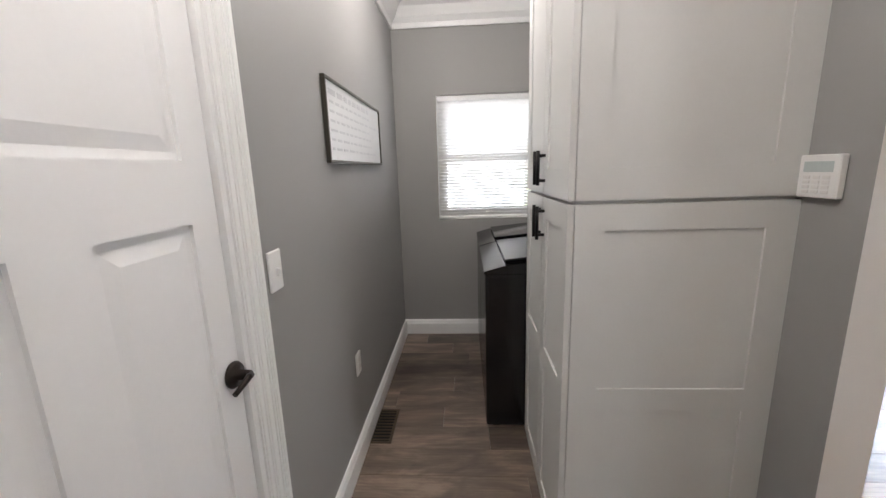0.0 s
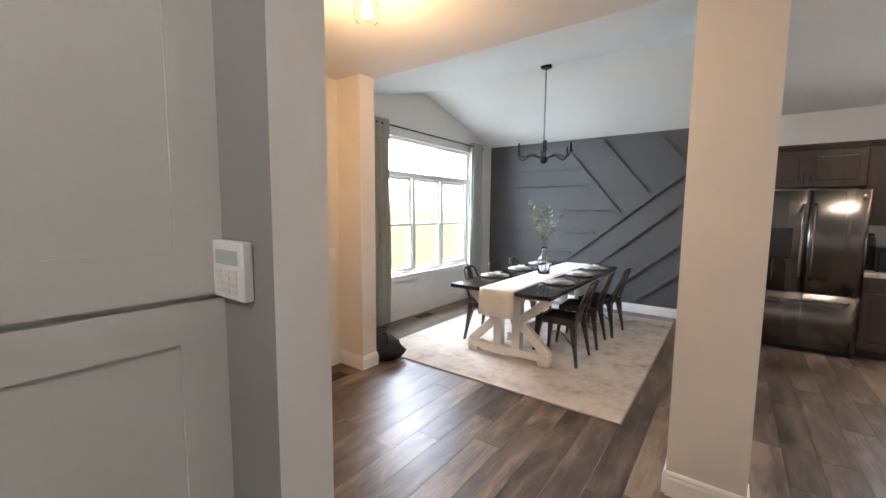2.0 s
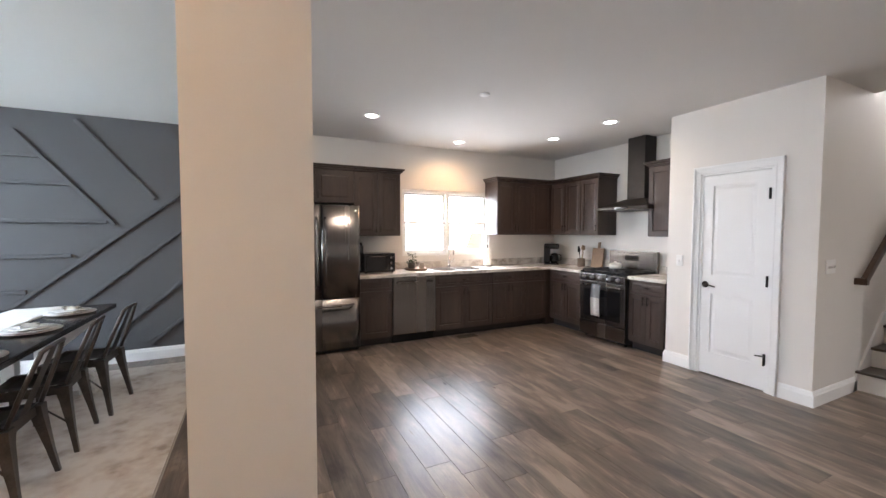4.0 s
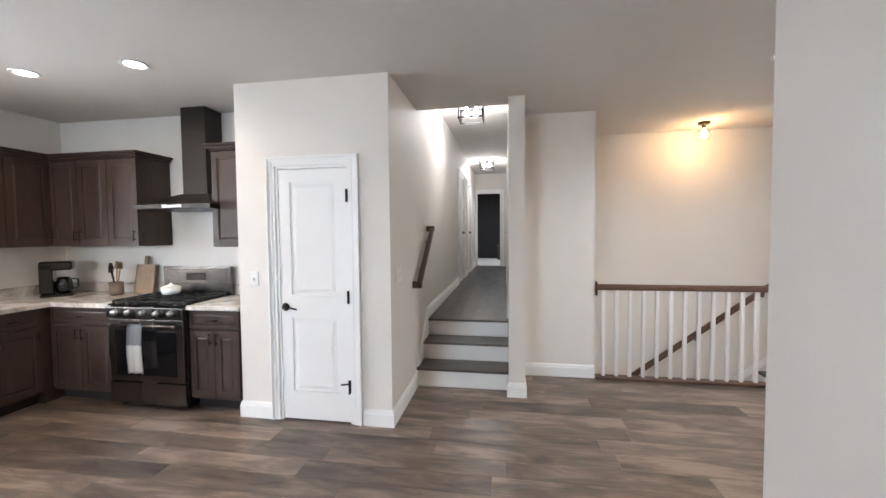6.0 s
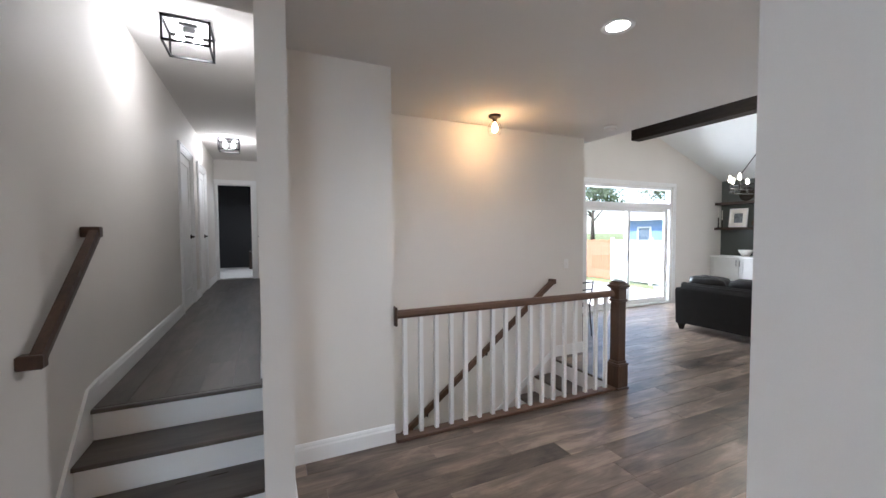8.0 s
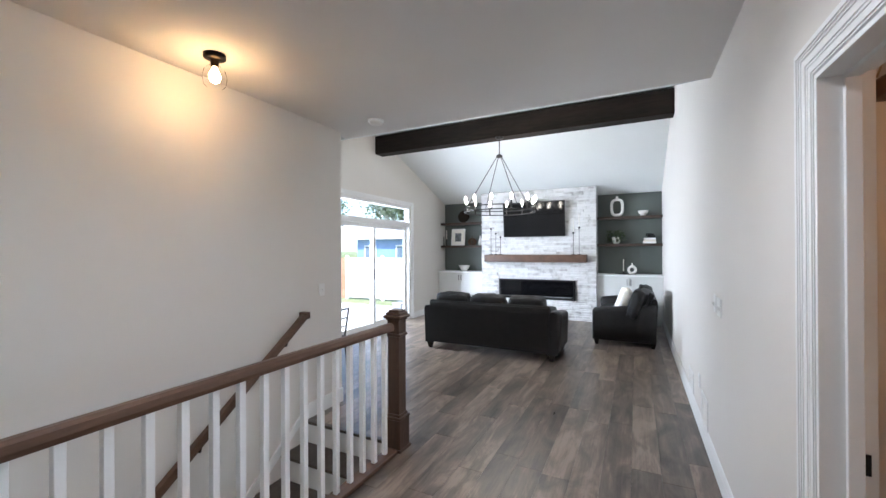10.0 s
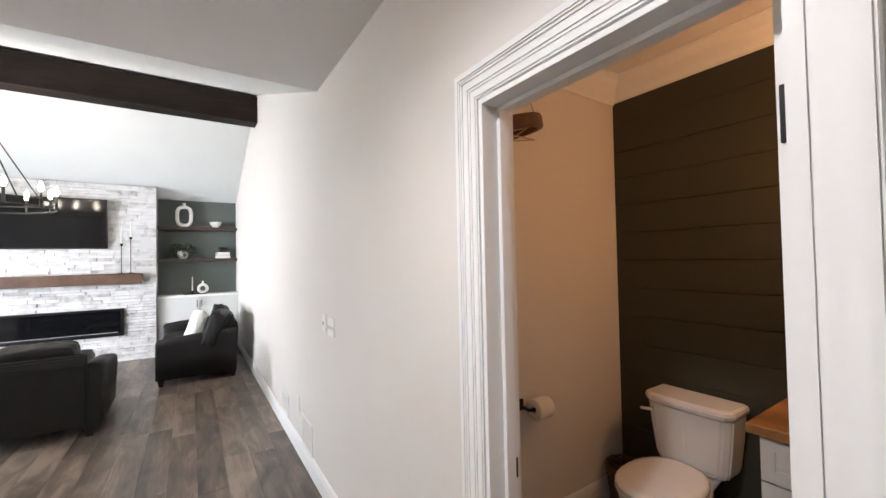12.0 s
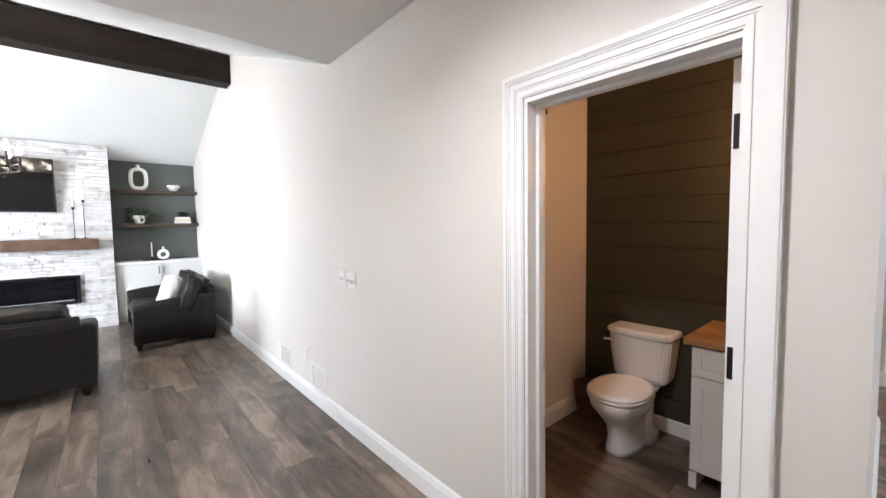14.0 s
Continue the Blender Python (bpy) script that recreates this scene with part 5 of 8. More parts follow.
# south run (faces +y): local x runs towards -x
base_cabinet((6.425, -3.83, 0), 180, 0.66, "doors", deep=0.598)
base_cabinet((4.985, -3.83, 0), 180, 0.475, "doors", deep=0.598, label="dark brown base cabinet beside the range")
wall_cabinet((6.715, -2.99, 0), -90, 1.07, 1.41, 2.235, 3, right=False)
wall_cabinet((6.712, -4.075, 0), 180, 1.00, 1.41, 2.235, 3, deep=0.353, left=False)
wall_cabinet((4.93, -4.075, 0), 180, 0.438, 1.40, 2.26, 1, deep=0.353, right=False)

# counters
STONE = bpy.data.materials.new("marbled_grey_counter")
STONE.use_nodes = True
nt = STONE.node_tree
bs = nt.nodes["Principled BSDF"]
bs.inputs["Roughness"].default_value = 0.22
tc = nt.nodes.new("ShaderNodeTexCoord")
n1 = nt.nodes.new("ShaderNodeTexNoise")
n1.inputs["Scale"].default_value, n1.inputs["Detail"].default_value, n1.inputs["Distortion"].default_value = 3.0, 8, 1.8
n2 = nt.nodes.new("ShaderNodeTexNoise")
n2.inputs["Scale"].default_value, n2.inputs["Detail"].default_value = 60, 4
nt.links.new(tc.outputs["Object"], n1.inputs["Vector"])
nt.links.new(tc.outputs["Object"], n2.inputs["Vector"])
mx = nt.nodes.new("ShaderNodeMix")
mx.inputs[0].default_value = 0.25
nt.links.new(n1.outputs[0], mx.inputs[2])
nt.links.new(n2.outputs[0], mx.inputs[3])
rp = nt.nodes.new("ShaderNodeValToRGB")
for i, (pos, c) in enumerate(((0.30, (0.20, 0.17, 0.15)), (0.47, (0.50, 0.46, 0.42)), (0.62, (0.68, 0.65, 0.61)))):
    e = rp.color_ramp.elements[i] if i < 2 else rp.color_ramp.elements.new(pos)
    e.position, e.color = pos, (*c, 1)
nt.links.new(mx.outputs[0], rp.inputs[0])
nt.links.new(rp.outputs[0], bs.inputs["Base Color"])
ct = thing("countertop", "marbled grey stone countertop with low splash", "countertop", (0, 0, 0))
bm = bmesh.new()
CY0, CY1 = -2.66, -1.92
for b in ((6.385, KX - 0.001, -1.92, -0.785), (6.385, 6.52, CY0, CY1), (6.93, KX - 0.001, CY0, CY1), (6.385, KX - 0.001, -3.79, CY0), (5.757, KX - 0.001, -4.429, -3.79)):
    box(bm, b[0], b[1], b[2], b[3], 0.8735, 0.912, bevel=0.0)
part("slab", bm, STONE, ct)
bm = bmesh.new()
box(bm, KX - 0.021, KX - 0.0015, -4.405, -0.80, 0.9125, 1.012, bevel=0.003)
box(bm, 5.757, KX - 0.022, -4.4285, -4.409, 0.9125, 1.012, bevel=0.003)
part("splash", bm, STONE, ct)
ct2 = thing("countertop", "short marbled grey countertop beside the pantry", "countertop", (0, 0, 0))
part("slab", B(4.4915, 4.995, -4.429, -3.79, 0.8735, 0.912, bevel=0.003), STONE, ct2)
part("splash", B(4.4915, 4.995, -4.4285, -4.409, 0.9125, 1.012, bevel=0.003), STONE, ct2)
sk = thing("kitchen_sink", "double-bowl stainless sink set in the counter", "sink", (6.725, -2.29, 0.905))
SS = material("brushed_stainless", (0.55, 0.55, 0.55), 0.3, metal=1.0, scale=6, vary=0.06, bump=0.02)
for y0, y1 in ((-0.37, -0.01), (0.01, 0.37)):
    bm = bmesh.new()
    box(bm, -0.2, 0.2, y0, y1, -0.18, 0.006)
    bmesh.ops.delete(bm, geom=[f for f in bm.faces if f.normal.z > 0.9], context="FACES")
    bmesh.ops.reverse_faces(bm, faces=bm.faces)
    bmesh.ops.solidify(bm, geom=bm.faces[:], thickness=0.004)
    part("bowl", bm, SS, sk)
bm = bmesh.new()
for b in ((-0.215, -0.2, -0.385, 0.385), (0.2, 0.215, -0.385, 0.385), (-0.2, 0.2, -0.385, -0.37), (-0.2, 0.2, 0.37, 0.385), (-0.2, 0.2, -0.012, 0.012)):
    box(bm, *b, 0.002, 0.010, bevel=0.002)
part("rim", bm, SS, sk)
fc = thing("faucet", "chrome gooseneck kitchen faucet", "faucet", (6.965, -2.30, 0.9125))
part("spout", tube(bmesh.new(), [(0, 0, 0), (0, 0, 0.26)] + [(-0.075 + 0.075 * math.cos(a), 0, 0.26 + 0.09 * math.sin(a)) for a in (math.pi * i / 8 for i in range(1, 9))] + [(-0.15, 0, 0.20)], 0.012, 10), CHROME, fc)
part("base", lathe(bmesh.new(), [(0, 0), (0.028, 0), (0.026, 0.02), (0.016, 0.05), (0, 0.05)], 18), CHROME, fc)
part("lever", tube(bmesh.new(), [(0, -0.02, 0.07), (0, -0.05, 0.09), (-0.01, -0.09, 0.13)], 0.006), CHROME, fc)

# range
GLOSS = material("gloss_black_glass", (0.006, 0.006, 0.007), 0.08, bump=0)
IRON = material("cast_iron", (0.012, 0.012, 0.012), 0.6, scale=30, vary=0.2, bump=0.2)
rg_ = thing("gas_range", "black stainless gas range with a towel on its door", "range", (5.755, -3.80, 0), 180)
part("body", B(0.002, 0.757, 0.0, 0.60, 0.03, 0.90, bevel=0.004), material("black_steel_side", (0.02, 0.02, 0.021), 0.35, metal=0.5), rg_)
for k in range(4):
    part("foot", place(lathe(bmesh.new(), [(0, 0), (0.018, 0), (0.018, 0.031), (0, 0.031)], 10), pose(0.05 + 0.65 * (k % 2), 0.06 + 0.5 * (k // 2), 0)), BLACK, rg_)
od = part("oven_door", B(0.006, 0.753, -0.035, 0.0, 0.245, 0.79, bevel=0.008, seg=2), STEEL, rg_)
part("oven_window", B(0.08, 0.68, -0.0375, -0.034, 0.30, 0.69, bevel=0.004), GLOSS, od, "black glass oven window")
part("handle", tube(bmesh.new(), [(0.06, -0.035, 0.745), (0.06, -0.08, 0.745), (0.70, -0.08, 0.745), (0.70, -0.035, 0.745)], 0.011, 8), STEEL, od)
part("drawer", B(0.006, 0.753, -0.030, 0.0, 0.045, 0.235, bevel=0.008, seg=2), STEEL, rg_)
cp = part("control_panel", B(0.002, 0.757, -0.045, 0.0, 0.80, 0.895, bevel=0.01, seg=2), STEEL, rg_)
for k in range(5):
    part("knob", place(lathe(bmesh.new(), [(0, 0), (0.026, 0), (0.026, 0.012), (0.02, 0.03), (0.018, 0.036), (0, 0.036)], 16), pose(0.10 + 0.139 * k, -0.045, 0.848, 90)), SS, cp)
part("cooktop", B(0.0, 0.759, -0.03, 0.56, 0.90, 0.916, bevel=0.005), GLOSS, rg_)
for k in range(3):
    g = bmesh.new()
    x0 = 0.02 + 0.245 * k
    for xx in (x0, x0 + 0.11, x0 + 0.225):
        box(g, xx - 0.006, xx + 0.006, 0.0, 0.50, 0.930, 0.945, bevel=0.002)
    for yy in (0.0, 0.125, 0.25, 0.375, 0.49):
        box(g, x0, x0 + 0.225, yy - 0.006, yy + 0.006, 0.931, 0.9435, bevel=0.002)
    for xx in (x0, x0 + 0.225):
        for yy in (0.01, 0.49):
            box(g, xx - 0.007, xx + 0.007, yy - 0.007, yy + 0.007, 0.916, 0.932)
    part("grate", g, IRON, rg_)
for x, y in ((0.13, 0.12), (0.13, 0.38), (0.38, 0.25), (0.63, 0.12), (0.63, 0.38)):
    part("burner", lathe(bmesh.new(), [(0, 0), (0.045, 0), (0.045, 0.008), (0.03, 0.012), (0, 0.012)], 18, (x, y, 0.9165)), IRON, rg_)
bgd = part("backguard", B(0.0, 0.759, 0.545, 0.60, 0.90, 1.195, bevel=0.01, seg=2), STEEL, rg_)
part("display", B(0.05, 0.71, 0.541, 0.546, 1.02, 1.165, bevel=0.003), STEEL, bgd, "polished control strip")
part("clock_panel", B(0.27, 0.49, 0.538, 0.542, 1.06, 1.13, bevel=0.002), GLOSS, bgd)
tw = thing("dish_towel", "grey and white dish towel over the oven handle", "towel", (5.405, -3.713, 0))
bm = bmesh.new()
pv = None
for j in range(15):
    z = 0.762 - 0.42 * j / 14
    row = [bm.verts.new((-0.072 + 0.144 * i / 10 + 0.006 * math.sin(z * 14), 0.004 + (0.008 + 0.012 * (0.76 - z)) * math.sin(i * 1.35 + 0.5) + (0.012 if j else 0), z)) for i in range(11)]
    if pv:
        for i in range(10):
            f = bm.faces.new((pv[i], pv[i + 1], row[i + 1], row[i]))
            f.smooth, f.material_index = True, 1 if j > 6 else 0
    pv = row
bmesh.ops.solidify(bm, geom=bm.faces[:], thickness=0.004)
part("cloth", bm, (material("grey_towel", (0.33, 0.34, 0.36), 0.95, bump=0.4), LINEN), tw)
pot = thing("enamel_pot", "small white lidded pot on the range", "pot", (5.50, -4.17, 0.946))
part("bowl", lathe(bmesh.new(), [(0, 0), (0.07, 0), (0.082, 0.02), (0.084, 0.06), (0.08, 0.062), (0, 0.062)], 24), CHINA, pot)
part("lid", lathe(bmesh.new(), [(0.084, 0.063), (0.06, 0.078), (0.02, 0.086), (0.012, 0.10), (0, 0.102)], 24), CHINA, pot)
# hood
HOODM = material("matte_black_steel", (0.035, 0.03, 0.027), 0.38, metal=0.7, scale=5, vary=0.1, bump=0.02)
hd = thing("range_hood", "dark steel chimney range hood", "range hood", (5.235, -4.429, 0))
part("chimney", B(-0.13, 0.13, 0.0, 0.22, 1.90, 2.719, bevel=0.002), HOODM, hd)
bm = bmesh.new()
lo = [bm.verts.new(c) for c in ((-0.38, 0, 1.79), (0.38, 0, 1.79), (0.38, 0.49, 1.79), (-0.38, 0.49, 1.79))]
hi = [bm.verts.new(c) for c in ((-0.15, 0, 1.90), (0.15, 0, 1.90), (0.15, 0.23, 1.90), (-0.15, 0.23, 1.90))]
bm.faces.new(hi)
for k in range(4):
    bm.faces.new((lo[k], lo[(k + 1) % 4], hi[(k + 1) % 4], hi[k]))
bmesh.ops.recalc_face_normals(bm, faces=bm.faces)
part("canopy", bm, HOODM, hd)
part("rim", B(-0.38, 0.38, 0.0, 0.49, 1.745, 1.79, bevel=0.003), HOODM, hd)
part("control_strip", B(-0.10, 0.10, 0.488, 0.492, 1.755, 1.78), GLOSS, hd)

# things on the counters
BAMBOO = material("pale_cutting_board_wood", (0.30, 0.20, 0.12), 0.5, scale=5, vary=0.25, bump=0.08, stretch=(1, 1, 0.1))
cb = thing("cutting_board", "pale wooden cutting board leaning on the wall", "cutting board", (5.98, -4.33, 0.914), 180)
bm = bmesh.new()
box(bm, -0.11, 0.11, -0.01, 0.01, 0.0, 0.30, bevel=0.008, seg=2)
box(bm, -0.022, 0.022, -0.01, 0.01, 0.295, 0.39, bevel=0.008, seg=2)
part("board", place(bm, Matrix.Rotation(radians(-9), 4, "X")), BAMBOO, cb)
cr = thing("utensil_crock", "wooden utensils standing in a small crock", "utensil crock", (6.20, -4.24, 0.913))
part("crock", lathe(bmesh.new(), [(0, 0), (0.055, 0), (0.062, 0.02), (0.06, 0.13), (0.052, 0.13), (0.05, 0.02), (0, 0.015)], 22), material("brown_glazed_crock", (0.16, 0.11, 0.08), 0.4), cr)
for k, (dx, dy, hh) in enumerate(((0.05, 0.0, 0.27), (-0.04, 0.02, 0.29), (0.01, 0.04, 0.25), (-0.02, -0.03, 0.28))):
    b = tube(bmesh.new(), [(0, 0, 0.02), (dx * 0.6, dy * 0.6, 0.16), (dx, dy, hh)], 0.006)
    tube(b, [(dx, dy, hh - 0.02), (dx * 1.1, dy * 1.1, hh + 0.02), (dx * 1.2, dy * 1.2, hh + 0.05)], 0.022, 8, r2=0.012)
    part("utensil", b, BAMBOO if k % 2 else BRONZE, cr)
cm = thing("coffee_maker", "black drip coffee maker in the counter corner", "coffee maker", (6.72, -4.10, 0.9125), -45)
bm = bmesh.new()
box(bm, -0.09, 0.09, -0.12, 0.12, 0.0, 0.03, bevel=0.01)
box(bm, -0.09, 0.09, 0.02, 0.12, 0.03, 0.33, bevel=0.012)
box(bm, -0.09, 0.09, -0.12, 0.12, 0.26, 0.35, bevel=0.015)
part("housing", bm, MATS["gloss_black_plastic"], cm)
part("carafe", lathe(bmesh.new(), [(0, 0.032), (0.06, 0.032), (0.07, 0.07), (0.065, 0.14), (0.045, 0.19), (0, 0.195)], 20, (0, -0.045, 0)), GLOSS, cm)
part("handle", tube(bmesh.new(), [(0, -0.10, 0.17), (0, -0.15, 0.16), (0, -0.15, 0.08), (0, -0.11, 0.07)], 0.008), BLACK, cm)
mw = thing("air_fryer_oven", "small black toaster oven on the counter", "toaster oven", (6.76, -1.10, 0.9135), -90)
part("housing", B(-0.21, 0.21, -0.17, 0.17, 0.012, 0.26, bevel=0.015, seg=2), MATS["gloss_black_plastic"], mw)
part("door_glass", B(-0.18, 0.09, -0.176, -0.169, 0.04, 0.22, bevel=0.004), GLOSS, mw)
part("handle", tube(bmesh.new(), [(-0.16, -0.176, 0.22), (-0.16, -0.205, 0.22), (0.07, -0.205, 0.22), (0.07, -0.176, 0.22)], 0.007), STEEL, mw)
for k in range(3):
    part("knob", place(lathe(bmesh.new(), [(0, 0), (0.02, 0), (0.017, 0.02), (0, 0.02)], 14), pose(0.15, -0.170, 0.06 + 0.07 * k, 90)), STEEL, mw)
for k in range(4):
    part("foot", B(-0.19 + 0.36 * (k % 2), -0.17 + 0.36 * (k % 2), -0.15 + 0.28 * (k // 2), -0.13 + 0.28 * (k // 2), 0, 0.013), BLACK, mw)
# black lidded canister
kb = thing("knife_block", "black countertop canister stack beside the toaster oven", "canister", (6.83, -0.87, 0.9125))
part("canister", B(-0.07, 0.07, -0.055, 0.055, 0, 0.36, bevel=0.015, seg=2), MATS["gloss_black_plastic"], kb)
part("lid", B(-0.06, 0.06, -0.045, 0.045, 0.361, 0.40, bevel=0.015, seg=2), BLACK, kb)
pt = thing("paper_towel", "white paper towel roll on an upright holder", "paper towel", (6.90, -2.95, 0.9125))
part("roll", lathe(bmesh.new(), [(0.02, 0.012), (0.058, 0.012), (0.06, 0.02), (0.06, 0.275), (0.058, 0.283), (0.02, 0.283)], 26), LINEN, pt)
part("holder", lathe(bmesh.new(), [(0, 0), (0.075, 0), (0.075, 0.01), (0.008, 0.012), (0.008, 0.32), (0.014, 0.33), (0, 0.34)], 20), BLACK, pt)
tp_ = thing("counter_tray", "round wooden tray with a potted plant and jars", "tray", (6.82, -1.70, 0.9125))
part("tray", lathe(bmesh.new(), [(0, 0), (0.16, 0), (0.165, 0.03), (0.155, 0.03), (0.15, 0.012), (0, 0.012)], 28), material("brown_tray_wood", (0.14, 0.085, 0.05), 0.5, vary=0.25), tp_)
jr = thing("jar", "small glazed jar on the counter tray", "jar", (6.80, -1.78, 0.9255))
part("body", lathe(bmesh.new(), [(0, 0), (0.035, 0), (0.042, 0.03), (0.035, 0.08), (0.02, 0.095), (0, 0.095)], 18), material("stone_glaze", (0.32, 0.27, 0.22), 0.45), jr)
pl = thing("potted_plant", "small round-leafed plant in a dark pot", "potted plant", (6.84, -1.64, 0.9255))
part("pot", lathe(bmesh.new(), [(0, 0), (0.045, 0), (0.055, 0.09), (0.05, 0.09), (0.04, 0.075), (0, 0.075)], 18), material("dark_pot", (0.06, 0.045, 0.04), 0.6), pl)
HOUSE_LEAF = material("house_plant_leaf", (0.06, 0.085, 0.04), 0.45, scale=30, vary=0.3)


def leaf_clump(seed, count, spread, low, high, size, centre=(0, 0, 0)):
    r_ = random.Random(seed)
    bm = bmesh.new()
    for _ in range(count):
        a, d, z = r_.uniform(0, 6.28), spread * math.sqrt(r_.random()), r_.uniform(low, high)
        m = Matrix.Translation((centre[0] + d * math.cos(a), centre[1] + d * math.sin(a), centre[2] + z)) @ Euler((r_.uniform(-0.9, 0.9), r_.uniform(-0.9, 0.9), a)).to_matrix().to_4x4()
        s = size * r_.uniform(0.6, 1.2)
        bm.faces.new([bm.verts.new(m @ Vector(c)) for c in ((-s, 0, 0), (-s * 0.3, -s * 0.55, s * 0.08), (s * 0.6, -s * 0.4, 0), (s * 1.1, 0, -s * 0.15), (s * 0.6, s * 0.4, 0), (-s * 0.3, s * 0.55, s * 0.08))])
    return bm


part("foliage", leaf_clump(4, 70, 0.07, 0.08, 0.22, 0.02), HOUSE_LEAF, pl)
bw = thing("white_bowl", "small white bowl on the counter", "bowl", (4.62, -4.25, 0.9135))
part("bowl", lathe(bmesh.new(), [(0, 0), (0.03, 0), (0.06, 0.04), (0.07, 0.085), (0.066, 0.085), (0.055, 0.04), (0, 0.01)], 24), CHINA, bw)

# ---- living room ----
bmw = thing("ceiling_beam", "dark stained wooden ridge beam across the ceiling", "beam", (0, 0, 0), kind="structure")
part("beam", B(-4.70, -4.46, -7.899, -2.946, 3.36, 3.70, bevel=0.006), BEAMW, bmw)

# fireplace
FY0, FY1, FX = -6.70, -4.165, -7.03
fp = thing("fireplace", "white stacked-stone fireplace wall", "fireplace", (0, 0, 0), kind="structure")
part("chimney_breast", B(-7.499, FX - 0.012, FY0 + 0.004, FY1 - 0.004, 0.0, 2.84), material("grey_mortar", (0.42, 0.41, 0.40), 0.9), fp)
STM = []
for joined in (False, True):
    m = bpy.data.materials.new("white_ledger_stone" + ("_joined" if joined else ""))
    m.use_nodes = True
    nt = m.node_tree
    bs = nt.nodes["Principled BSDF"]
    bs.inputs["Roughness"].default_value = 0.75
    rnd = nt.nodes.new("ShaderNodeNewGeometry").outputs["Random Per Island"] if joined else nt.nodes.new("ShaderNodeObjectInfo").outputs["Random"]
    geo = nt.nodes.new("ShaderNodeNewGeometry")
    n1 = nt.nodes.new("ShaderNodeTexNoise")
    n1.inputs["Scale"].default_value, n1.inputs["Detail"].default_value = 9, 6
    n2 = nt.nodes.new("ShaderNodeTexNoise")
    n2.inputs["Scale"].default_value, n2.inputs["Detail"].default_value = 55, 5
    nt.links.new(geo.outputs["Position"], n1.inputs["Vector"])
    nt.links.new(geo.outputs["Position"], n2.inputs["Vector"])
    ad = nt.nodes.new("ShaderNodeMath")
    ad.operation = "MULTIPLY_ADD"
    ad.inputs[1].default_value = 0.45
    nt.links.new(rnd, ad.inputs[0])
    nt.links.new(n1.outputs[0], ad.inputs[2])
    rp = nt.nodes.new("ShaderNodeValToRGB")
    for i, (pos, c) in enumerate(((0.40, (0.34, 0.325, 0.31)), (0.55, (0.50, 0.485, 0.47)), (0.82, (0.63, 0.62, 0.61)))):
        e = rp.color_ramp.elements[i] if i < 2 else rp.color_ramp.elements.new(pos)
        e.position, e.color = pos, (*c, 1)
    nt.links.new(ad.outputs[0], rp.inputs[0])
    nt.links.new(rp.outputs[0], bs.inputs["Base Color"])
    bp = nt.nodes.new("ShaderNodeBump")
    bp.inputs["Strength"].default_value, bp.inputs["Distance"].default_value = 0.6, 0.012
    nt.links.new(n2.outputs[0], bp.inputs["Height"])
    nt.links.new(bp.outputs[0], bs.inputs["Normal"])
    STM.append(m)

# built-in cabinets and shelves
SHELFW = material("dark_brown_shelf_wood", (0.062, 0.038, 0.026), 0.55, scale=5, vary=0.4, bump=0.15, stretch=(1, 0.15, 1))
BUILTW = material("white_cabinet_paint", (0.62, 0.62, 0.60), 0.45, scale=4, vary=0.02, bump=0.03)
for y0, y1 in ((-7.899, FY0), (FY1, -2.946)):
    w = y1 - y0
    c = thing("builtin_cabinet", "white built-in cabinet with two doors", "cabinet", (-7.12, y0, 0), 90, group="built-in cabinets beside the fireplace")
    part("carcass", B(0.002, w - 0.002, 0.0, 0.378, 0.09, 0.955), BUILTW, c)
    part("plinth", B(0.002, w - 0.002, 0.05, 0.378, 0.0, 0.089), BUILTW, c)
    for k in range(2):
        a, b = w / 2 * k + 0.02, w / 2 * (k + 1) - (0.02 if k else 0.002)
        d = part("door", framed(bmesh.new(), a, b - 0.002, 0.11, 0.935, 0.02, 0.06, [(a + 0.06, b - 0.062, 0.17, 0.875)], rec=0.008, raised=0.0006, slope_w=0.002, y=-0.021, both=False), BUILTW, c)
        pull(d, w / 2 - 0.035 if k == 0 else w / 2 + 0.035, 0.84, 0.13, True, -0.021, BLACK)
    t = thing("countertop", "thin white counter over the built-in cabinet", "countertop", (-7.12, y0, 0), 90)
    part("top", B(0.001, w - 0.001, -0.035, 0.379, 0.956, 0.992, bevel=0.004), WHITE, t)
    for z in (1.575, 2.145):
        s = thing("floating_shelf", "thick dark wooden floating shelf", "shelf", (-7.24, y0, z), 90, group="floating shelves")
        part("board", B(0.001, w - 0.001, 0.0, 0.259, 0.0, 0.055, bevel=0.003), SHELFW, s)
mt = thing("mantel", "brown wooden mantel beam on the stone", "mantel", (0, 0, 0))
part("beam", B(-7.002, -6.77, -6.55, -4.335, 1.245, 1.405, bevel=0.008), OAK, mt)
tv = thing("television", "large black wall television tilted over the mantel", "television", (-6.93, -5.455, 2.185), 90)
part("panel", place(B(-0.68, 0.68, -0.02, 0.02, -0.385, 0.385, bevel=0.004), Matrix.Rotation(radians(5), 4, "X")), material("tv_plastic", (0.01, 0.01, 0.01), 0.35), tv)
part("screen", place(B(-0.665, 0.665, -0.0225, -0.0195, -0.365, 0.37), Matrix.Rotation(radians(5), 4, "X")), GLOSS, tv)
part("wall_mount", B(-0.2, 0.2, 0.015, 0.06, -0.15, 0.15), BLACK, tv)
ef = thing("electric_fireplace", "long black glass electric fireplace insert", "fireplace insert", (-7.0, -5.42, 0), 90)
bm = bmesh.new()
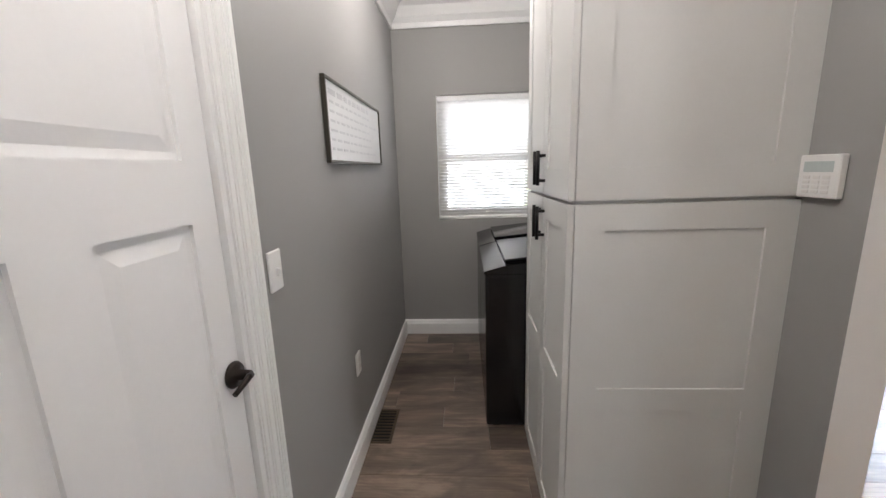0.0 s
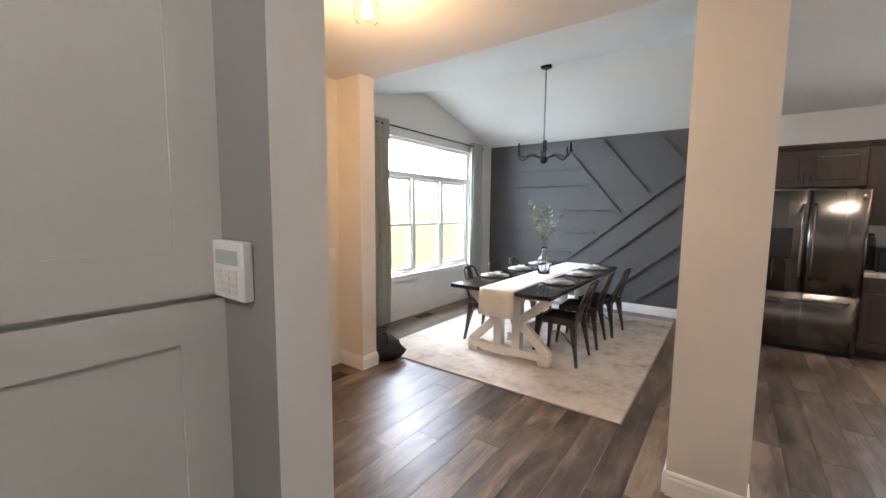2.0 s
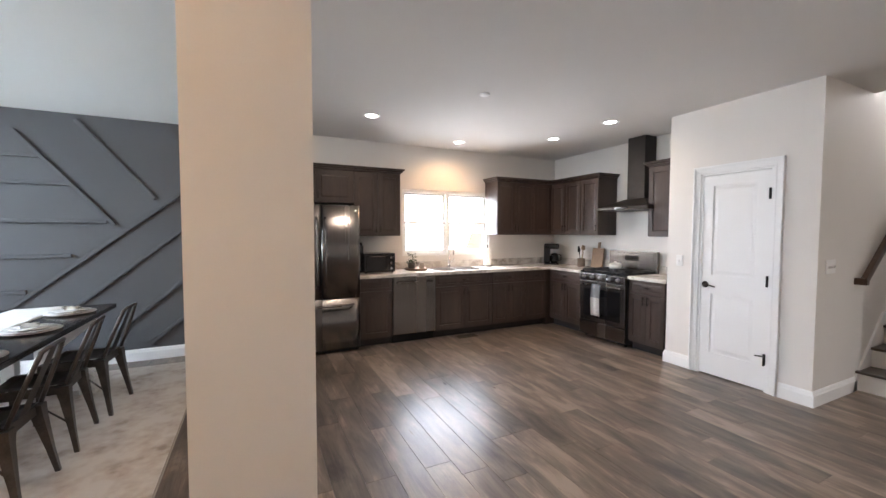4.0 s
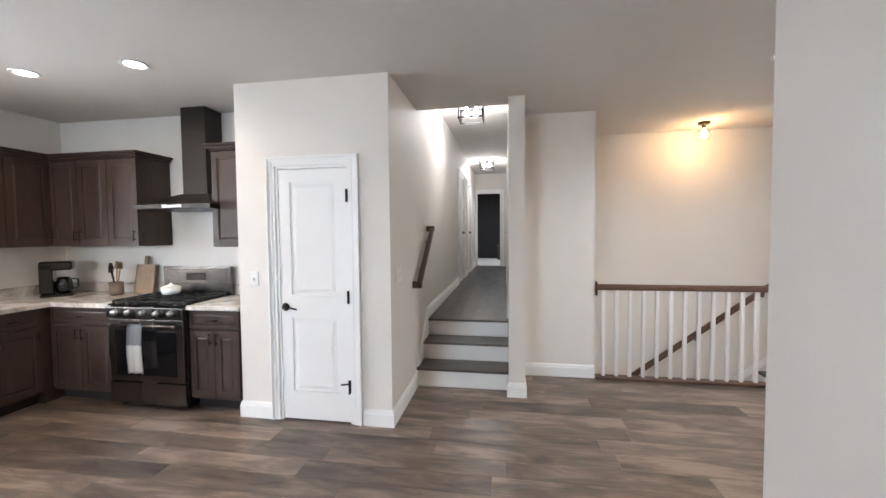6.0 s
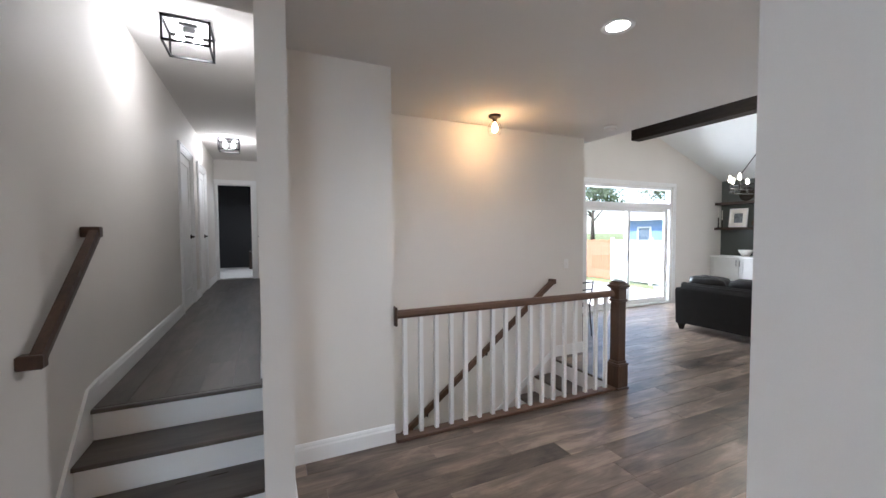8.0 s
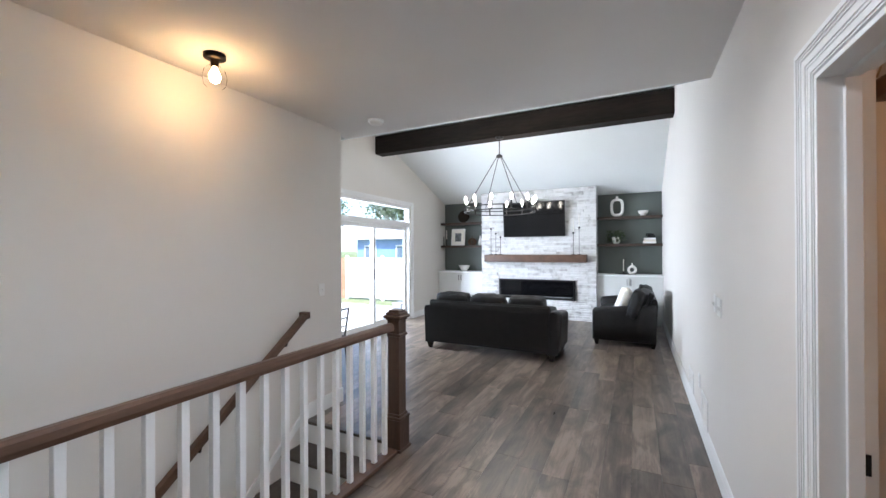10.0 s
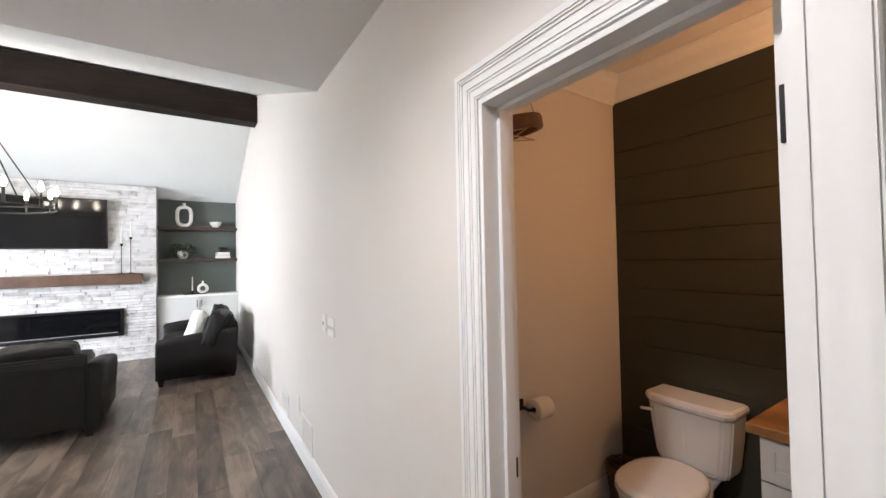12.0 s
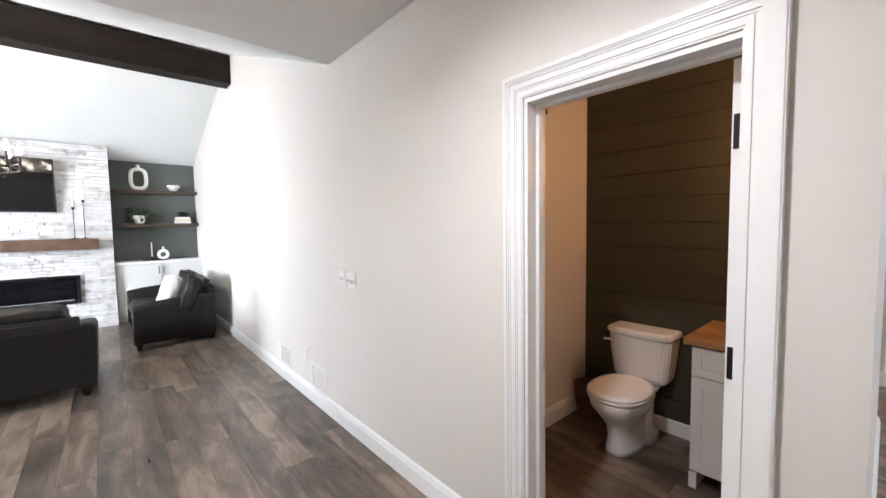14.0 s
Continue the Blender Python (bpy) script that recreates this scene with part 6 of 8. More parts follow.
for b in ((-0.84, 0.84, 0.815, 0.85), (-0.84, 0.84, 0.42, 0.46), (-0.84, -0.80, 0.46, 0.815), (0.80, 0.84, 0.46, 0.815)):
    box(bm, b[0], b[1], -0.03, 0.02, b[2], b[3], bevel=0.003)
part("bezel", bm, BLACK, ef)
part("glass_front", B(-0.80, 0.80, -0.012, -0.006, 0.46, 0.815), GLOSS, ef)
part("ember_strip", B(-0.76, 0.76, -0.0155, -0.0125, 0.475, 0.483), material("crystal_embers", (0.45, 0.45, 0.47), 0.3, scale=60, vary=0.5), ef)

# candle holders on the mantel
WAX = material("ivory_wax", (0.78, 0.75, 0.68), 0.5, bump=0.02)
for y, z, wax in ((-4.60, 1.88, True), (-4.485, 1.985, True), (-6.415, 2.01, False), (-6.30, 1.90, False), (-6.19, 1.82, False)):
    c = thing("candle_holder", "tall thin black candle holder" + (" with an ivory taper" if wax else ""), "candle holder", (-6.87, y, 1.4055), group="candle holders on the mantel")
    hh = z - 1.405
    part("stand", lathe(bmesh.new(), [(0, 0), (0.045, 0), (0.045, 0.006), (0.008, 0.012), (0.005, 0.02), (0.005, hh - 0.04), (0.018, hh - 0.03), (0.02, hh), (0.012, hh), (0, hh - 0.01)], 16), BLACK, c)
    if wax:
        part("candle", lathe(bmesh.new(), [(0, hh - 0.008), (0.0105, hh - 0.008), (0.008, hh + 0.25), (0.002, hh + 0.262), (0, hh + 0.262)], 12), WAX, c)

# shelf things
CER = material("matte_white_ceramic", (0.74, 0.72, 0.69), 0.6, scale=20, vary=0.04, bump=0.1)
v1 = thing("ring_vase", "tall white ceramic vase with an open centre", "vase", (-7.35, -3.78, 2.2005), 90)
pts = []
for k in range(33):
    a = 2 * math.pi * k / 32
    ca, sa = math.cos(a), math.sin(a)
    pts.append((0.105 * math.copysign(abs(ca) ** 0.6, ca), 0, 0.195 + 0.16 * math.copysign(abs(sa) ** 0.7, sa)))
bm = tube(bmesh.new(), pts, 0.03, 10, cap=False)
lathe(bm, [(0.03, 0.36), (0.024, 0.40), (0.028, 0.43), (0.02, 0.43), (0.018, 0.37)], 14)
box(bm, -0.06, 0.06, -0.03, 0.03, 0.0, 0.02, bevel=0.006)
part("body", bm, CER, v1)
b1 = thing("footed_bowl", "small white footed ceramic bowl", "bowl", (-7.35, -3.29, 2.2005))
part("bowl", lathe(bmesh.new(), [(0, 0), (0.055, 0), (0.05, 0.03), (0.085, 0.05), (0.10, 0.105), (0.093, 0.105), (0.075, 0.055), (0, 0.04)], 26), CER, b1)
p1 = thing("potted_plant", "trailing green plant in a white pot", "potted plant", (-7.35, -3.80, 1.6305))
part("pot", lathe(bmesh.new(), [(0, 0), (0.05, 0), (0.08, 0.05), (0.085, 0.14), (0.078, 0.14), (0.07, 0.10), (0, 0.10)], 22), CER, p1)
part("foliage", leaf_clump(21, 190, 0.19, 0.05, 0.27, 0.032), HOUSE_LEAF, p1)
for k, (w, z, c) in enumerate(((0.24, 0.0, (0.68, 0.66, 0.62)), (0.22, 0.042, (0.60, 0.55, 0.46)), (0.20, 0.078, (0.70, 0.69, 0.67)))):
    bk = thing("book", "pale hardback book stacked flat on the shelf", "book", (-7.36, -3.18, 1.6305 + z), 90 + 4 * k, group="books on the shelf")
    hk = 0.04 if k == 0 else 0.034
    bm = B(-w / 2, w / 2, -0.085, 0.085, 0.0, 0.004)
    box(bm, -w / 2, w / 2, -0.085, 0.085, hk - 0.004, hk)
    box(bm, -w / 2, w / 2, -0.087, -0.083, 0.0, hk)
    part("cover", bm, material("book_cloth_%s" % "abc"[k], c, 0.8), bk)
    part("pages", B(-w / 2 + 0.004, w / 2 - 0.004, -0.083, 0.08, 0.0042, hk - 0.0042), WAX, bk)
kn = thing("knot_ornament", "black looped knot ornament on the books", "ornament", (-7.36, -3.16, 1.7435))
part("knot", tube(bmesh.new(), [((0.03 + 0.012 * math.cos(3 * a)) * math.cos(2 * a), (0.06 + 0.02 * math.cos(3 * a)) * math.sin(2 * a), 0.05 + 0.035 * math.sin(3 * a)) for a in (2 * math.pi * k / 40 for k in range(41))], 0.012, 8, cap=False), BLACK, kn)
tr_ = thing("black_tray", "black oval tray on the built-in counter", "tray", (-7.28, -3.62, 0.9925))
part("tray", place(lathe(bmesh.new(), [(0, 0), (0.09, 0), (0.10, 0.012), (0.094, 0.012), (0.085, 0.005), (0, 0.005)], 28), Matrix.Diagonal((1, 1.9, 1, 1))), BLACK, tr_)
c1 = thing("candlestick", "short black candlestick with an ivory taper", "candlestick", (-7.28, -3.66, 0.998))
part("stand", lathe(bmesh.new(), [(0, 0), (0.04, 0), (0.03, 0.012), (0.01, 0.02), (0.012, 0.06), (0, 0.06)], 14), BLACK, c1)
part("candle", lathe(bmesh.new(), [(0, 0.06), (0.0105, 0.06), (0.008, 0.30), (0, 0.31)], 12), WAX, c1)
v2 = thing("ring_vase", "small round white vase with an open centre", "vase", (-7.28, -3.50, 0.9985), 90)
bm = tube(bmesh.new(), [(0.065 * math.cos(a), 0, 0.09 + 0.068 * math.sin(a)) for a in (2 * math.pi * k / 24 for k in range(25))], 0.026, 10, cap=False)
lathe(bm, [(0.018, 0.16), (0.014, 0.20), (0.017, 0.225), (0.012, 0.225), (0.01, 0.17)], 12)
part("body", bm, CER, v2)
b2 = thing("fluted_bowl", "wide white bowl on the built-in counter", "bowl", (-7.30, -7.27, 0.9925))
part("bowl", lathe(bmesh.new(), [(0, 0), (0.06, 0), (0.10, 0.06), (0.145, 0.14), (0.138, 0.14), (0.09, 0.06), (0, 0.02)], 30), CER, b2)
pf = thing("picture_frame", "white framed print leaning on the shelf", "picture frame", (-7.33, -7.46, 1.6305), 90)
tilt = Matrix.Translation((0, 0, 0.0)) @ Matrix.Rotation(radians(-7), 4, "X")
bm = bmesh.new()
for b in ((-0.185, 0.185, 0.0, 0.025), (-0.185, 0.185, 0.395, 0.42), (-0.185, -0.16, 0.025, 0.395), (0.16, 0.185, 0.025, 0.395)):
    box(bm, b[0], b[1], -0.012, 0.012, b[2], b[3], bevel=0.002)
part("frame", place(bm, tilt), CER, pf)
part("mat_board", place(B(-0.16, 0.16, 0.0, 0.004, 0.025, 0.395), tilt), WAX, pf)
part("print", place(B(-0.085, 0.085, -0.003, -0.0005, 0.10, 0.31), tilt), material("grey_print", (0.16, 0.17, 0.18), 0.6, scale=12, vary=0.6, bump=0), pf, "grey abstract print")
pk = thing("wicker_pumpkin", "brown woven basket ornament on the shelf", "ornament", (-7.36, -7.08, 1.6305))
bm = bmesh.new()
for k in range(14):
    a = 2 * math.pi * k / 14
    tube(bm, [(0.10 * math.cos(a) * math.sin(t) + 0.001, 0.10 * math.sin(a) * math.sin(t), 0.085 - 0.085 * math.cos(t)) for t in (math.pi * j / 10 for j in range(11))], 0.012, 6)
tube(bm, [(0, 0, 0.16), (0.01, 0, 0.20), (0.03, 0.01, 0.22)], 0.01, 6)
part("weave", bm, material("brown_wicker", (0.10, 0.055, 0.03), 0.7, vary=0.4, bump=0.3), pk)
v3 = thing("bottle_vase", "slim white bottle vase on the shelf", "vase", (-7.34, -6.86, 1.6305))
part("body", lathe(bmesh.new(), [(0, 0), (0.04, 0), (0.05, 0.06), (0.035, 0.14), (0.016, 0.19), (0.018, 0.23), (0, 0.23)], 20), CER, v3)
for yy, hh in ((-7.80, 0.22), (-7.72, 0.16)):
    c = thing("candlestick", "short black candlestick with an ivory taper", "candlestick", (-7.22, yy, 1.6305))
    part("stand", lathe(bmesh.new(), [(0, 0), (0.035, 0), (0.01, 0.015), (0.01, hh), (0, hh)], 14), BLACK, c)
    part("candle", lathe(bmesh.new(), [(0, hh), (0.0105, hh), (0.008, hh + 0.22), (0, hh + 0.23)], 12), WAX, c)
ds = thing("wooden_disc", "dark round wooden plate leaning on the wall", "plate", (-7.42, -7.33, 2.2005), 90)
part("disc", place(lathe(bmesh.new(), [(0, 0), (0.11, 0), (0.155, 0.014), (0.15, 0.018), (0.10, 0.008), (0, 0.008)], 32), Matrix.Translation((0, 0.0, 0.158)) @ Matrix.Rotation(radians(82), 4, "X")), BEAMW, ds)

# sofas


def puff(w, d, h, seed, amount=0.10):
    """A soft cushion: a rounded box with a swollen, slightly creased skin, its base at z = 0."""
    bm = bmesh.new()
    bmesh.ops.create_cube(bm, size=1.0)
    bmesh.ops.subdivide_edges(bm, edges=bm.edges[:], cuts=7, use_grid_fill=True)
    for v in bm.verts:
        c = v.co * 2
        q = Vector((c.x * math.sqrt(max(0, 1 - c.y * c.y / 2 - c.z * c.z / 2 + c.y * c.y * c.z * c.z / 3)), c.y * math.sqrt(max(0, 1 - c.x * c.x / 2 - c.z * c.z / 2 + c.x * c.x * c.z * c.z / 3)), c.z * math.sqrt(max(0, 1 - c.y * c.y / 2 - c.x * c.x / 2 + c.y * c.y * c.x * c.x / 3))))
        p = c.lerp(q, 0.42)
        n = noise.noise(Vector((c.x * 2.2, c.y * 2.2, c.z * 2.2 + seed))) * amount
        p *= 1 + n * 0.5
        v.co = Vector((p.x * w / 2, p.y * d / 2, (p.z + 0.9) * h / 2 / 0.95))
    for f in bm.faces:
        f.smooth = True
    return bm


def sofa(name, at, turn, w, seats, label, category):
    s = thing(name, label, category, at, turn)
    hw = w / 2
    dark = LEATHER
    part("base", B(-hw + 0.12, hw - 0.12, -0.40, 0.40, 0.10, 0.30, bevel=0.02, seg=2), dark, s)
    bk = bmesh.new()
    n = 10
    prof = [(0.33, 0.10), (0.44, 0.10), (0.455, 0.40), (0.47, 0.66), (0.46, 0.73), (0.43, 0.755), (0.38, 0.74), (0.30, 0.45), (0.28, 0.30)]
    a = [bk.verts.new((-hw + 0.10, y, z)) for y, z in prof]
    b = [bk.verts.new((hw - 0.10, y, z)) for y, z in prof]
    bk.faces.new(a)
    bk.faces.new(b[::-1])
    for i in range(len(prof)):
        bk.faces.new((a[i], a[(i + 1) % len(prof)], b[(i + 1) % len(prof)], b[i]))
    bmesh.ops.recalc_face_normals(bk, faces=bk.faces)
    bmesh.ops.bevel(bk, geom=[e for e in bk.edges if len(e.link_faces) == 2], offset=0.012, segments=2, affect="EDGES")
    part("backrest", bk, dark, s)
    for sx in (-1, 1):
        arm = bmesh.new()
        sec = [(hw - 0.15, 0.09), (hw - 0.012, 0.09), (hw - 0.004, 0.35), (hw + 0.004, 0.55), (hw + 0.002, 0.605), (hw - 0.015, 0.632), (hw - 0.06, 0.642), (hw - 0.13, 0.635), (hw - 0.155, 0.59), (hw - 0.15, 0.35)]
        rows = []
        for y, dz, sc in ((0.44, 0.02, 1.0), (0.1, 0.0, 1.0), (-0.25, -0.03, 1.0), (-0.43, -0.055, 0.99), (-0.455, -0.08, 0.96)):
            rows.append([arm.verts.new((sx * x, y, z + (dz * (z - 0.1) / 0.5))) for x, z in sec])
        for r0, r1 in zip(rows, rows[1:]):
            for i in range(len(sec)):
                arm.faces.new((r0[i], r0[(i + 1) % len(sec)], r1[(i + 1) % len(sec)], r1[i])).smooth = True
        arm.faces.new(rows[0])
        arm.faces.new(rows[-1][::-1])
        bmesh.ops.recalc_face_normals(arm, faces=arm.faces)
        part("armrest", arm, dark, s)
        for sy in (-0.40, 0.40):
            lg = bmesh.new()
            lo = [lg.verts.new((sx * (hw - 0.085) + u * 0.022, sy + v * 0.022, 0)) for u, v in ((-1, -1), (1, -1), (1, 1), (-1, 1))]
            hi = [lg.verts.new((sx * (hw - 0.085) + u * 0.045, sy + v * 0.04, 0.102)) for u, v in ((-1, -1), (1, -1), (1, 1), (-1, 1))]
            lg.faces.new(lo[::-1])
            lg.faces.new(hi)
            for k in range(4):
                lg.faces.new((lo[k], lo[(k + 1) % 4], hi[(k + 1) % 4], hi[k]))
            part("leg", lg, BEAMW, s)
    cw = (w - 0.30) / seats
    for k in range(seats):
        x = -hw + 0.15 + cw * (k + 0.5)
        part("seat_cushion", place(puff(cw - 0.01, 0.66, 0.19, k), pose(x, -0.12, 0.285)), dark, s)
        part("back_cushion", place(puff(cw - 0.015, 0.23, 0.44, k + 7, 0.2), pose(x, 0.245, 0.435, -12)), dark, s)
    return s


sofa("sofa", (-4.13, -5.385, 0), -90, 2.03, 3, "black leather three-seat sofa facing the fireplace", "sofa")
sofa("loveseat", (-5.85, -3.60, 0), 0, 1.77, 2, "black leather loveseat against the white wall", "loveseat")
pw = thing("throw_pillow", "white square throw pillow on the loveseat", "pillow", (-5.42, -3.70, 0.47), 0)
part("cover", place(puff(0.44, 0.15, 0.44, 31, 0.15), pose(0, 0, 0, -20, 0, 8)), LINEN, pw)
pw2 = thing("leather_pillow", "black leather cushion leaning on the loveseat arm", "pillow", (-5.16, -3.46, 0.46), 0)
part("cover", place(puff(0.52, 0.20, 0.46, 37, 0.2), pose(0, 0, 0, -18, 0, -14)), LEATHER, pw2)
ot = thing("ottoman", "black leather ottoman in front of the sofa", "ottoman", (-5.55, -5.0, 0), 0)
part("cushion", place(puff(0.7, 0.55, 0.2, 51), pose(0, 0, 0.26)), LEATHER, ot)
part("base", B(-0.33, 0.33, -0.26, 0.26, 0.08, 0.29, bevel=0.015, seg=2), LEATHER, ot)
for sx in (-0.28, 0.28):
    for sy in (-0.21, 0.21):
        part("leg", B(sx - 0.025, sx + 0.025, sy - 0.025, sy + 0.025, 0, 0.081, bevel=0.004), BEAMW, ot)

# black metal chair by the stair wall corner
bcx = thing("metal_stool", "black metal chair near the sliding door", "chair", (-1.90, -6.80, 0), 8)
bm = bmesh.new()
for sx in (-0.19, 0.19):
    part("back_leg", tube(bmesh.new(), [(sx, 0.22, 0), (sx, 0.18, 0.45), (sx, 0.24, 0.82)], 0.011), BLACK, bcx)
    part("front_leg", tube(bmesh.new(), [(sx, -0.22, 0), (sx, -0.18, 0.45)], 0.011), BLACK, bcx)
part("seat", B(-0.20, 0.20, -0.20, 0.20, 0.45, 0.475, bevel=0.01, seg=2), BLACK, bcx)
for z in (0.60, 0.70, 0.81):
    part("back_rail", tube(bmesh.new(), [(-0.19, 0.195 + (z - 0.45) * 0.12, z), (0.19, 0.195 + (z - 0.45) * 0.12, z)], 0.010), BLACK, bcx)

# ring chandelier
BULB = glow("lit_bulb", (1.0, 0.86, 0.66), 22)
IRONG = material("dark_iron", (0.045, 0.043, 0.042), 0.45, metal=0.8, scale=15, vary=0.2, bump=0.05)
lc = thing("ring_chandelier", "dark iron ring chandelier with lit candle bulbs", "chandelier", (-4.47, -5.42, 0))
part("canopy", lathe(bmesh.new(), [(0, 3.359), (0.065, 3.359), (0.06, 3.335), (0.012, 3.32), (0, 3.32)], 22), IRONG, lc)
part("stem", tube(bmesh.new(), [(0, 0, 3.33), (0, 0, 3.06)], 0.008), IRONG, lc)
part("hub", lathe(bmesh.new(), [(0, 3.02), (0.05, 3.025), (0.055, 3.05), (0.03, 3.075), (0, 3.08)], 18), IRONG, lc)
rim = bmesh.new()
R = 0.57
for z in (2.13, 2.20):
    tube(rim, [(R * math.cos(a), R * math.sin(a), z) for a in (2 * math.pi * k / 48 for k in range(49))], 0.009, 6, cap=False)
part("ring", rim, IRONG, lc)
for k in range(4):
    a = math.pi / 4 + math.pi / 2 * k
    part("rod", tube(bmesh.new(), [(0.04 * math.cos(a), 0.04 * math.sin(a), 3.04), (R * math.cos(a), R * math.sin(a), 2.20)], 0.006), IRONG, lc)
for k in range(12):
    a = 2 * math.pi * k / 12 + 0.1
    x, y = R * math.cos(a), R * math.sin(a)
    cs = part("candle_sleeve", lathe(bmesh.new(), [(0, 2.12), (0.022, 2.125), (0.012, 2.14), (0.012, 2.275), (0, 2.277)], 12, (x, y, 0)), IRONG, lc)
    part("bulb", lathe(bmesh.new(), [(0, 2.277), (0.012, 2.28), (0.021, 2.31), (0.016, 2.345), (0.004, 2.375), (0, 2.376)], 10, (x, y, 0)), BULB, cs)

# ---- lamps on the ceilings, plates, registers ----
LAMPD = glow("lit_recessed_lens", (1.0, 0.93, 0.82), 9)
for x, y in ((5.87, -0.80), (6.56, -2.25), (5.82, -3.31), (4.90, -3.33), (0.40, -4.0)):
    r_ = thing("recessed_light", "lit round recessed ceiling light", "ceiling light", (x, y, H), group="recessed lights")
    part("trim_ring", lathe(bmesh.new(), [(0.062, -0.001), (0.088, -0.001), (0.092, -0.006), (0.086, -0.010), (0.064, -0.005)], 28), WHITE, r_)
    part("lens", lathe(bmesh.new(), [(0, -0.003), (0.064, -0.003), (0.064, -0.001), (0, -0.001)], 24), LAMPD, r_)
r_ = thing("ceiling_speaker", "flat white round ceiling cover", "ceiling cover", (4.765, -1.555, H))
part("disc", lathe(bmesh.new(), [(0, -0.012), (0.04, -0.012), (0.048, -0.004), (0.048, -0.0005), (0, -0.0005)], 26), WHITE, r_)
GLOBE = glass("thin_clear_globe", (1, 1, 1), 0.0, 1.03)
FIL = glow("warm_filament_bulb", (1.0, 0.55, 0.2), 30)
for x, y in ((0.128, -5.73), (2.153, 2.01)):
    f = thing("bulb_light", "bare warm bulb on a bronze ceiling mount", "ceiling light", (x, y, H))
    part("mount", lathe(bmesh.new(), [(0, -0.0005), (0.062, -0.0005), (0.062, -0.022), (0.045, -0.03), (0.022, -0.034), (0.022, -0.07), (0, -0.072)], 24), BRONZE, f)
    part("bulb", lathe(bmesh.new(), [(0.012, -0.072), (0.018, -0.09), (0.032, -0.12), (0.034, -0.14), (0.024, -0.165), (0, -0.176)], 18), FIL, f)
    part("globe", lathe(bmesh.new(), [(0.03, -0.068), (0.06, -0.10), (0.068, -0.14), (0.06, -0.185), (0.04, -0.205)], 22), GLOBE, f)
LANT = glow("lantern_bulb", (1.0, 0.97, 0.92), 25)
for y in (-5.95, -9.9):
    f = thing("lantern_light", "black square cage ceiling lantern with lit bulbs", "ceiling light", (2.75, y, HALLC), group="hall lanterns")
    bm = bmesh.new()
    for u in (-0.15, 0.15):
        for v in (-0.15, 0.15):
            box(bm, u - 0.008, u + 0.008, v - 0.008, v + 0.008, -0.19, -0.001)
        for z in (-0.19, -0.02):
            box(bm, u - 0.008, u + 0.008, -0.158, 0.158, z, z + 0.016)
            box(bm, -0.158, 0.158, u - 0.008, u + 0.008, z, z + 0.016)
    part("cage", bm, BLACK, f)
    part("mount_plate", B(-0.06, 0.06, -0.06, 0.06, -0.02, -0.0005, bevel=0.004), BLACK, f)
    for u in (-0.06, 0.06):
        part("bulb", lathe(bmesh.new(), [(0, -0.14), (0.028, -0.125), (0.034, -0.10), (0.018, -0.06), (0.014, -0.02), (0, -0.02)], 14, (u, 0, 0)), LANT, f)
DIFF = glow("laundry_diffuser", (1.0, 0.95, 0.88), 4)
# neither fixture is in view, and the one at y 2.1 is an addition
for fy in (0.85, 2.1):
    fl = thing("flush_light", "unseen round white flush ceiling light in the laundry", "ceiling light", (-0.08, fy, H), group="laundry ceiling lights")
    part("pan", lathe(bmesh.new(), [(0, -0.0005), (0.15, -0.0005), (0.15, -0.03), (0, -0.031)], 30), WHITE, fl)
    part("diffuser", lathe(bmesh.new(), [(0.14, -0.031), (0.135, -0.055), (0.10, -0.075), (0, -0.08)], 30), DIFF, fl)
sm = thing("smoke_detector", "round white ceiling smoke detector", "smoke detector", (-1.30, -5.57, H))
part("base", lathe(bmesh.new(), [(0, -0.0005), (0.07, -0.0005), (0.07, -0.018), (0.06, -0.022), (0, -0.022)], 26), WHITE, sm)
part("cover", lathe(bmesh.new(), [(0.058, -0.0225), (0.055, -0.035), (0.045, -0.042), (0, -0.044)], 26), CER, sm)

PLATE = material("white_plastic_plate", (0.78, 0.77, 0.75), 0.35, vary=0.01, bump=0)


def plate(name, m, w, h, toggles=0, outlets=0, label="white wall switch plate", category="switch"):
    p = thing(name, label, category)
    p.matrix_world = m
    part("plate", B(-w / 2, w / 2, -0.009, -0.0005, -h / 2, h / 2, bevel=0.003), PLATE, p)
    for k in range(toggles):
        x = (k - (toggles - 1) / 2) * 0.046
        part("toggle", place(B(-0.005, 0.005, -0.021, -0.008, -0.012, 0.012, bevel=0.002), pose(x, 0, 0, 15)), PLATE, p)
    for k in range(outlets):
        bm = B(-0.016, 0.016, -0.0115, -0.0085, 0.006 + (k - 1) * 0.040, 0.034 + (k - 1) * 0.040, bevel=0.003)
        part("socket", bm, CER, p)
    return p


plate("light_switch", pose(-1.38, -2.945, 1.14), 0.118, 0.118, 3, label="white three-gang switch plate on the wall")
plate("light_switch", pose(-1.52, -2.945, 1.15), 0.07, 0.118, 1)
plate("outlet", pose(-2.289, -2.945, 0.40), 0.07, 0.115, 0, 2, "white wall outlet near the baseboard", "outlet")
plate("light_switch", pose(-0.527, 1.085, 1.17, 0, 0, 90), 0.072, 0.118, 1, label="white switch plate on the grey wall")
plate("outlet", pose(-0.527, 1.80, 0.50, 0, 0, 90), 0.07, 0.115, 0, 2, "white wall outlet on the grey wall", "outlet")
plate("light_switch", pose(4.336, -3.785, 1.15, 0, 0, 180), 0.072, 0.118, 1)
plate("light_switch", pose(3.187, -4.0, 1.17, 0, 0, -90), 0.165, 0.118, 3, label="white switch plate beside the hall steps")
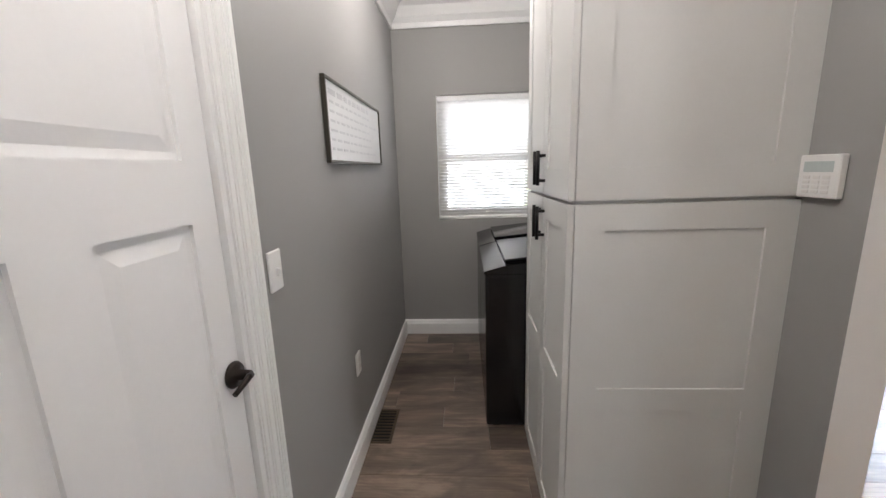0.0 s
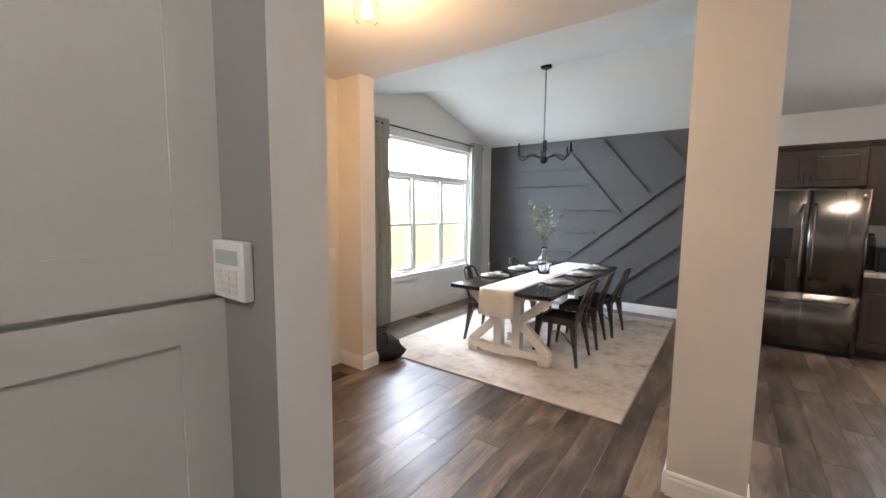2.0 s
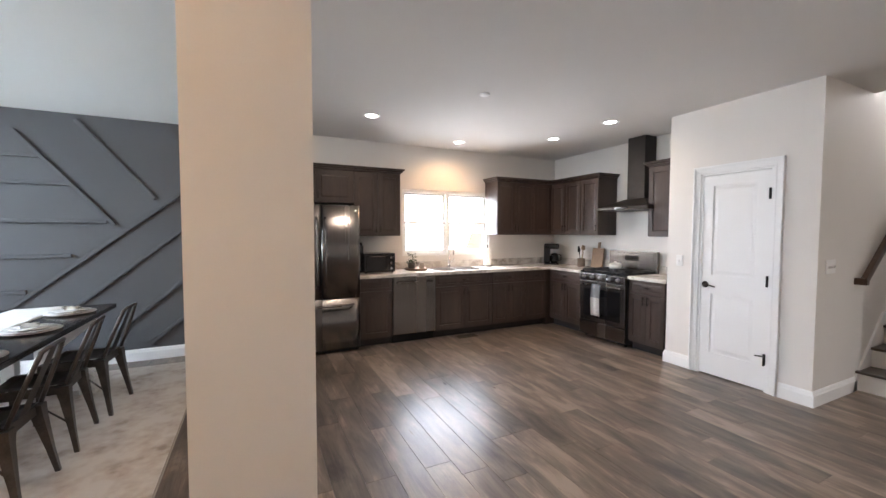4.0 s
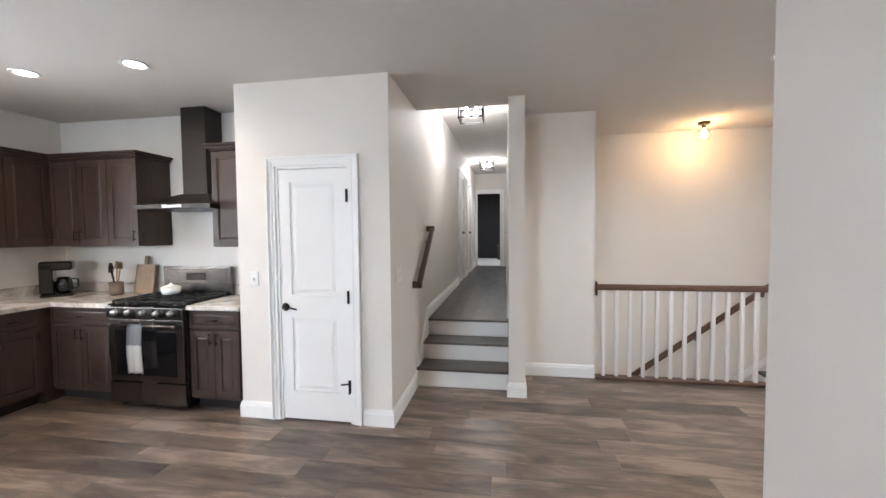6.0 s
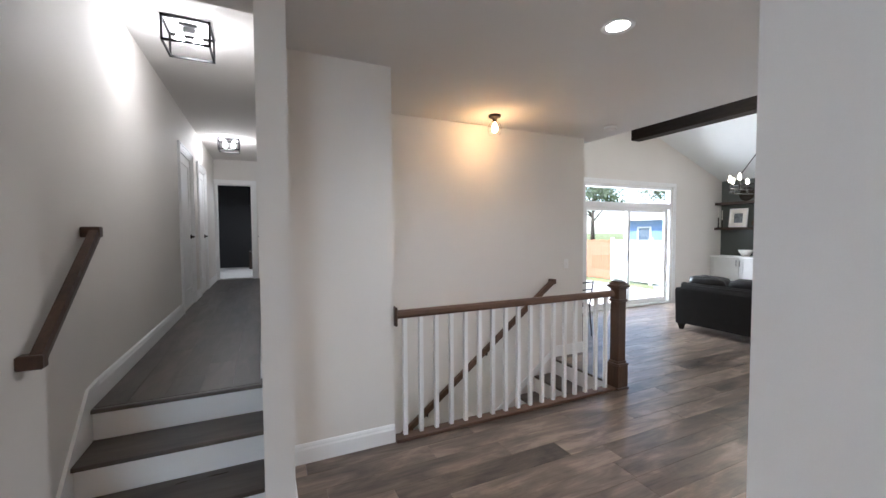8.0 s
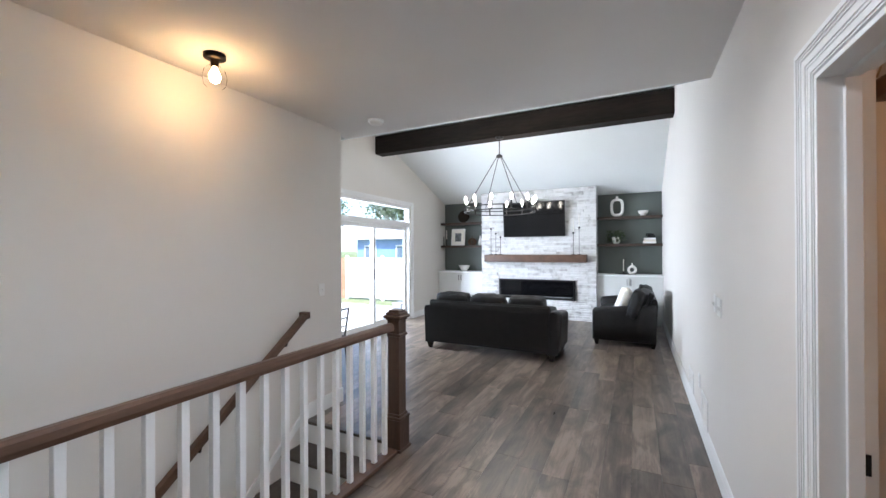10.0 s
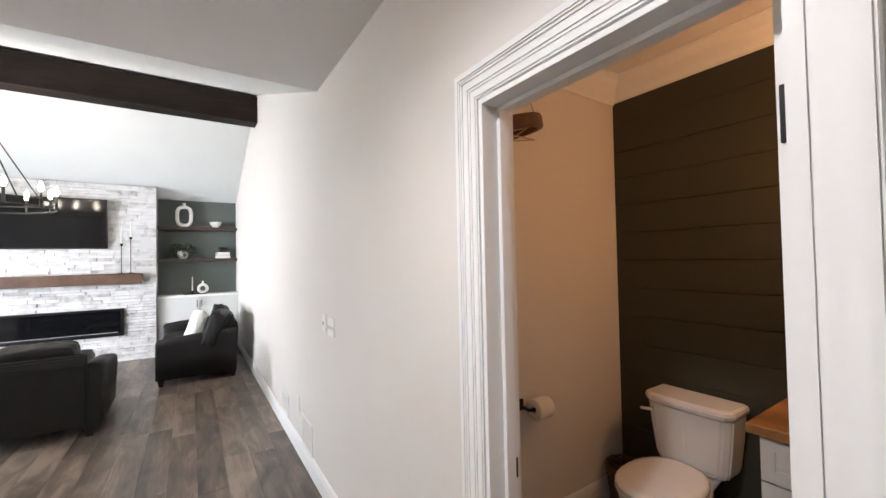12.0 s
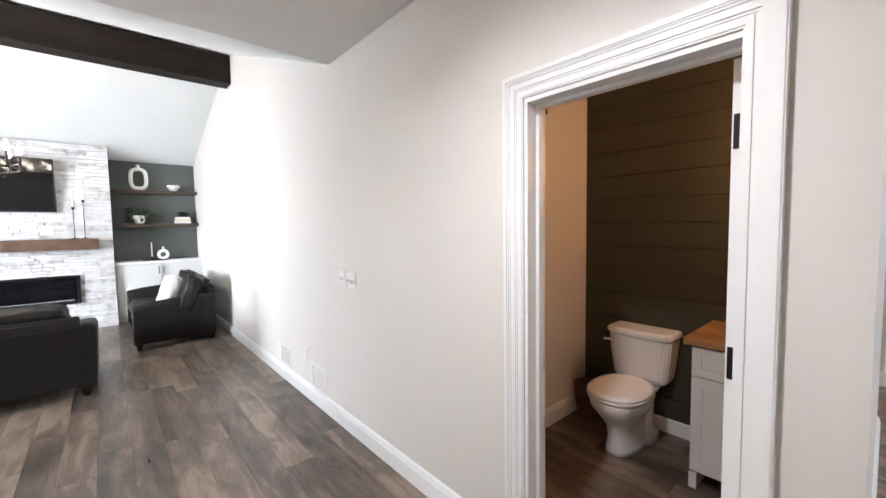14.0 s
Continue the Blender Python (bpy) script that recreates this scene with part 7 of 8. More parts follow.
plate("light_switch", pose(2.95, 3.40, 1.10), 0.118, 0.118, 2, label="white switch plate beside the front door")
plate("light_switch", pose(-1.15, -6.10, 1.15, 0, 0, 180), 0.072, 0.118, 1, label="white switch plate on the stair wall")
kp = thing("alarm_keypad", "white alarm keypad on the grey wall", "keypad", (1.0, 1.145, 1.392), -90)
part("case", B(-0.062, 0.062, -0.022, -0.0005, -0.058, 0.058, bevel=0.008, seg=3), PLATE, kp)
part("screen", B(-0.045, 0.045, -0.0235, -0.0215, 0.012, 0.04, bevel=0.001), material("keypad_screen", (0.50, 0.56, 0.55), 0.2, bump=0), kp)
for k in range(12):
    part("key", B(-0.042 + 0.030 * (k % 3), -0.020 + 0.030 * (k % 3), -0.0245, -0.0215, -0.045 + 0.013 * (k // 3), -0.036 + 0.013 * (k // 3), bevel=0.001), CER, kp)
for x, z, w, h in ((-2.83, 0.245, 0.30, 0.20), (-2.02, 0.24, 0.30, 0.24)):
    g = thing("return_vent", "white louvred wall vent above the baseboard", "vent", (x, -2.945, z))
    bm = bmesh.new()
    for b in ((-w / 2, w / 2, -h / 2, -h / 2 + 0.02), (-w / 2, w / 2, h / 2 - 0.02, h / 2), (-w / 2, -w / 2 + 0.02, -h / 2 + 0.02, h / 2 - 0.02), (w / 2 - 0.02, w / 2, -h / 2 + 0.02, h / 2 - 0.02)):
        box(bm, b[0], b[1], -0.008, -0.0005, b[2], b[3], bevel=0.001)
    part("frame", bm, PLATE, g)
    for k in range(9):
        z2 = -h / 2 + 0.028 + (h - 0.056) * k / 8
        part("slat", place(B(-w / 2 + 0.02, w / 2 - 0.02, -0.002, 0.001, -0.007, 0.007), Matrix.Translation((0, -0.003, z2)) @ Matrix.Rotation(0.6, 4, "X")), PLATE, g)
REG = material("bronze_register", (0.10, 0.075, 0.05), 0.45, metal=0.5, vary=0.2)
for x, y, tz in ((-0.46, 2.0, 90), (2.74, 3.16, 0), (4.9, 3.85, 0), (6.35, -2.27, 90)):
    g = thing("floor_register", "brown metal floor register set in the planks", "floor vent", (x, y, 0), tz)
    bm = bmesh.new()
    for b in ((-0.15, 0.15, -0.065, -0.05), (-0.15, 0.15, 0.05, 0.065), (-0.15, -0.135, -0.05, 0.05), (0.135, 0.15, -0.05, 0.05)):
        box(bm, *b, 0.0005, 0.006, bevel=0.001)
    part("frame", bm, REG, g)
    # flat black sheet, the shade of the duct put in as colour
    part("recess", B(-0.135, 0.135, -0.05, 0.05, 0.0006, 0.0016), BLACK, g)
    for k in range(10):
        xx = -0.12 + 0.0266 * k
        part("slat", B(xx - 0.004, xx + 0.004, -0.05, 0.05, 0.0018, 0.0052), REG, g)
hk = thing("hook_rack", "black metal hook rack high on the beige wall", "hook rack", (1.1, -1.2, 1.875), 90)
part("bar", B(-0.012, 0.012, -0.058, -0.050, -0.115, 0.115, bevel=0.002), BLACK, hk)
for k in range(5):
    part("peg", tube(bmesh.new(), [(0, -0.0005, -0.088 + 0.044 * k), (0, -0.055, -0.088 + 0.044 * k)], 0.007), BLACK, hk)

# ---- powder room ----
for k in range(15):
    z0 = 0.135 + 0.1805 * k - 0.06
    z1 = min(z0 + 0.178, 2.62)
    if z1 - max(z0, 0.0) < 0.03:
        continue
    sb = part("shiplap_board", B(-0.535, 0.979, -1.2525, -1.2405, max(z0, 0.001), z1, bevel=0.0015), GREEN)
    tagged(sb, "dark olive shiplap board", "wall board", group="shiplap boards", kind="structure")
PORC = material("white_porcelain", (0.76, 0.75, 0.73), 0.12, scale=3, vary=0.01, bump=0)
tl = thing("toilet", "white two-piece toilet with closed lid", "toilet", (-0.03, -1.27, 0))


def ovals(bm, rows, seg=28):
    """Stacked ovals: (z, half width, front, back); front and back are the ends along y."""
    prev = None
    for z, hw, yf, yb in rows:
        cy, hl = (yf + yb) / 2, (yb - yf) / 2
        r = [bm.verts.new((hw * math.copysign(abs(math.cos(a)) ** 0.85, math.cos(a)), cy + hl * math.copysign(abs(math.sin(a)) ** 0.9, math.sin(a)), z)) for a in (2 * math.pi * k / seg for k in range(seg))]
        if prev:
            for k in range(seg):
                bm.faces.new((prev[k], prev[(k + 1) % seg], r[(k + 1) % seg], r[k])).smooth = True
        else:
            bm.faces.new(r[::-1])
        prev = r
    bm.faces.new(prev)
    return bm


part("bowl", ovals(bmesh.new(), [(0.0, 0.105, -0.55, -0.10), (0.03, 0.10, -0.545, -0.11), (0.10, 0.09, -0.53, -0.14), (0.19, 0.10, -0.55, -0.16), (0.27, 0.14, -0.62, -0.17), (0.33, 0.172, -0.67, -0.17), (0.375, 0.182, -0.68, -0.16), (0.39, 0.18, -0.678, -0.16)]), PORC, tl)
part("base", ovals(bmesh.new(), [(0.0, 0.13, -0.33, 0.0), (0.05, 0.125, -0.325, -0.005), (0.09, 0.09, -0.30, -0.03), (0.30, 0.09, -0.26, -0.02), (0.39, 0.14, -0.24, 0.0)]), PORC, tl)
part("seat", ovals(bmesh.new(), [(0.392, 0.185, -0.685, -0.215), (0.405, 0.188, -0.688, -0.212), (0.412, 0.185, -0.685, -0.215)]), PORC, tl)
part("lid", ovals(bmesh.new(), [(0.414, 0.186, -0.686, -0.20), (0.428, 0.187, -0.687, -0.20), (0.438, 0.178, -0.678, -0.205), (0.442, 0.15, -0.65, -0.22)]), PORC, tl)
tk = bmesh.new()
rows = [(0.392, 0.165, -0.17, -0.005), (0.42, 0.182, -0.185, -0.002), (0.58, 0.202, -0.195, 0.0), (0.72, 0.213, -0.20, 0.0)]
prev = None
for z, hw, yf, yb in rows:
    c = 0.035
    r = [tk.verts.new((x, y, z)) for x, y in ((-hw, yb), (-hw, yf + c), (-hw + c, yf), (0, yf - 0.012), (hw - c, yf), (hw, yf + c), (hw, yb))]
    if prev:
        for k in range(7):
            tk.faces.new((prev[k], prev[(k + 1) % 7], r[(k + 1) % 7], r[k]))
    else:
        tk.faces.new(r[::-1])
    prev = r
tk.faces.new(prev)
bmesh.ops.recalc_face_normals(tk, faces=tk.faces)
bmesh.ops.bevel(tk, geom=tk.edges[:], offset=0.010, segments=2, affect="EDGES")
tank = part("tank", tk, PORC, tl)
tld = bmesh.new()
prev = None
for z, g in ((0.722, 0.008), (0.75, 0.012), (0.766, -0.002)):
    hw, yf, yb, c = 0.215 + g, -0.205 - g, 0.004, 0.04
    r = [tld.verts.new((x, y, z)) for x, y in ((-hw, yb), (-hw, yf + c), (-hw + c, yf), (0, yf - 0.014), (hw - c, yf), (hw, yf + c), (hw, yb))]
    if prev:
        for k in range(7):
            tld.faces.new((prev[k], prev[(k + 1) % 7], r[(k + 1) % 7], r[k]))
    else:
        tld.faces.new(r[::-1])
    prev = r
tld.faces.new(prev)
bmesh.ops.recalc_face_normals(tld, faces=tld.faces)
bmesh.ops.bevel(tld, geom=tld.edges[:], offset=0.006, segments=2, affect="EDGES")
part("tank_lid", tld, PORC, tl)
part("flush_lever", tube(bmesh.new(), [(-0.17, -0.195, 0.675), (-0.17, -0.22, 0.675), (-0.225, -0.222, 0.668)], 0.009), PORC, tl)
BUTCH = material("golden_butcher_block", (0.32, 0.16, 0.055), 0.4, scale=6, vary=0.35, bump=0.06, stretch=(0.2, 1, 1))
vn = thing("vanity_cabinet", "white shaker vanity cabinet", "cabinet", (0.40, -1.765, 0))
part("carcass", B(0.0, 0.60, 0.0, 0.505, 0.09, 0.83), BUILTW, vn)
part("drawer_front", framed(bmesh.new(), 0.004, 0.596, 0.655, 0.822, 0.02, 0.045, [(0.05, 0.55, 0.70, 0.777)], rec=0.008, raised=0.0006, slope_w=0.002, y=-0.02, both=False), BUILTW, vn)
for k in range(2):
    part("door", framed(bmesh.new(), 0.004 + 0.297 * k, 0.299 + 0.297 * k, 0.105, 0.648, 0.02, 0.055, [(0.059 + 0.297 * k, 0.244 + 0.297 * k, 0.16, 0.593)], rec=0.008, raised=0.0006, slope_w=0.002, y=-0.02, both=False), BUILTW, vn)
for x in (0.0, 0.56):
    part("foot", B(x, x + 0.04, -0.02, 0.505, 0.0, 0.09), BUILTW, vn)
vt = thing("countertop", "golden butcher-block vanity top", "countertop", (0.40, -1.765, 0))
part("slab", B(-0.035, 0.602, -0.045, 0.510, 0.831, 0.872, bevel=0.004), BUTCH, vt)
sp = thing("soap_bottle", "black soap bottle on the vanity top", "soap bottle", (0.53, -1.50, 0.8725))
part("bottle", lathe(bmesh.new(), [(0, 0), (0.034, 0), (0.036, 0.01), (0.036, 0.13), (0.012, 0.155), (0.012, 0.17), (0, 0.17)], 20), GLOSS, sp)
part("pump", tube(bmesh.new(), [(0, 0, 0.17), (0, 0, 0.205), (-0.035, 0, 0.205)], 0.005), BLACK, sp)
wb = thing("waste_basket", "brown woven wastebasket beside the toilet", "basket", (-0.40, -1.42, 0))
bm = bmesh.new()
for k in range(16):
    z = 0.01 + 0.016 * k
    rr = 0.085 + 0.035 * k / 15
    tube(bm, [((rr + 0.003 * (-1) ** (i + k)) * math.cos(a), (rr + 0.003 * (-1) ** (i + k)) * math.sin(a), z) for i, a in enumerate(2 * math.pi * j / 28 for j in range(29))], 0.0085, 5, cap=False)
part("weave", bm, MATS["brown_wicker"], wb)
part("bottom", lathe(bmesh.new(), [(0, 0.001), (0.085, 0.001), (0.085, 0.012), (0, 0.012)], 20), MATS["brown_wicker"], wb)
th = thing("toilet_paper", "white paper roll on a black wall holder", "toilet paper", (-0.536, -2.19, 0.75), 90)
part("wall_plate", B(-0.03, 0.03, -0.012, -0.0005, -0.03, 0.03, bevel=0.003), BLACK, th)
part("arm", tube(bmesh.new(), [(0, -0.01, 0), (0, -0.075, -0.005), (0.03, -0.08, -0.01), (0.15, -0.08, -0.01)], 0.009), BLACK, th)
part("roll", place(lathe(bmesh.new(), [(0.018, 0), (0.055, 0), (0.056, 0.004), (0.056, 0.1), (0.055, 0.104), (0.018, 0.104)], 26), pose(0.035, -0.08, -0.012, 0, 90)), LINEN, th)
hg = thing("hanging_ornament", "round wooden hoop hanging from thin cords", "hanging ornament", (-0.32, -2.46, 2.14))
bm = bmesh.new()
ring = lathe(bm, [(0.165, -0.03), (0.185, -0.03), (0.19, -0.02), (0.19, 0.02), (0.185, 0.03), (0.165, 0.03), (0.16, 0.0), (0.165, -0.03)], 40)
part("hoop", place(bm, pose(0, 0, 0, 14, 0, 0)), material("dark_hoop_wood", (0.10, 0.045, 0.018), 0.5, vary=0.3), hg)
CORD = material("pale_cord", (0.5, 0.38, 0.24), 0.8)
for k in range(5):
    a = 2 * math.pi * k / 5
    b_ = a + 2.5
    part("cord", tube(bmesh.new(), [(0.17 * math.cos(a), 0.17 * math.sin(a), -0.03), (0.17 * math.cos(b_), 0.17 * math.sin(b_), -0.03)], 0.004, 5), CORD, hg)
for k in range(3):
    a = 2 * math.pi * k / 3 + 0.4
    part("cord", tube(bmesh.new(), [(0.175 * math.cos(a), 0.175 * math.sin(a), 0.0), (0, 0, H - 2.14 - 0.001)], 0.0035, 5), CORD, hg)
# fixture added out of view to go with the powder room's warm glow
sc = thing("wall_sconce", "unseen lit glass wall lamp added for the powder room's warm light", "sconce", (0.979, -1.62, 1.95), -90)
part("wall_plate", place(lathe(bmesh.new(), [(0, 0), (0.055, 0), (0.05, 0.015), (0, 0.015)], 20), pose(0, -0.0005, 0, 90)), BLACK, sc)
part("shade", lathe(bmesh.new(), [(0, -0.06), (0.04, -0.055), (0.055, 0.0), (0.045, 0.06), (0, 0.065)], 20, (0, -0.08, 0.05)), glow("sconce_glass", (1.0, 0.72, 0.42), 10), sc)

# ---- laundry ----
tc2 = thing("tall_cabinet", "tall white laundry cabinet with black pulls", "cabinet", (0.358, 1.968, 0), -90)
TW = 0.76
part("carcass", B(0.0, TW - 0.022, 0.0, 0.641, 0.0, 2.42), BUILTW, tc2)
SHK = dict(rec=0.007, raised=0.0006, slope_w=0.002, both=False)
for z0, z1, pans in ((0.02, 1.325, ((0.03 + 0.06, 0.64), (0.72, 1.245))), (1.338, 2.41, ((1.43, 2.33),))):
    # side panels of the end facing the passage
    b = framed(bmesh.new(), 0.0, 0.643, z0, z1, 0.02, 0.09, [(0.09, 0.555, p0, p1) for p0, p1 in pans], **SHK)
    place(b, Matrix.Translation((TW, 0.0, 0)) @ Matrix.Rotation(radians(90), 4, "Z"))
    part("side_panel", b, BUILTW, tc2)
    for k in range(2):
        a, c = TW / 2 * k + 0.003, TW / 2 * (k + 1) - 0.003
        d = part("door", framed(bmesh.new(), a, c, z0, z1, 0.02, 0.07, [(a + 0.07, c - 0.07, p0, p1) for p0, p1 in pans], y=-0.022, **SHK), BUILTW, tc2)
        hz = 1.225 if z0 < 1 else 1.435
        pull(d, TW / 2 - 0.035 if k == 0 else TW / 2 + 0.035, hz, 0.13, True, -0.022, BLACK, 0.006)
DKM = material("dark_graphite_enamel", (0.008, 0.0075, 0.008), 0.16, scale=3, vary=0.03, bump=0.01)
for name, y1, lab in (("washing_machine", 2.665, "dark graphite top-load washing machine"), ("dryer", 3.28, "dark graphite clothes dryer under the window")):
    wm = thing(name, lab, "appliance", (0.125, y1, 0), -90)
    w = 0.68 if name == "washing_machine" else 0.60
    bm = bmesh.new()
    box(bm, 0, w, 0.0, 0.72, 0.02, 0.90, bevel=0.018, seg=2)
    part("body", bm, DKM, wm)
    bm = bmesh.new()
    prof2 = [(-0.005, 0.90), (-0.005, 0.915), (0.10, 0.945), (0.52, 0.985), (0.58, 1.06), (0.72, 1.07), (0.72, 0.90)]
    a = [bm.verts.new((0.0, y, z)) for y, z in prof2]
    b = [bm.verts.new((w, y, z)) for y, z in prof2]
    bm.faces.new(a)
    bm.faces.new(b[::-1])
    for i in range(len(prof2)):
        bm.faces.new((a[i], a[(i + 1) % len(prof2)], b[(i + 1) % len(prof2)], b[i]))
    bmesh.ops.recalc_face_normals(bm, faces=bm.faces)
    part("top", bm, DKM, wm)
    lid = B(0.05, w - 0.05, 0.0, 0.40, 0.0, 0.018, bevel=0.006, seg=2)
    part("lid", place(lid, Matrix.Translation((0, 0.11, 0.949)) @ Matrix.Rotation(math.atan2(0.04, 0.42), 4, "X")), GLOSS, wm, "glossy dark glass lid")
    part("control_panel", place(B(0.04, w - 0.04, 0.0, 0.07, 0.0, 0.006), Matrix.Translation((0, 0.523, 0.992)) @ Matrix.Rotation(radians(50), 4, "X")), GLOSS, wm)
    for k in range(4):
        part("foot", B(0.03 + (w - 0.1) * (k % 2), 0.07 + (w - 0.1) * (k % 2), 0.04 + 0.6 * (k // 2), 0.08 + 0.6 * (k // 2), 0.0, 0.021), BLACK, wm)
wbd = thing("whiteboard", "framed white dry-erase calendar on the grey wall", "whiteboard", (-0.527, 2.105, 1.645), 90)
part("board", B(-0.485, 0.485, -0.012, -0.0005, -0.15, 0.165), material("whiteboard_gloss", (0.78, 0.79, 0.80), 0.2, vary=0.01, bump=0), wbd)
bm = bmesh.new()
for b in ((-0.495, 0.495, -0.163, -0.15), (-0.495, 0.495, 0.165, 0.178), (-0.495, -0.482, -0.15, 0.165), (0.482, 0.495, -0.15, 0.165)):
    box(bm, b[0], b[1], -0.02, -0.0005, b[2], b[3], bevel=0.002)
part("frame", bm, material("dark_bronze_frame", (0.07, 0.065, 0.05), 0.4, metal=0.6), wbd)
rr_ = random.Random(8)
wr = bmesh.new()
for row in range(7):
    x = -0.44
    while x < 0.2 + 0.2 * rr_.random():
        ln = rr_.uniform(0.03, 0.09)
        z = 0.125 - 0.038 * row
        box(wr, x, x + ln, -0.0126, -0.0121, z - (0.006 if row else 0.011), z + (0.004 if row else 0.011))
        x += ln + 0.025
part("writing", wr, material("faded_marker", (0.45, 0.46, 0.48), 0.5, bump=0), wbd, "faint marker lines")["kind"] = "stuff"
bl = thing("window_blinds", "lowered white horizontal blinds on the laundry window", "blinds", (-0.19, 3.30, 1.03))
BLM = bpy.data.materials.new("white_vinyl_slat")
BLM.use_nodes = True
nt = BLM.node_tree
bs = nt.nodes["Principled BSDF"]
bs.inputs["Base Color"].default_value = (0.8, 0.79, 0.77, 1)
bs.inputs["Roughness"].default_value = 0.45
tr2 = nt.nodes.new("ShaderNodeBsdfTranslucent")
tr2.inputs["Color"].default_value = (0.85, 0.82, 0.8, 1)
ms = nt.nodes.new("ShaderNodeMixShader")
ms.inputs[0].default_value = 0.22
nt.links.new(bs.outputs[0], ms.inputs[1])
nt.links.new(tr2.outputs[0], ms.inputs[2])
nt.links.new(ms.outputs[0], nt.nodes["Material Output"].inputs["Surface"])
part("head_rail", B(0.005, 0.945, 0.002, 0.045, 0.945, 0.985, bevel=0.003), WHITE, bl)
part("bottom_rail", B(0.008, 0.942, 0.008, 0.04, 0.004, 0.022, bevel=0.004), WHITE, bl)
slat0 = place(B(-0.465, 0.465, -0.0165, 0.0165, -0.0008, 0.0008), Matrix.Rotation(radians(-41), 4, "X"))
s0 = part("slat", slat0, BLM, bl)
s0.location = (0.475, 0.024, 0.04)
for k in range(1, 36):
    o = new("slat", s0.data)
    o.parent, o.location = bl, (0.475, 0.024, 0.04 + 0.0255 * k)
for x in (0.15, 0.8):
    part("ladder_cord", tube(bmesh.new(), [(x, 0.006, 0.02), (x, 0.006, 0.95)], 0.0012, 4), LINEN, bl)

# ---- outside ----
GRASS = material("lawn_grass", (0.16, 0.19, 0.075), 0.9, scale=1.2, vary=0.35, bump=0.6, fine=40)
CONC = material("pale_concrete_patio", (0.50, 0.49, 0.47), 0.8, scale=2, vary=0.08, bump=0.15, fine=70)
bm = bmesh.new()
g = 400
vs2 = [bm.verts.new(c) for c in ((-g, -g, -0.62), (g, -g, -0.62), (g, g, -0.62), (-g, g, -0.62))]
bm.faces.new(vs2)
tagged(part("ground", bm, GRASS), "green lawn around the house", "ground", kind="structure")
tagged(part("patio", B(-7.9, -1.5, -13.0, -8.06, -0.62, -0.12, bevel=0.01), CONC), "pale concrete patio outside the sliding door", "patio", kind="structure")
pbx = thing("patio_bin", "small grey lidded box on the patio", "box", (-7.1, -9.06, -0.12))
part("body", B(-0.16, 0.16, -0.13, 0.13, 0.0005, 0.22, bevel=0.01, seg=2), material("grey_plastic_bin", (0.30, 0.31, 0.34), 0.5, vary=0.05), pbx)
part("lid", B(-0.17, 0.17, -0.14, 0.14, 0.2205, 0.25, bevel=0.008, seg=2), material("grey_plastic_lid", (0.36, 0.37, 0.40), 0.45, vary=0.05), pbx)
CEDAR = material("orange_cedar_fence", (0.52, 0.25, 0.15), 0.8, scale=4, vary=0.3, bump=0.2, stretch=(1, 1, 0.15))
fn = thing("wooden_fence", "orange-brown cedar picket fence", "fence", (-11.9, -21.0, -0.62))
pk0 = None
for k in range(46):
    if pk0 is None:
        pk0 = part("picket", B(-0.01, 0.01, -0.062, 0.062, 0.04, 1.80, bevel=0.004), CEDAR, fn)
    else:
        o = new("picket", pk0.data)
        o.parent, o.location = fn, (0, 0.132 * k, 0.02 * math.sin(k * 1.7))
for z in (0.35, 1.4):
    part("rail", B(-0.05, -0.011, -0.06, 6.0, z, z + 0.09), CEDAR, fn)
for k in range(4):
    part("post", B(-0.11, -0.051, -0.05 + 2.0 * k - 0.05, 0.05 + 2.0 * k - 0.05, 0.0, 1.75), CEDAR, fn)
VINYL = material("white_vinyl_fence", (0.80, 0.80, 0.80), 0.5, vary=0.02, bump=0.02)
fn2 = thing("vinyl_fence", "tall white vinyl privacy fence", "fence", (-11.9, -14.9, -0.62))
for k in range(5):
    part("panel", B(-0.02, 0.02, 0.06 + 1.9 * k, 1.84 + 1.9 * k, 0.08, 1.82, bevel=0.004), VINYL, fn2)
for k in range(6):
    part("post", B(-0.06, 0.06, -0.06 + 1.9 * k, 0.06 + 1.9 * k, 0.0, 1.92, bevel=0.006), VINYL, fn2)
BLUE = material("blue_lap_siding", (0.20, 0.32, 0.60), 0.6, scale=3, vary=0.06, bump=0.1)
ROOFM = material("grey_shingle_roof", (0.30, 0.30, 0.31), 0.9, scale=6, vary=0.3, bump=0.3)
hs = thing("neighbour_house", "blue neighbouring house with white windows", "house", (-27.0, -20.0, -0.62))
part("wall", B(-4.0, 0.0, -6.5, 8.0, 0.0, 3.2), BLUE, hs)
bm = bmesh.new()
a = [bm.verts.new(c) for c in ((0.5, -7.0, 3.1), (-4.5, -7.0, 3.1), (-2.0, -7.0, 4.9))]
b = [bm.verts.new(c) for c in ((0.5, 8.5, 3.1), (-4.5, 8.5, 3.1), (-2.0, 8.5, 4.9))]
bm.faces.new(a)
bm.faces.new(b[::-1])
for i in range(3):
    bm.faces.new((a[i], b[i], b[(i + 1) % 3], a[(i + 1) % 3]))
bmesh.ops.recalc_face_normals(bm, faces=bm.faces)
part("roof", bm, ROOFM, hs)
for y in (-5.0, -1.6, 1.8, 5.2):
    w = part("window", B(0.001, 0.06, y - 0.65, y + 0.65, 1.2, 2.6), WHITE, hs)
    part("pane", B(0.061, 0.066, y - 0.52, y + 0.52, 1.33, 2.47), material("dim_window_glass", (0.12, 0.16, 0.22), 0.1, bump=0), w)
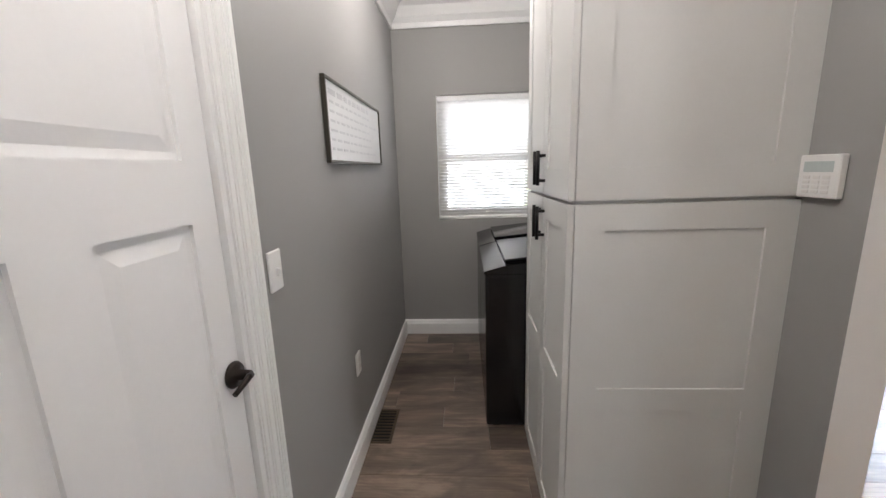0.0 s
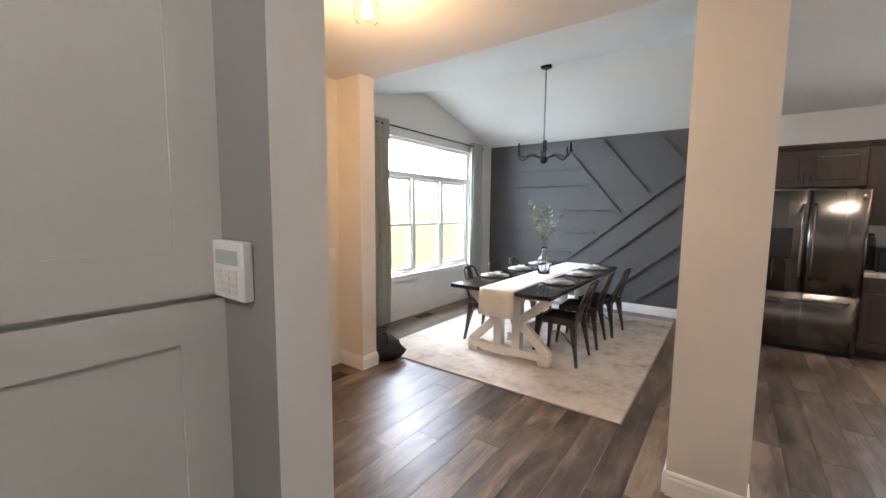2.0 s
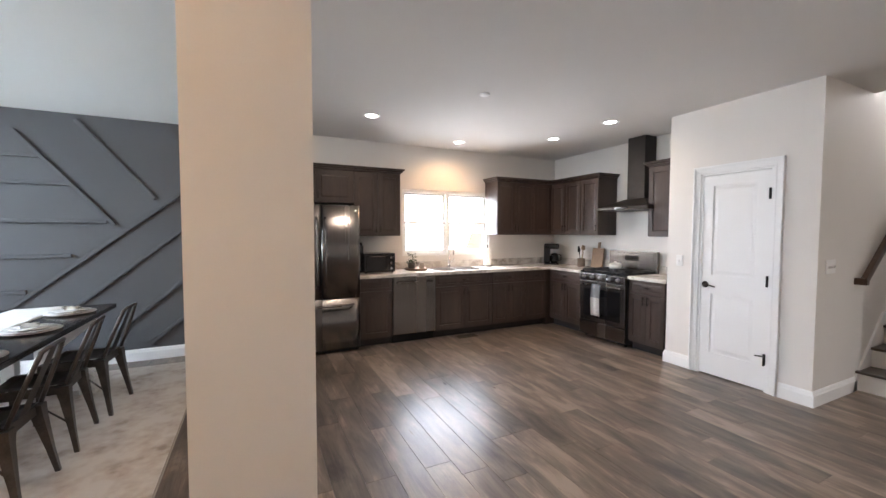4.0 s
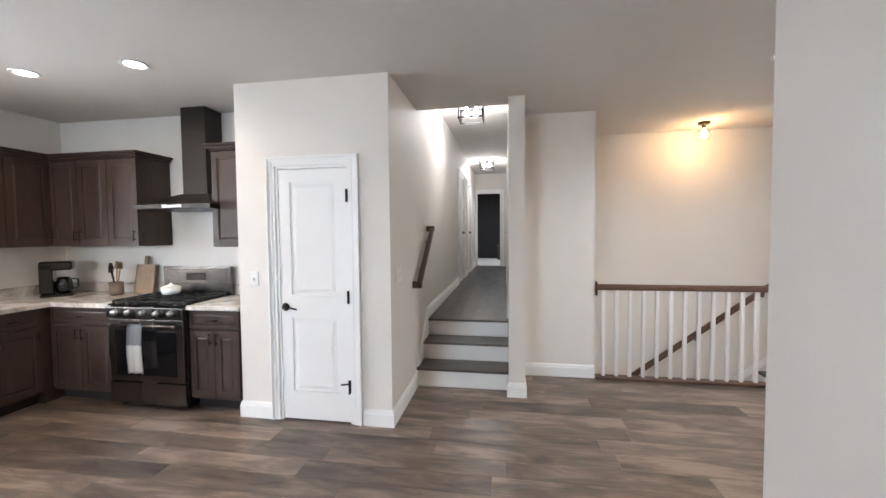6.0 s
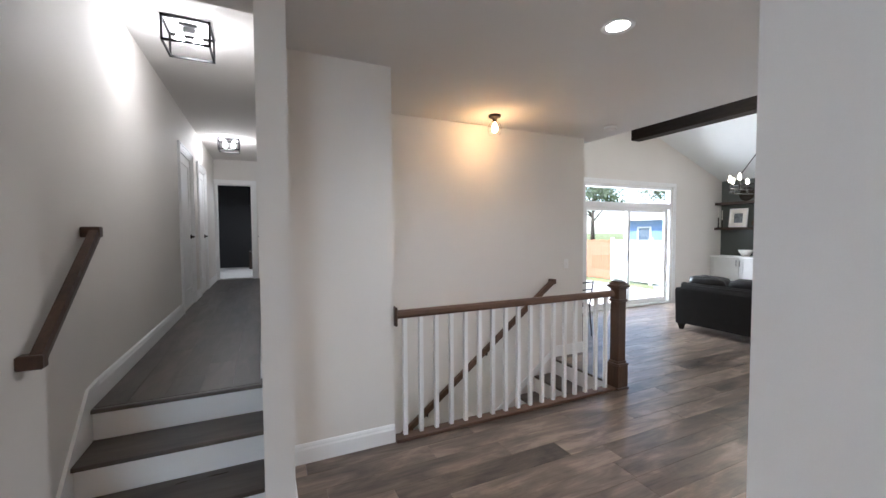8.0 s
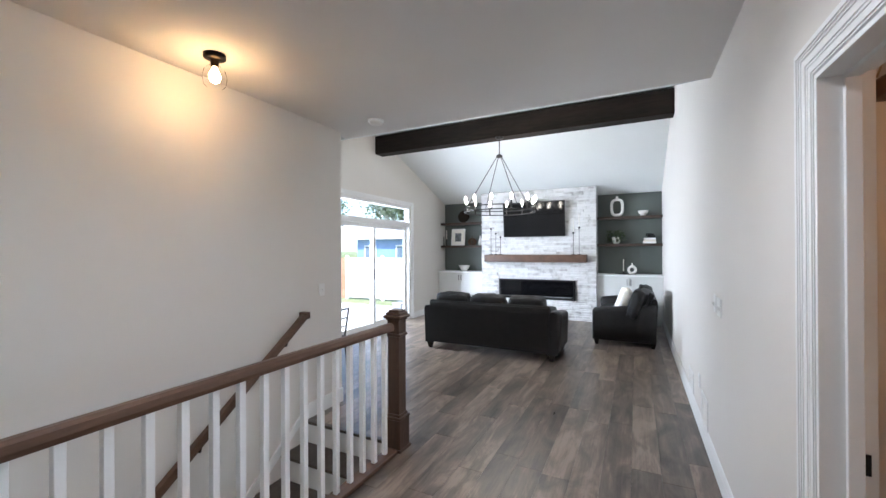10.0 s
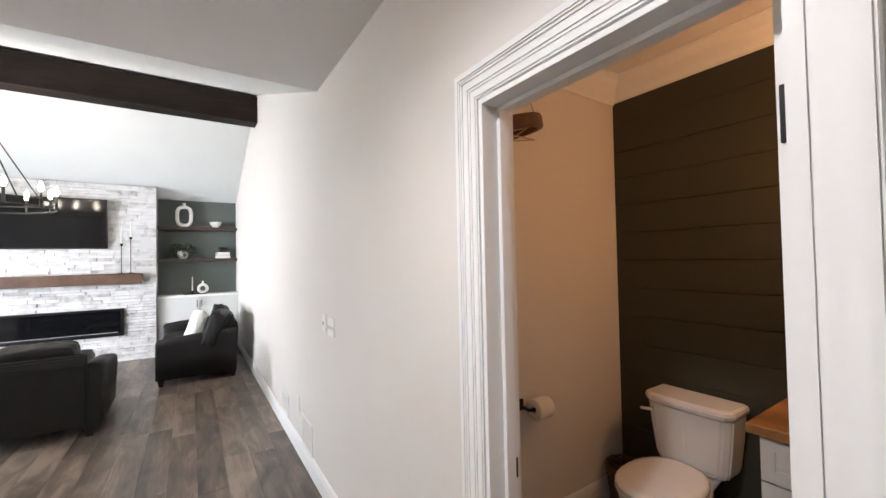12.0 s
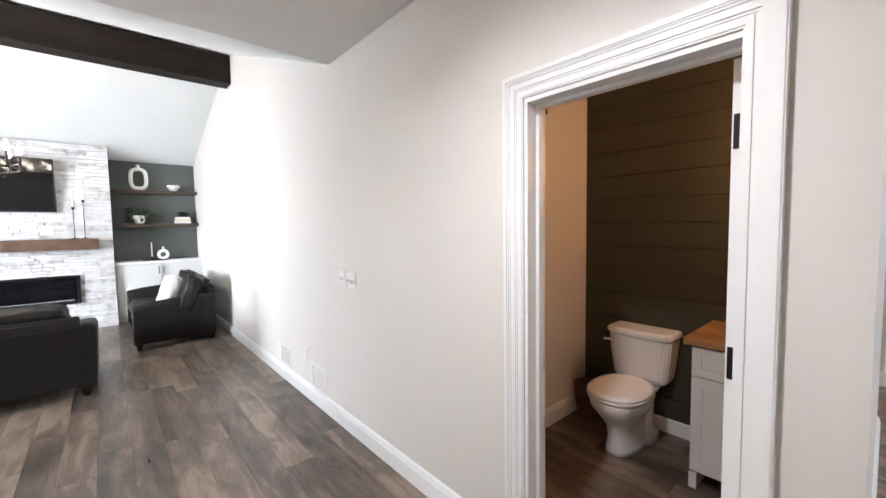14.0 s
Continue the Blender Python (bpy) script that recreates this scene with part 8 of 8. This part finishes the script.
BARK = material("grey_bark", (0.10, 0.08, 0.065), 0.9, scale=8, vary=0.3, bump=0.5, stretch=(1, 1, 0.2))
CROWNM = material("tree_foliage", (0.10, 0.14, 0.07), 0.7, scale=2, vary=0.4, bump=0)


def tree(at, h, seed):
    r_ = random.Random(seed)
    t = thing("tree", "broad green leafy tree beyond the fence", "tree", at, group="trees beyond the garden")
    bm = bmesh.new()
    tube(bm, [(0, 0, 0), (0.1, 0.05, h * 0.3), (0.0, 0.1, h * 0.75)], h * 0.03, 9, r2=h * 0.008)
    ends = []
    for k in range(9):
        a, z = r_.uniform(0, 6.28), h * r_.uniform(0.28, 0.6)
        e = Vector((math.cos(a) * h * 0.27, math.sin(a) * h * 0.27, z + h * r_.uniform(0.12, 0.3)))
        tube(bm, [(0.05, 0.05, z), Vector((0.05, 0.05, z)).lerp(e, 0.5) + Vector((0, 0, 0.1)), e], h * 0.011, 6, r2=h * 0.003)
        ends.append(e)
    part("trunk", bm, BARK, t)
    ends += [Vector((r_.uniform(-0.2, 0.2) * h, r_.uniform(-0.2, 0.2) * h, h * r_.uniform(0.6, 0.92))) for _ in range(9)]
    verts, faces = [], []
    for e in ends:
        for _ in range(150):
            c = e + Vector((r_.gauss(0, 0.085), r_.gauss(0, 0.085), r_.gauss(0, 0.06))) * h
            q = Euler((r_.uniform(0, 6), r_.uniform(0, 6), r_.uniform(0, 6))).to_matrix()
            s = h * 0.02 * r_.uniform(0.6, 1.3)
            n = len(verts)
            verts += [c + q @ Vector(p) * s for p in ((-1, 0, 0), (0, -0.6, 0.1), (1, 0, 0), (0, 0.6, 0.1))]
            faces.append((n, n + 1, n + 2, n + 3))
    me = bpy.data.meshes.new("crown")
    me.from_pydata(verts, [], faces)
    me.materials.append(CROWNM)
    o = new("crown", me)
    o.parent = t


for k, (x, y, h) in enumerate(((-47, -50, 13), (-46, -34, 13), (-34, -17, 12), (-20, -40, 11), (-12, -44, 12), (-37, -8, 11), (-4, -46, 12), (16, 62, 11), (4, 66, 12), (28, 58, 10), (48, 6, 11), (50, -9, 12))):
    tree((x, y, -0.62), h, 100 + k)

# ---- floor planks ----
PW, PL, PT = 0.182, 1.22, 0.012


def plank_mesh(name, length, mat):
    bm = bmesh.new()
    g, e = 0.0005, 0.0011
    x0, x1, y0, y1 = -length / 2 + g, length / 2 - g, -PW / 2 + g, PW / 2 - g
    lo = [bm.verts.new(c) for c in ((x0, y0, -PT), (x1, y0, -PT), (x1, y1, -PT), (x0, y1, -PT))]
    mi = [bm.verts.new(c) for c in ((x0, y0, -e), (x1, y0, -e), (x1, y1, -e), (x0, y1, -e))]
    hi = [bm.verts.new(c) for c in ((x0 + e, y0 + e, 0), (x1 - e, y0 + e, 0), (x1 - e, y1 - e, 0), (x0 + e, y1 - e, 0))]
    bm.faces.new(hi)
    for a, b in ((lo, mi), (mi, hi)):
        for k in range(4):
            bm.faces.new((a[k], a[(k + 1) % 4], b[(k + 1) % 4], b[k]))
    me = bpy.data.meshes.new(name)
    bm.to_mesh(me)
    bm.free()
    me.materials.append(mat)
    return me


def lay_floor(rows_y, spans_of, z, parent, near, limit, seed):
    rng = random.Random(seed)
    whole = plank_mesh("plank", PL, PLANKS)
    verts, faces, count = [], [], 0
    for y in rows_y:
        off = rng.uniform(0, PL)
        for a, b in spans_of(y):
            cuts = [a]
            k = math.ceil((a - off) / PL)
            while off + k * PL < b - 0.05:
                if off + k * PL > a + 0.05:
                    cuts.append(off + k * PL)
                k += 1
            cuts.append(b)
            for p, q in zip(cuts, cuts[1:]):
                c = ((p + q) / 2, y, z)
                if count < limit and near(c[0], y):
                    ob = new("plank", whole if abs(q - p - PL) < 1e-4 else plank_mesh("plank", q - p, PLANKS))
                    ob.parent = parent
                    ob.location = c
                    count += 1
                else:
                    g, e, n = 0.0005, 0.0011, len(verts)
                    x0, x1, y0, y1 = p + g, q - g, y - PW / 2 + g, y + PW / 2 - g
                    for zz, i in ((z - PT, 0), (z - e, 0), (z, e)):
                        verts += [(x0 + i, y0 + i, zz), (x1 - i, y0 + i, zz), (x1 - i, y1 - i, zz), (x0 + i, y1 - i, zz)]
                    faces.append((n + 8, n + 9, n + 10, n + 11))
                    for r in (0, 4):
                        for k2 in range(4):
                            faces.append((n + r + k2, n + r + (k2 + 1) % 4, n + r + 4 + (k2 + 1) % 4, n + r + 4 + k2))
    me = bpy.data.meshes.new("planks")
    me.from_pydata(verts, [], faces)
    me.materials.append(PLANKS_J)
    ob = new("planks", me)
    ob.parent = parent
    ob["kind"] = "stuff"


def main_spans(y):
    if y > 3.4:
        return [(3.05, 7.045)]
    if y > 1.0:
        return [(-0.527, 7.045)]
    if y > -4.48:
        return [(-7.5, 7.045)]
    if y > -5.07:
        return [(-7.5, 3.19)]
    return [(-7.5, -0.95)]


HALLP = plank_material("hall_plank", True, ((0.018, 0.013, 0.010), (0.045, 0.033, 0.025), (0.085, 0.064, 0.050)), 0.36, True)
hv, hf2 = [], []
rh = random.Random(9)
xs = 2.29
while xs < 3.187:
    y = -5.17 - rh.uniform(-1.0, 0.0)
    x1 = min(xs + PW, 3.187)
    while y > -11.95:
        y2 = y - PL
        a, b = min(y, -5.17), max(y2, -11.95)
        if a - b > 0.02:
            n, g2 = len(hv), 0.001
            hv += [(xs + g2, b + g2, HALL), (x1 - g2, b + g2, HALL), (x1 - g2, a - g2, HALL), (xs + g2, a - g2, HALL), (xs, b, HALL - 0.003), (x1, b, HALL - 0.003), (x1, a, HALL - 0.003), (xs, a, HALL - 0.003)]
            hf2 += [(n, n + 1, n + 2, n + 3)] + [(n + 4 + k, n + 4 + (k + 1) % 4, n + (k + 1) % 4, n + k) for k in range(4)]
        y = y2
    xs += PW
me = bpy.data.meshes.new("hall_planks")
me.from_pydata(hv, [], hf2)
me.materials.append(HALLP)
o = new("hall_planks", me)
o.parent = floor_hall
o["kind"] = "stuff"
lay_floor([4.0 - PW / 2 - i * PW for i in range(66)], main_spans, 0.0, floor, lambda x, y: -3.2 < x < 4.6 and -4.6 < y < 1.6, 290, 5)

# ---- ledger stones of the fireplace ----
rs = random.Random(77)
unit = bmesh.new()
box(unit, -0.5, 0.5, -0.5, 0.5, -0.5, 0.5)
for v in unit.verts:
    if v.co.x > 0:
        v.co.y *= 0.985
        v.co.z *= 0.93
stone_me = bpy.data.meshes.new("stone")
unit.to_mesh(stone_me)
unit.free()
stone_me.materials.append(STM[0])
sverts, sfaces, laid = [], [], 0
z = 0.0
while z < 2.83:
    hh = rs.choice((0.042, 0.05, 0.056))
    hh = min(hh, 2.84 - z)
    y = FY0
    while y < FY1 - 0.005:
        ln = rs.uniform(0.12, 0.42)
        if FY1 - y - ln < 0.08:
            ln = FY1 - y
        c, proud = (y + ln / 2, z + hh / 2), rs.uniform(0.004, 0.034)
        inside = 0.40 < c[1] < 0.86 and -6.28 < c[0] < -4.56
        if not inside:
            x0, x1 = FX - 0.02, FX + proud
            size = (x1 - x0, ln - 0.002, hh - 0.002)
            if laid < 295 and c[0] > -5.9 and c[1] > 0.3:
                o = new("stone", stone_me)
                o.parent = fp
                o.location, o.scale = ((x0 + x1) / 2, c[0], c[1]), size
                laid += 1
            else:
                n = len(sverts)
                sverts += [((x0 + x1) / 2 + v.co.x * size[0], c[0] + v.co.y * size[1], c[1] + v.co.z * size[2]) for v in stone_me.vertices]
                sfaces += [tuple(n + i for i in p.vertices) for p in stone_me.polygons]
        y += ln
    z += hh
me = bpy.data.meshes.new("stones")
me.from_pydata(sverts, [], sfaces)
me.materials.append(STM[1])
o = new("stones", me)
o.parent = fp
o["kind"] = "stuff"
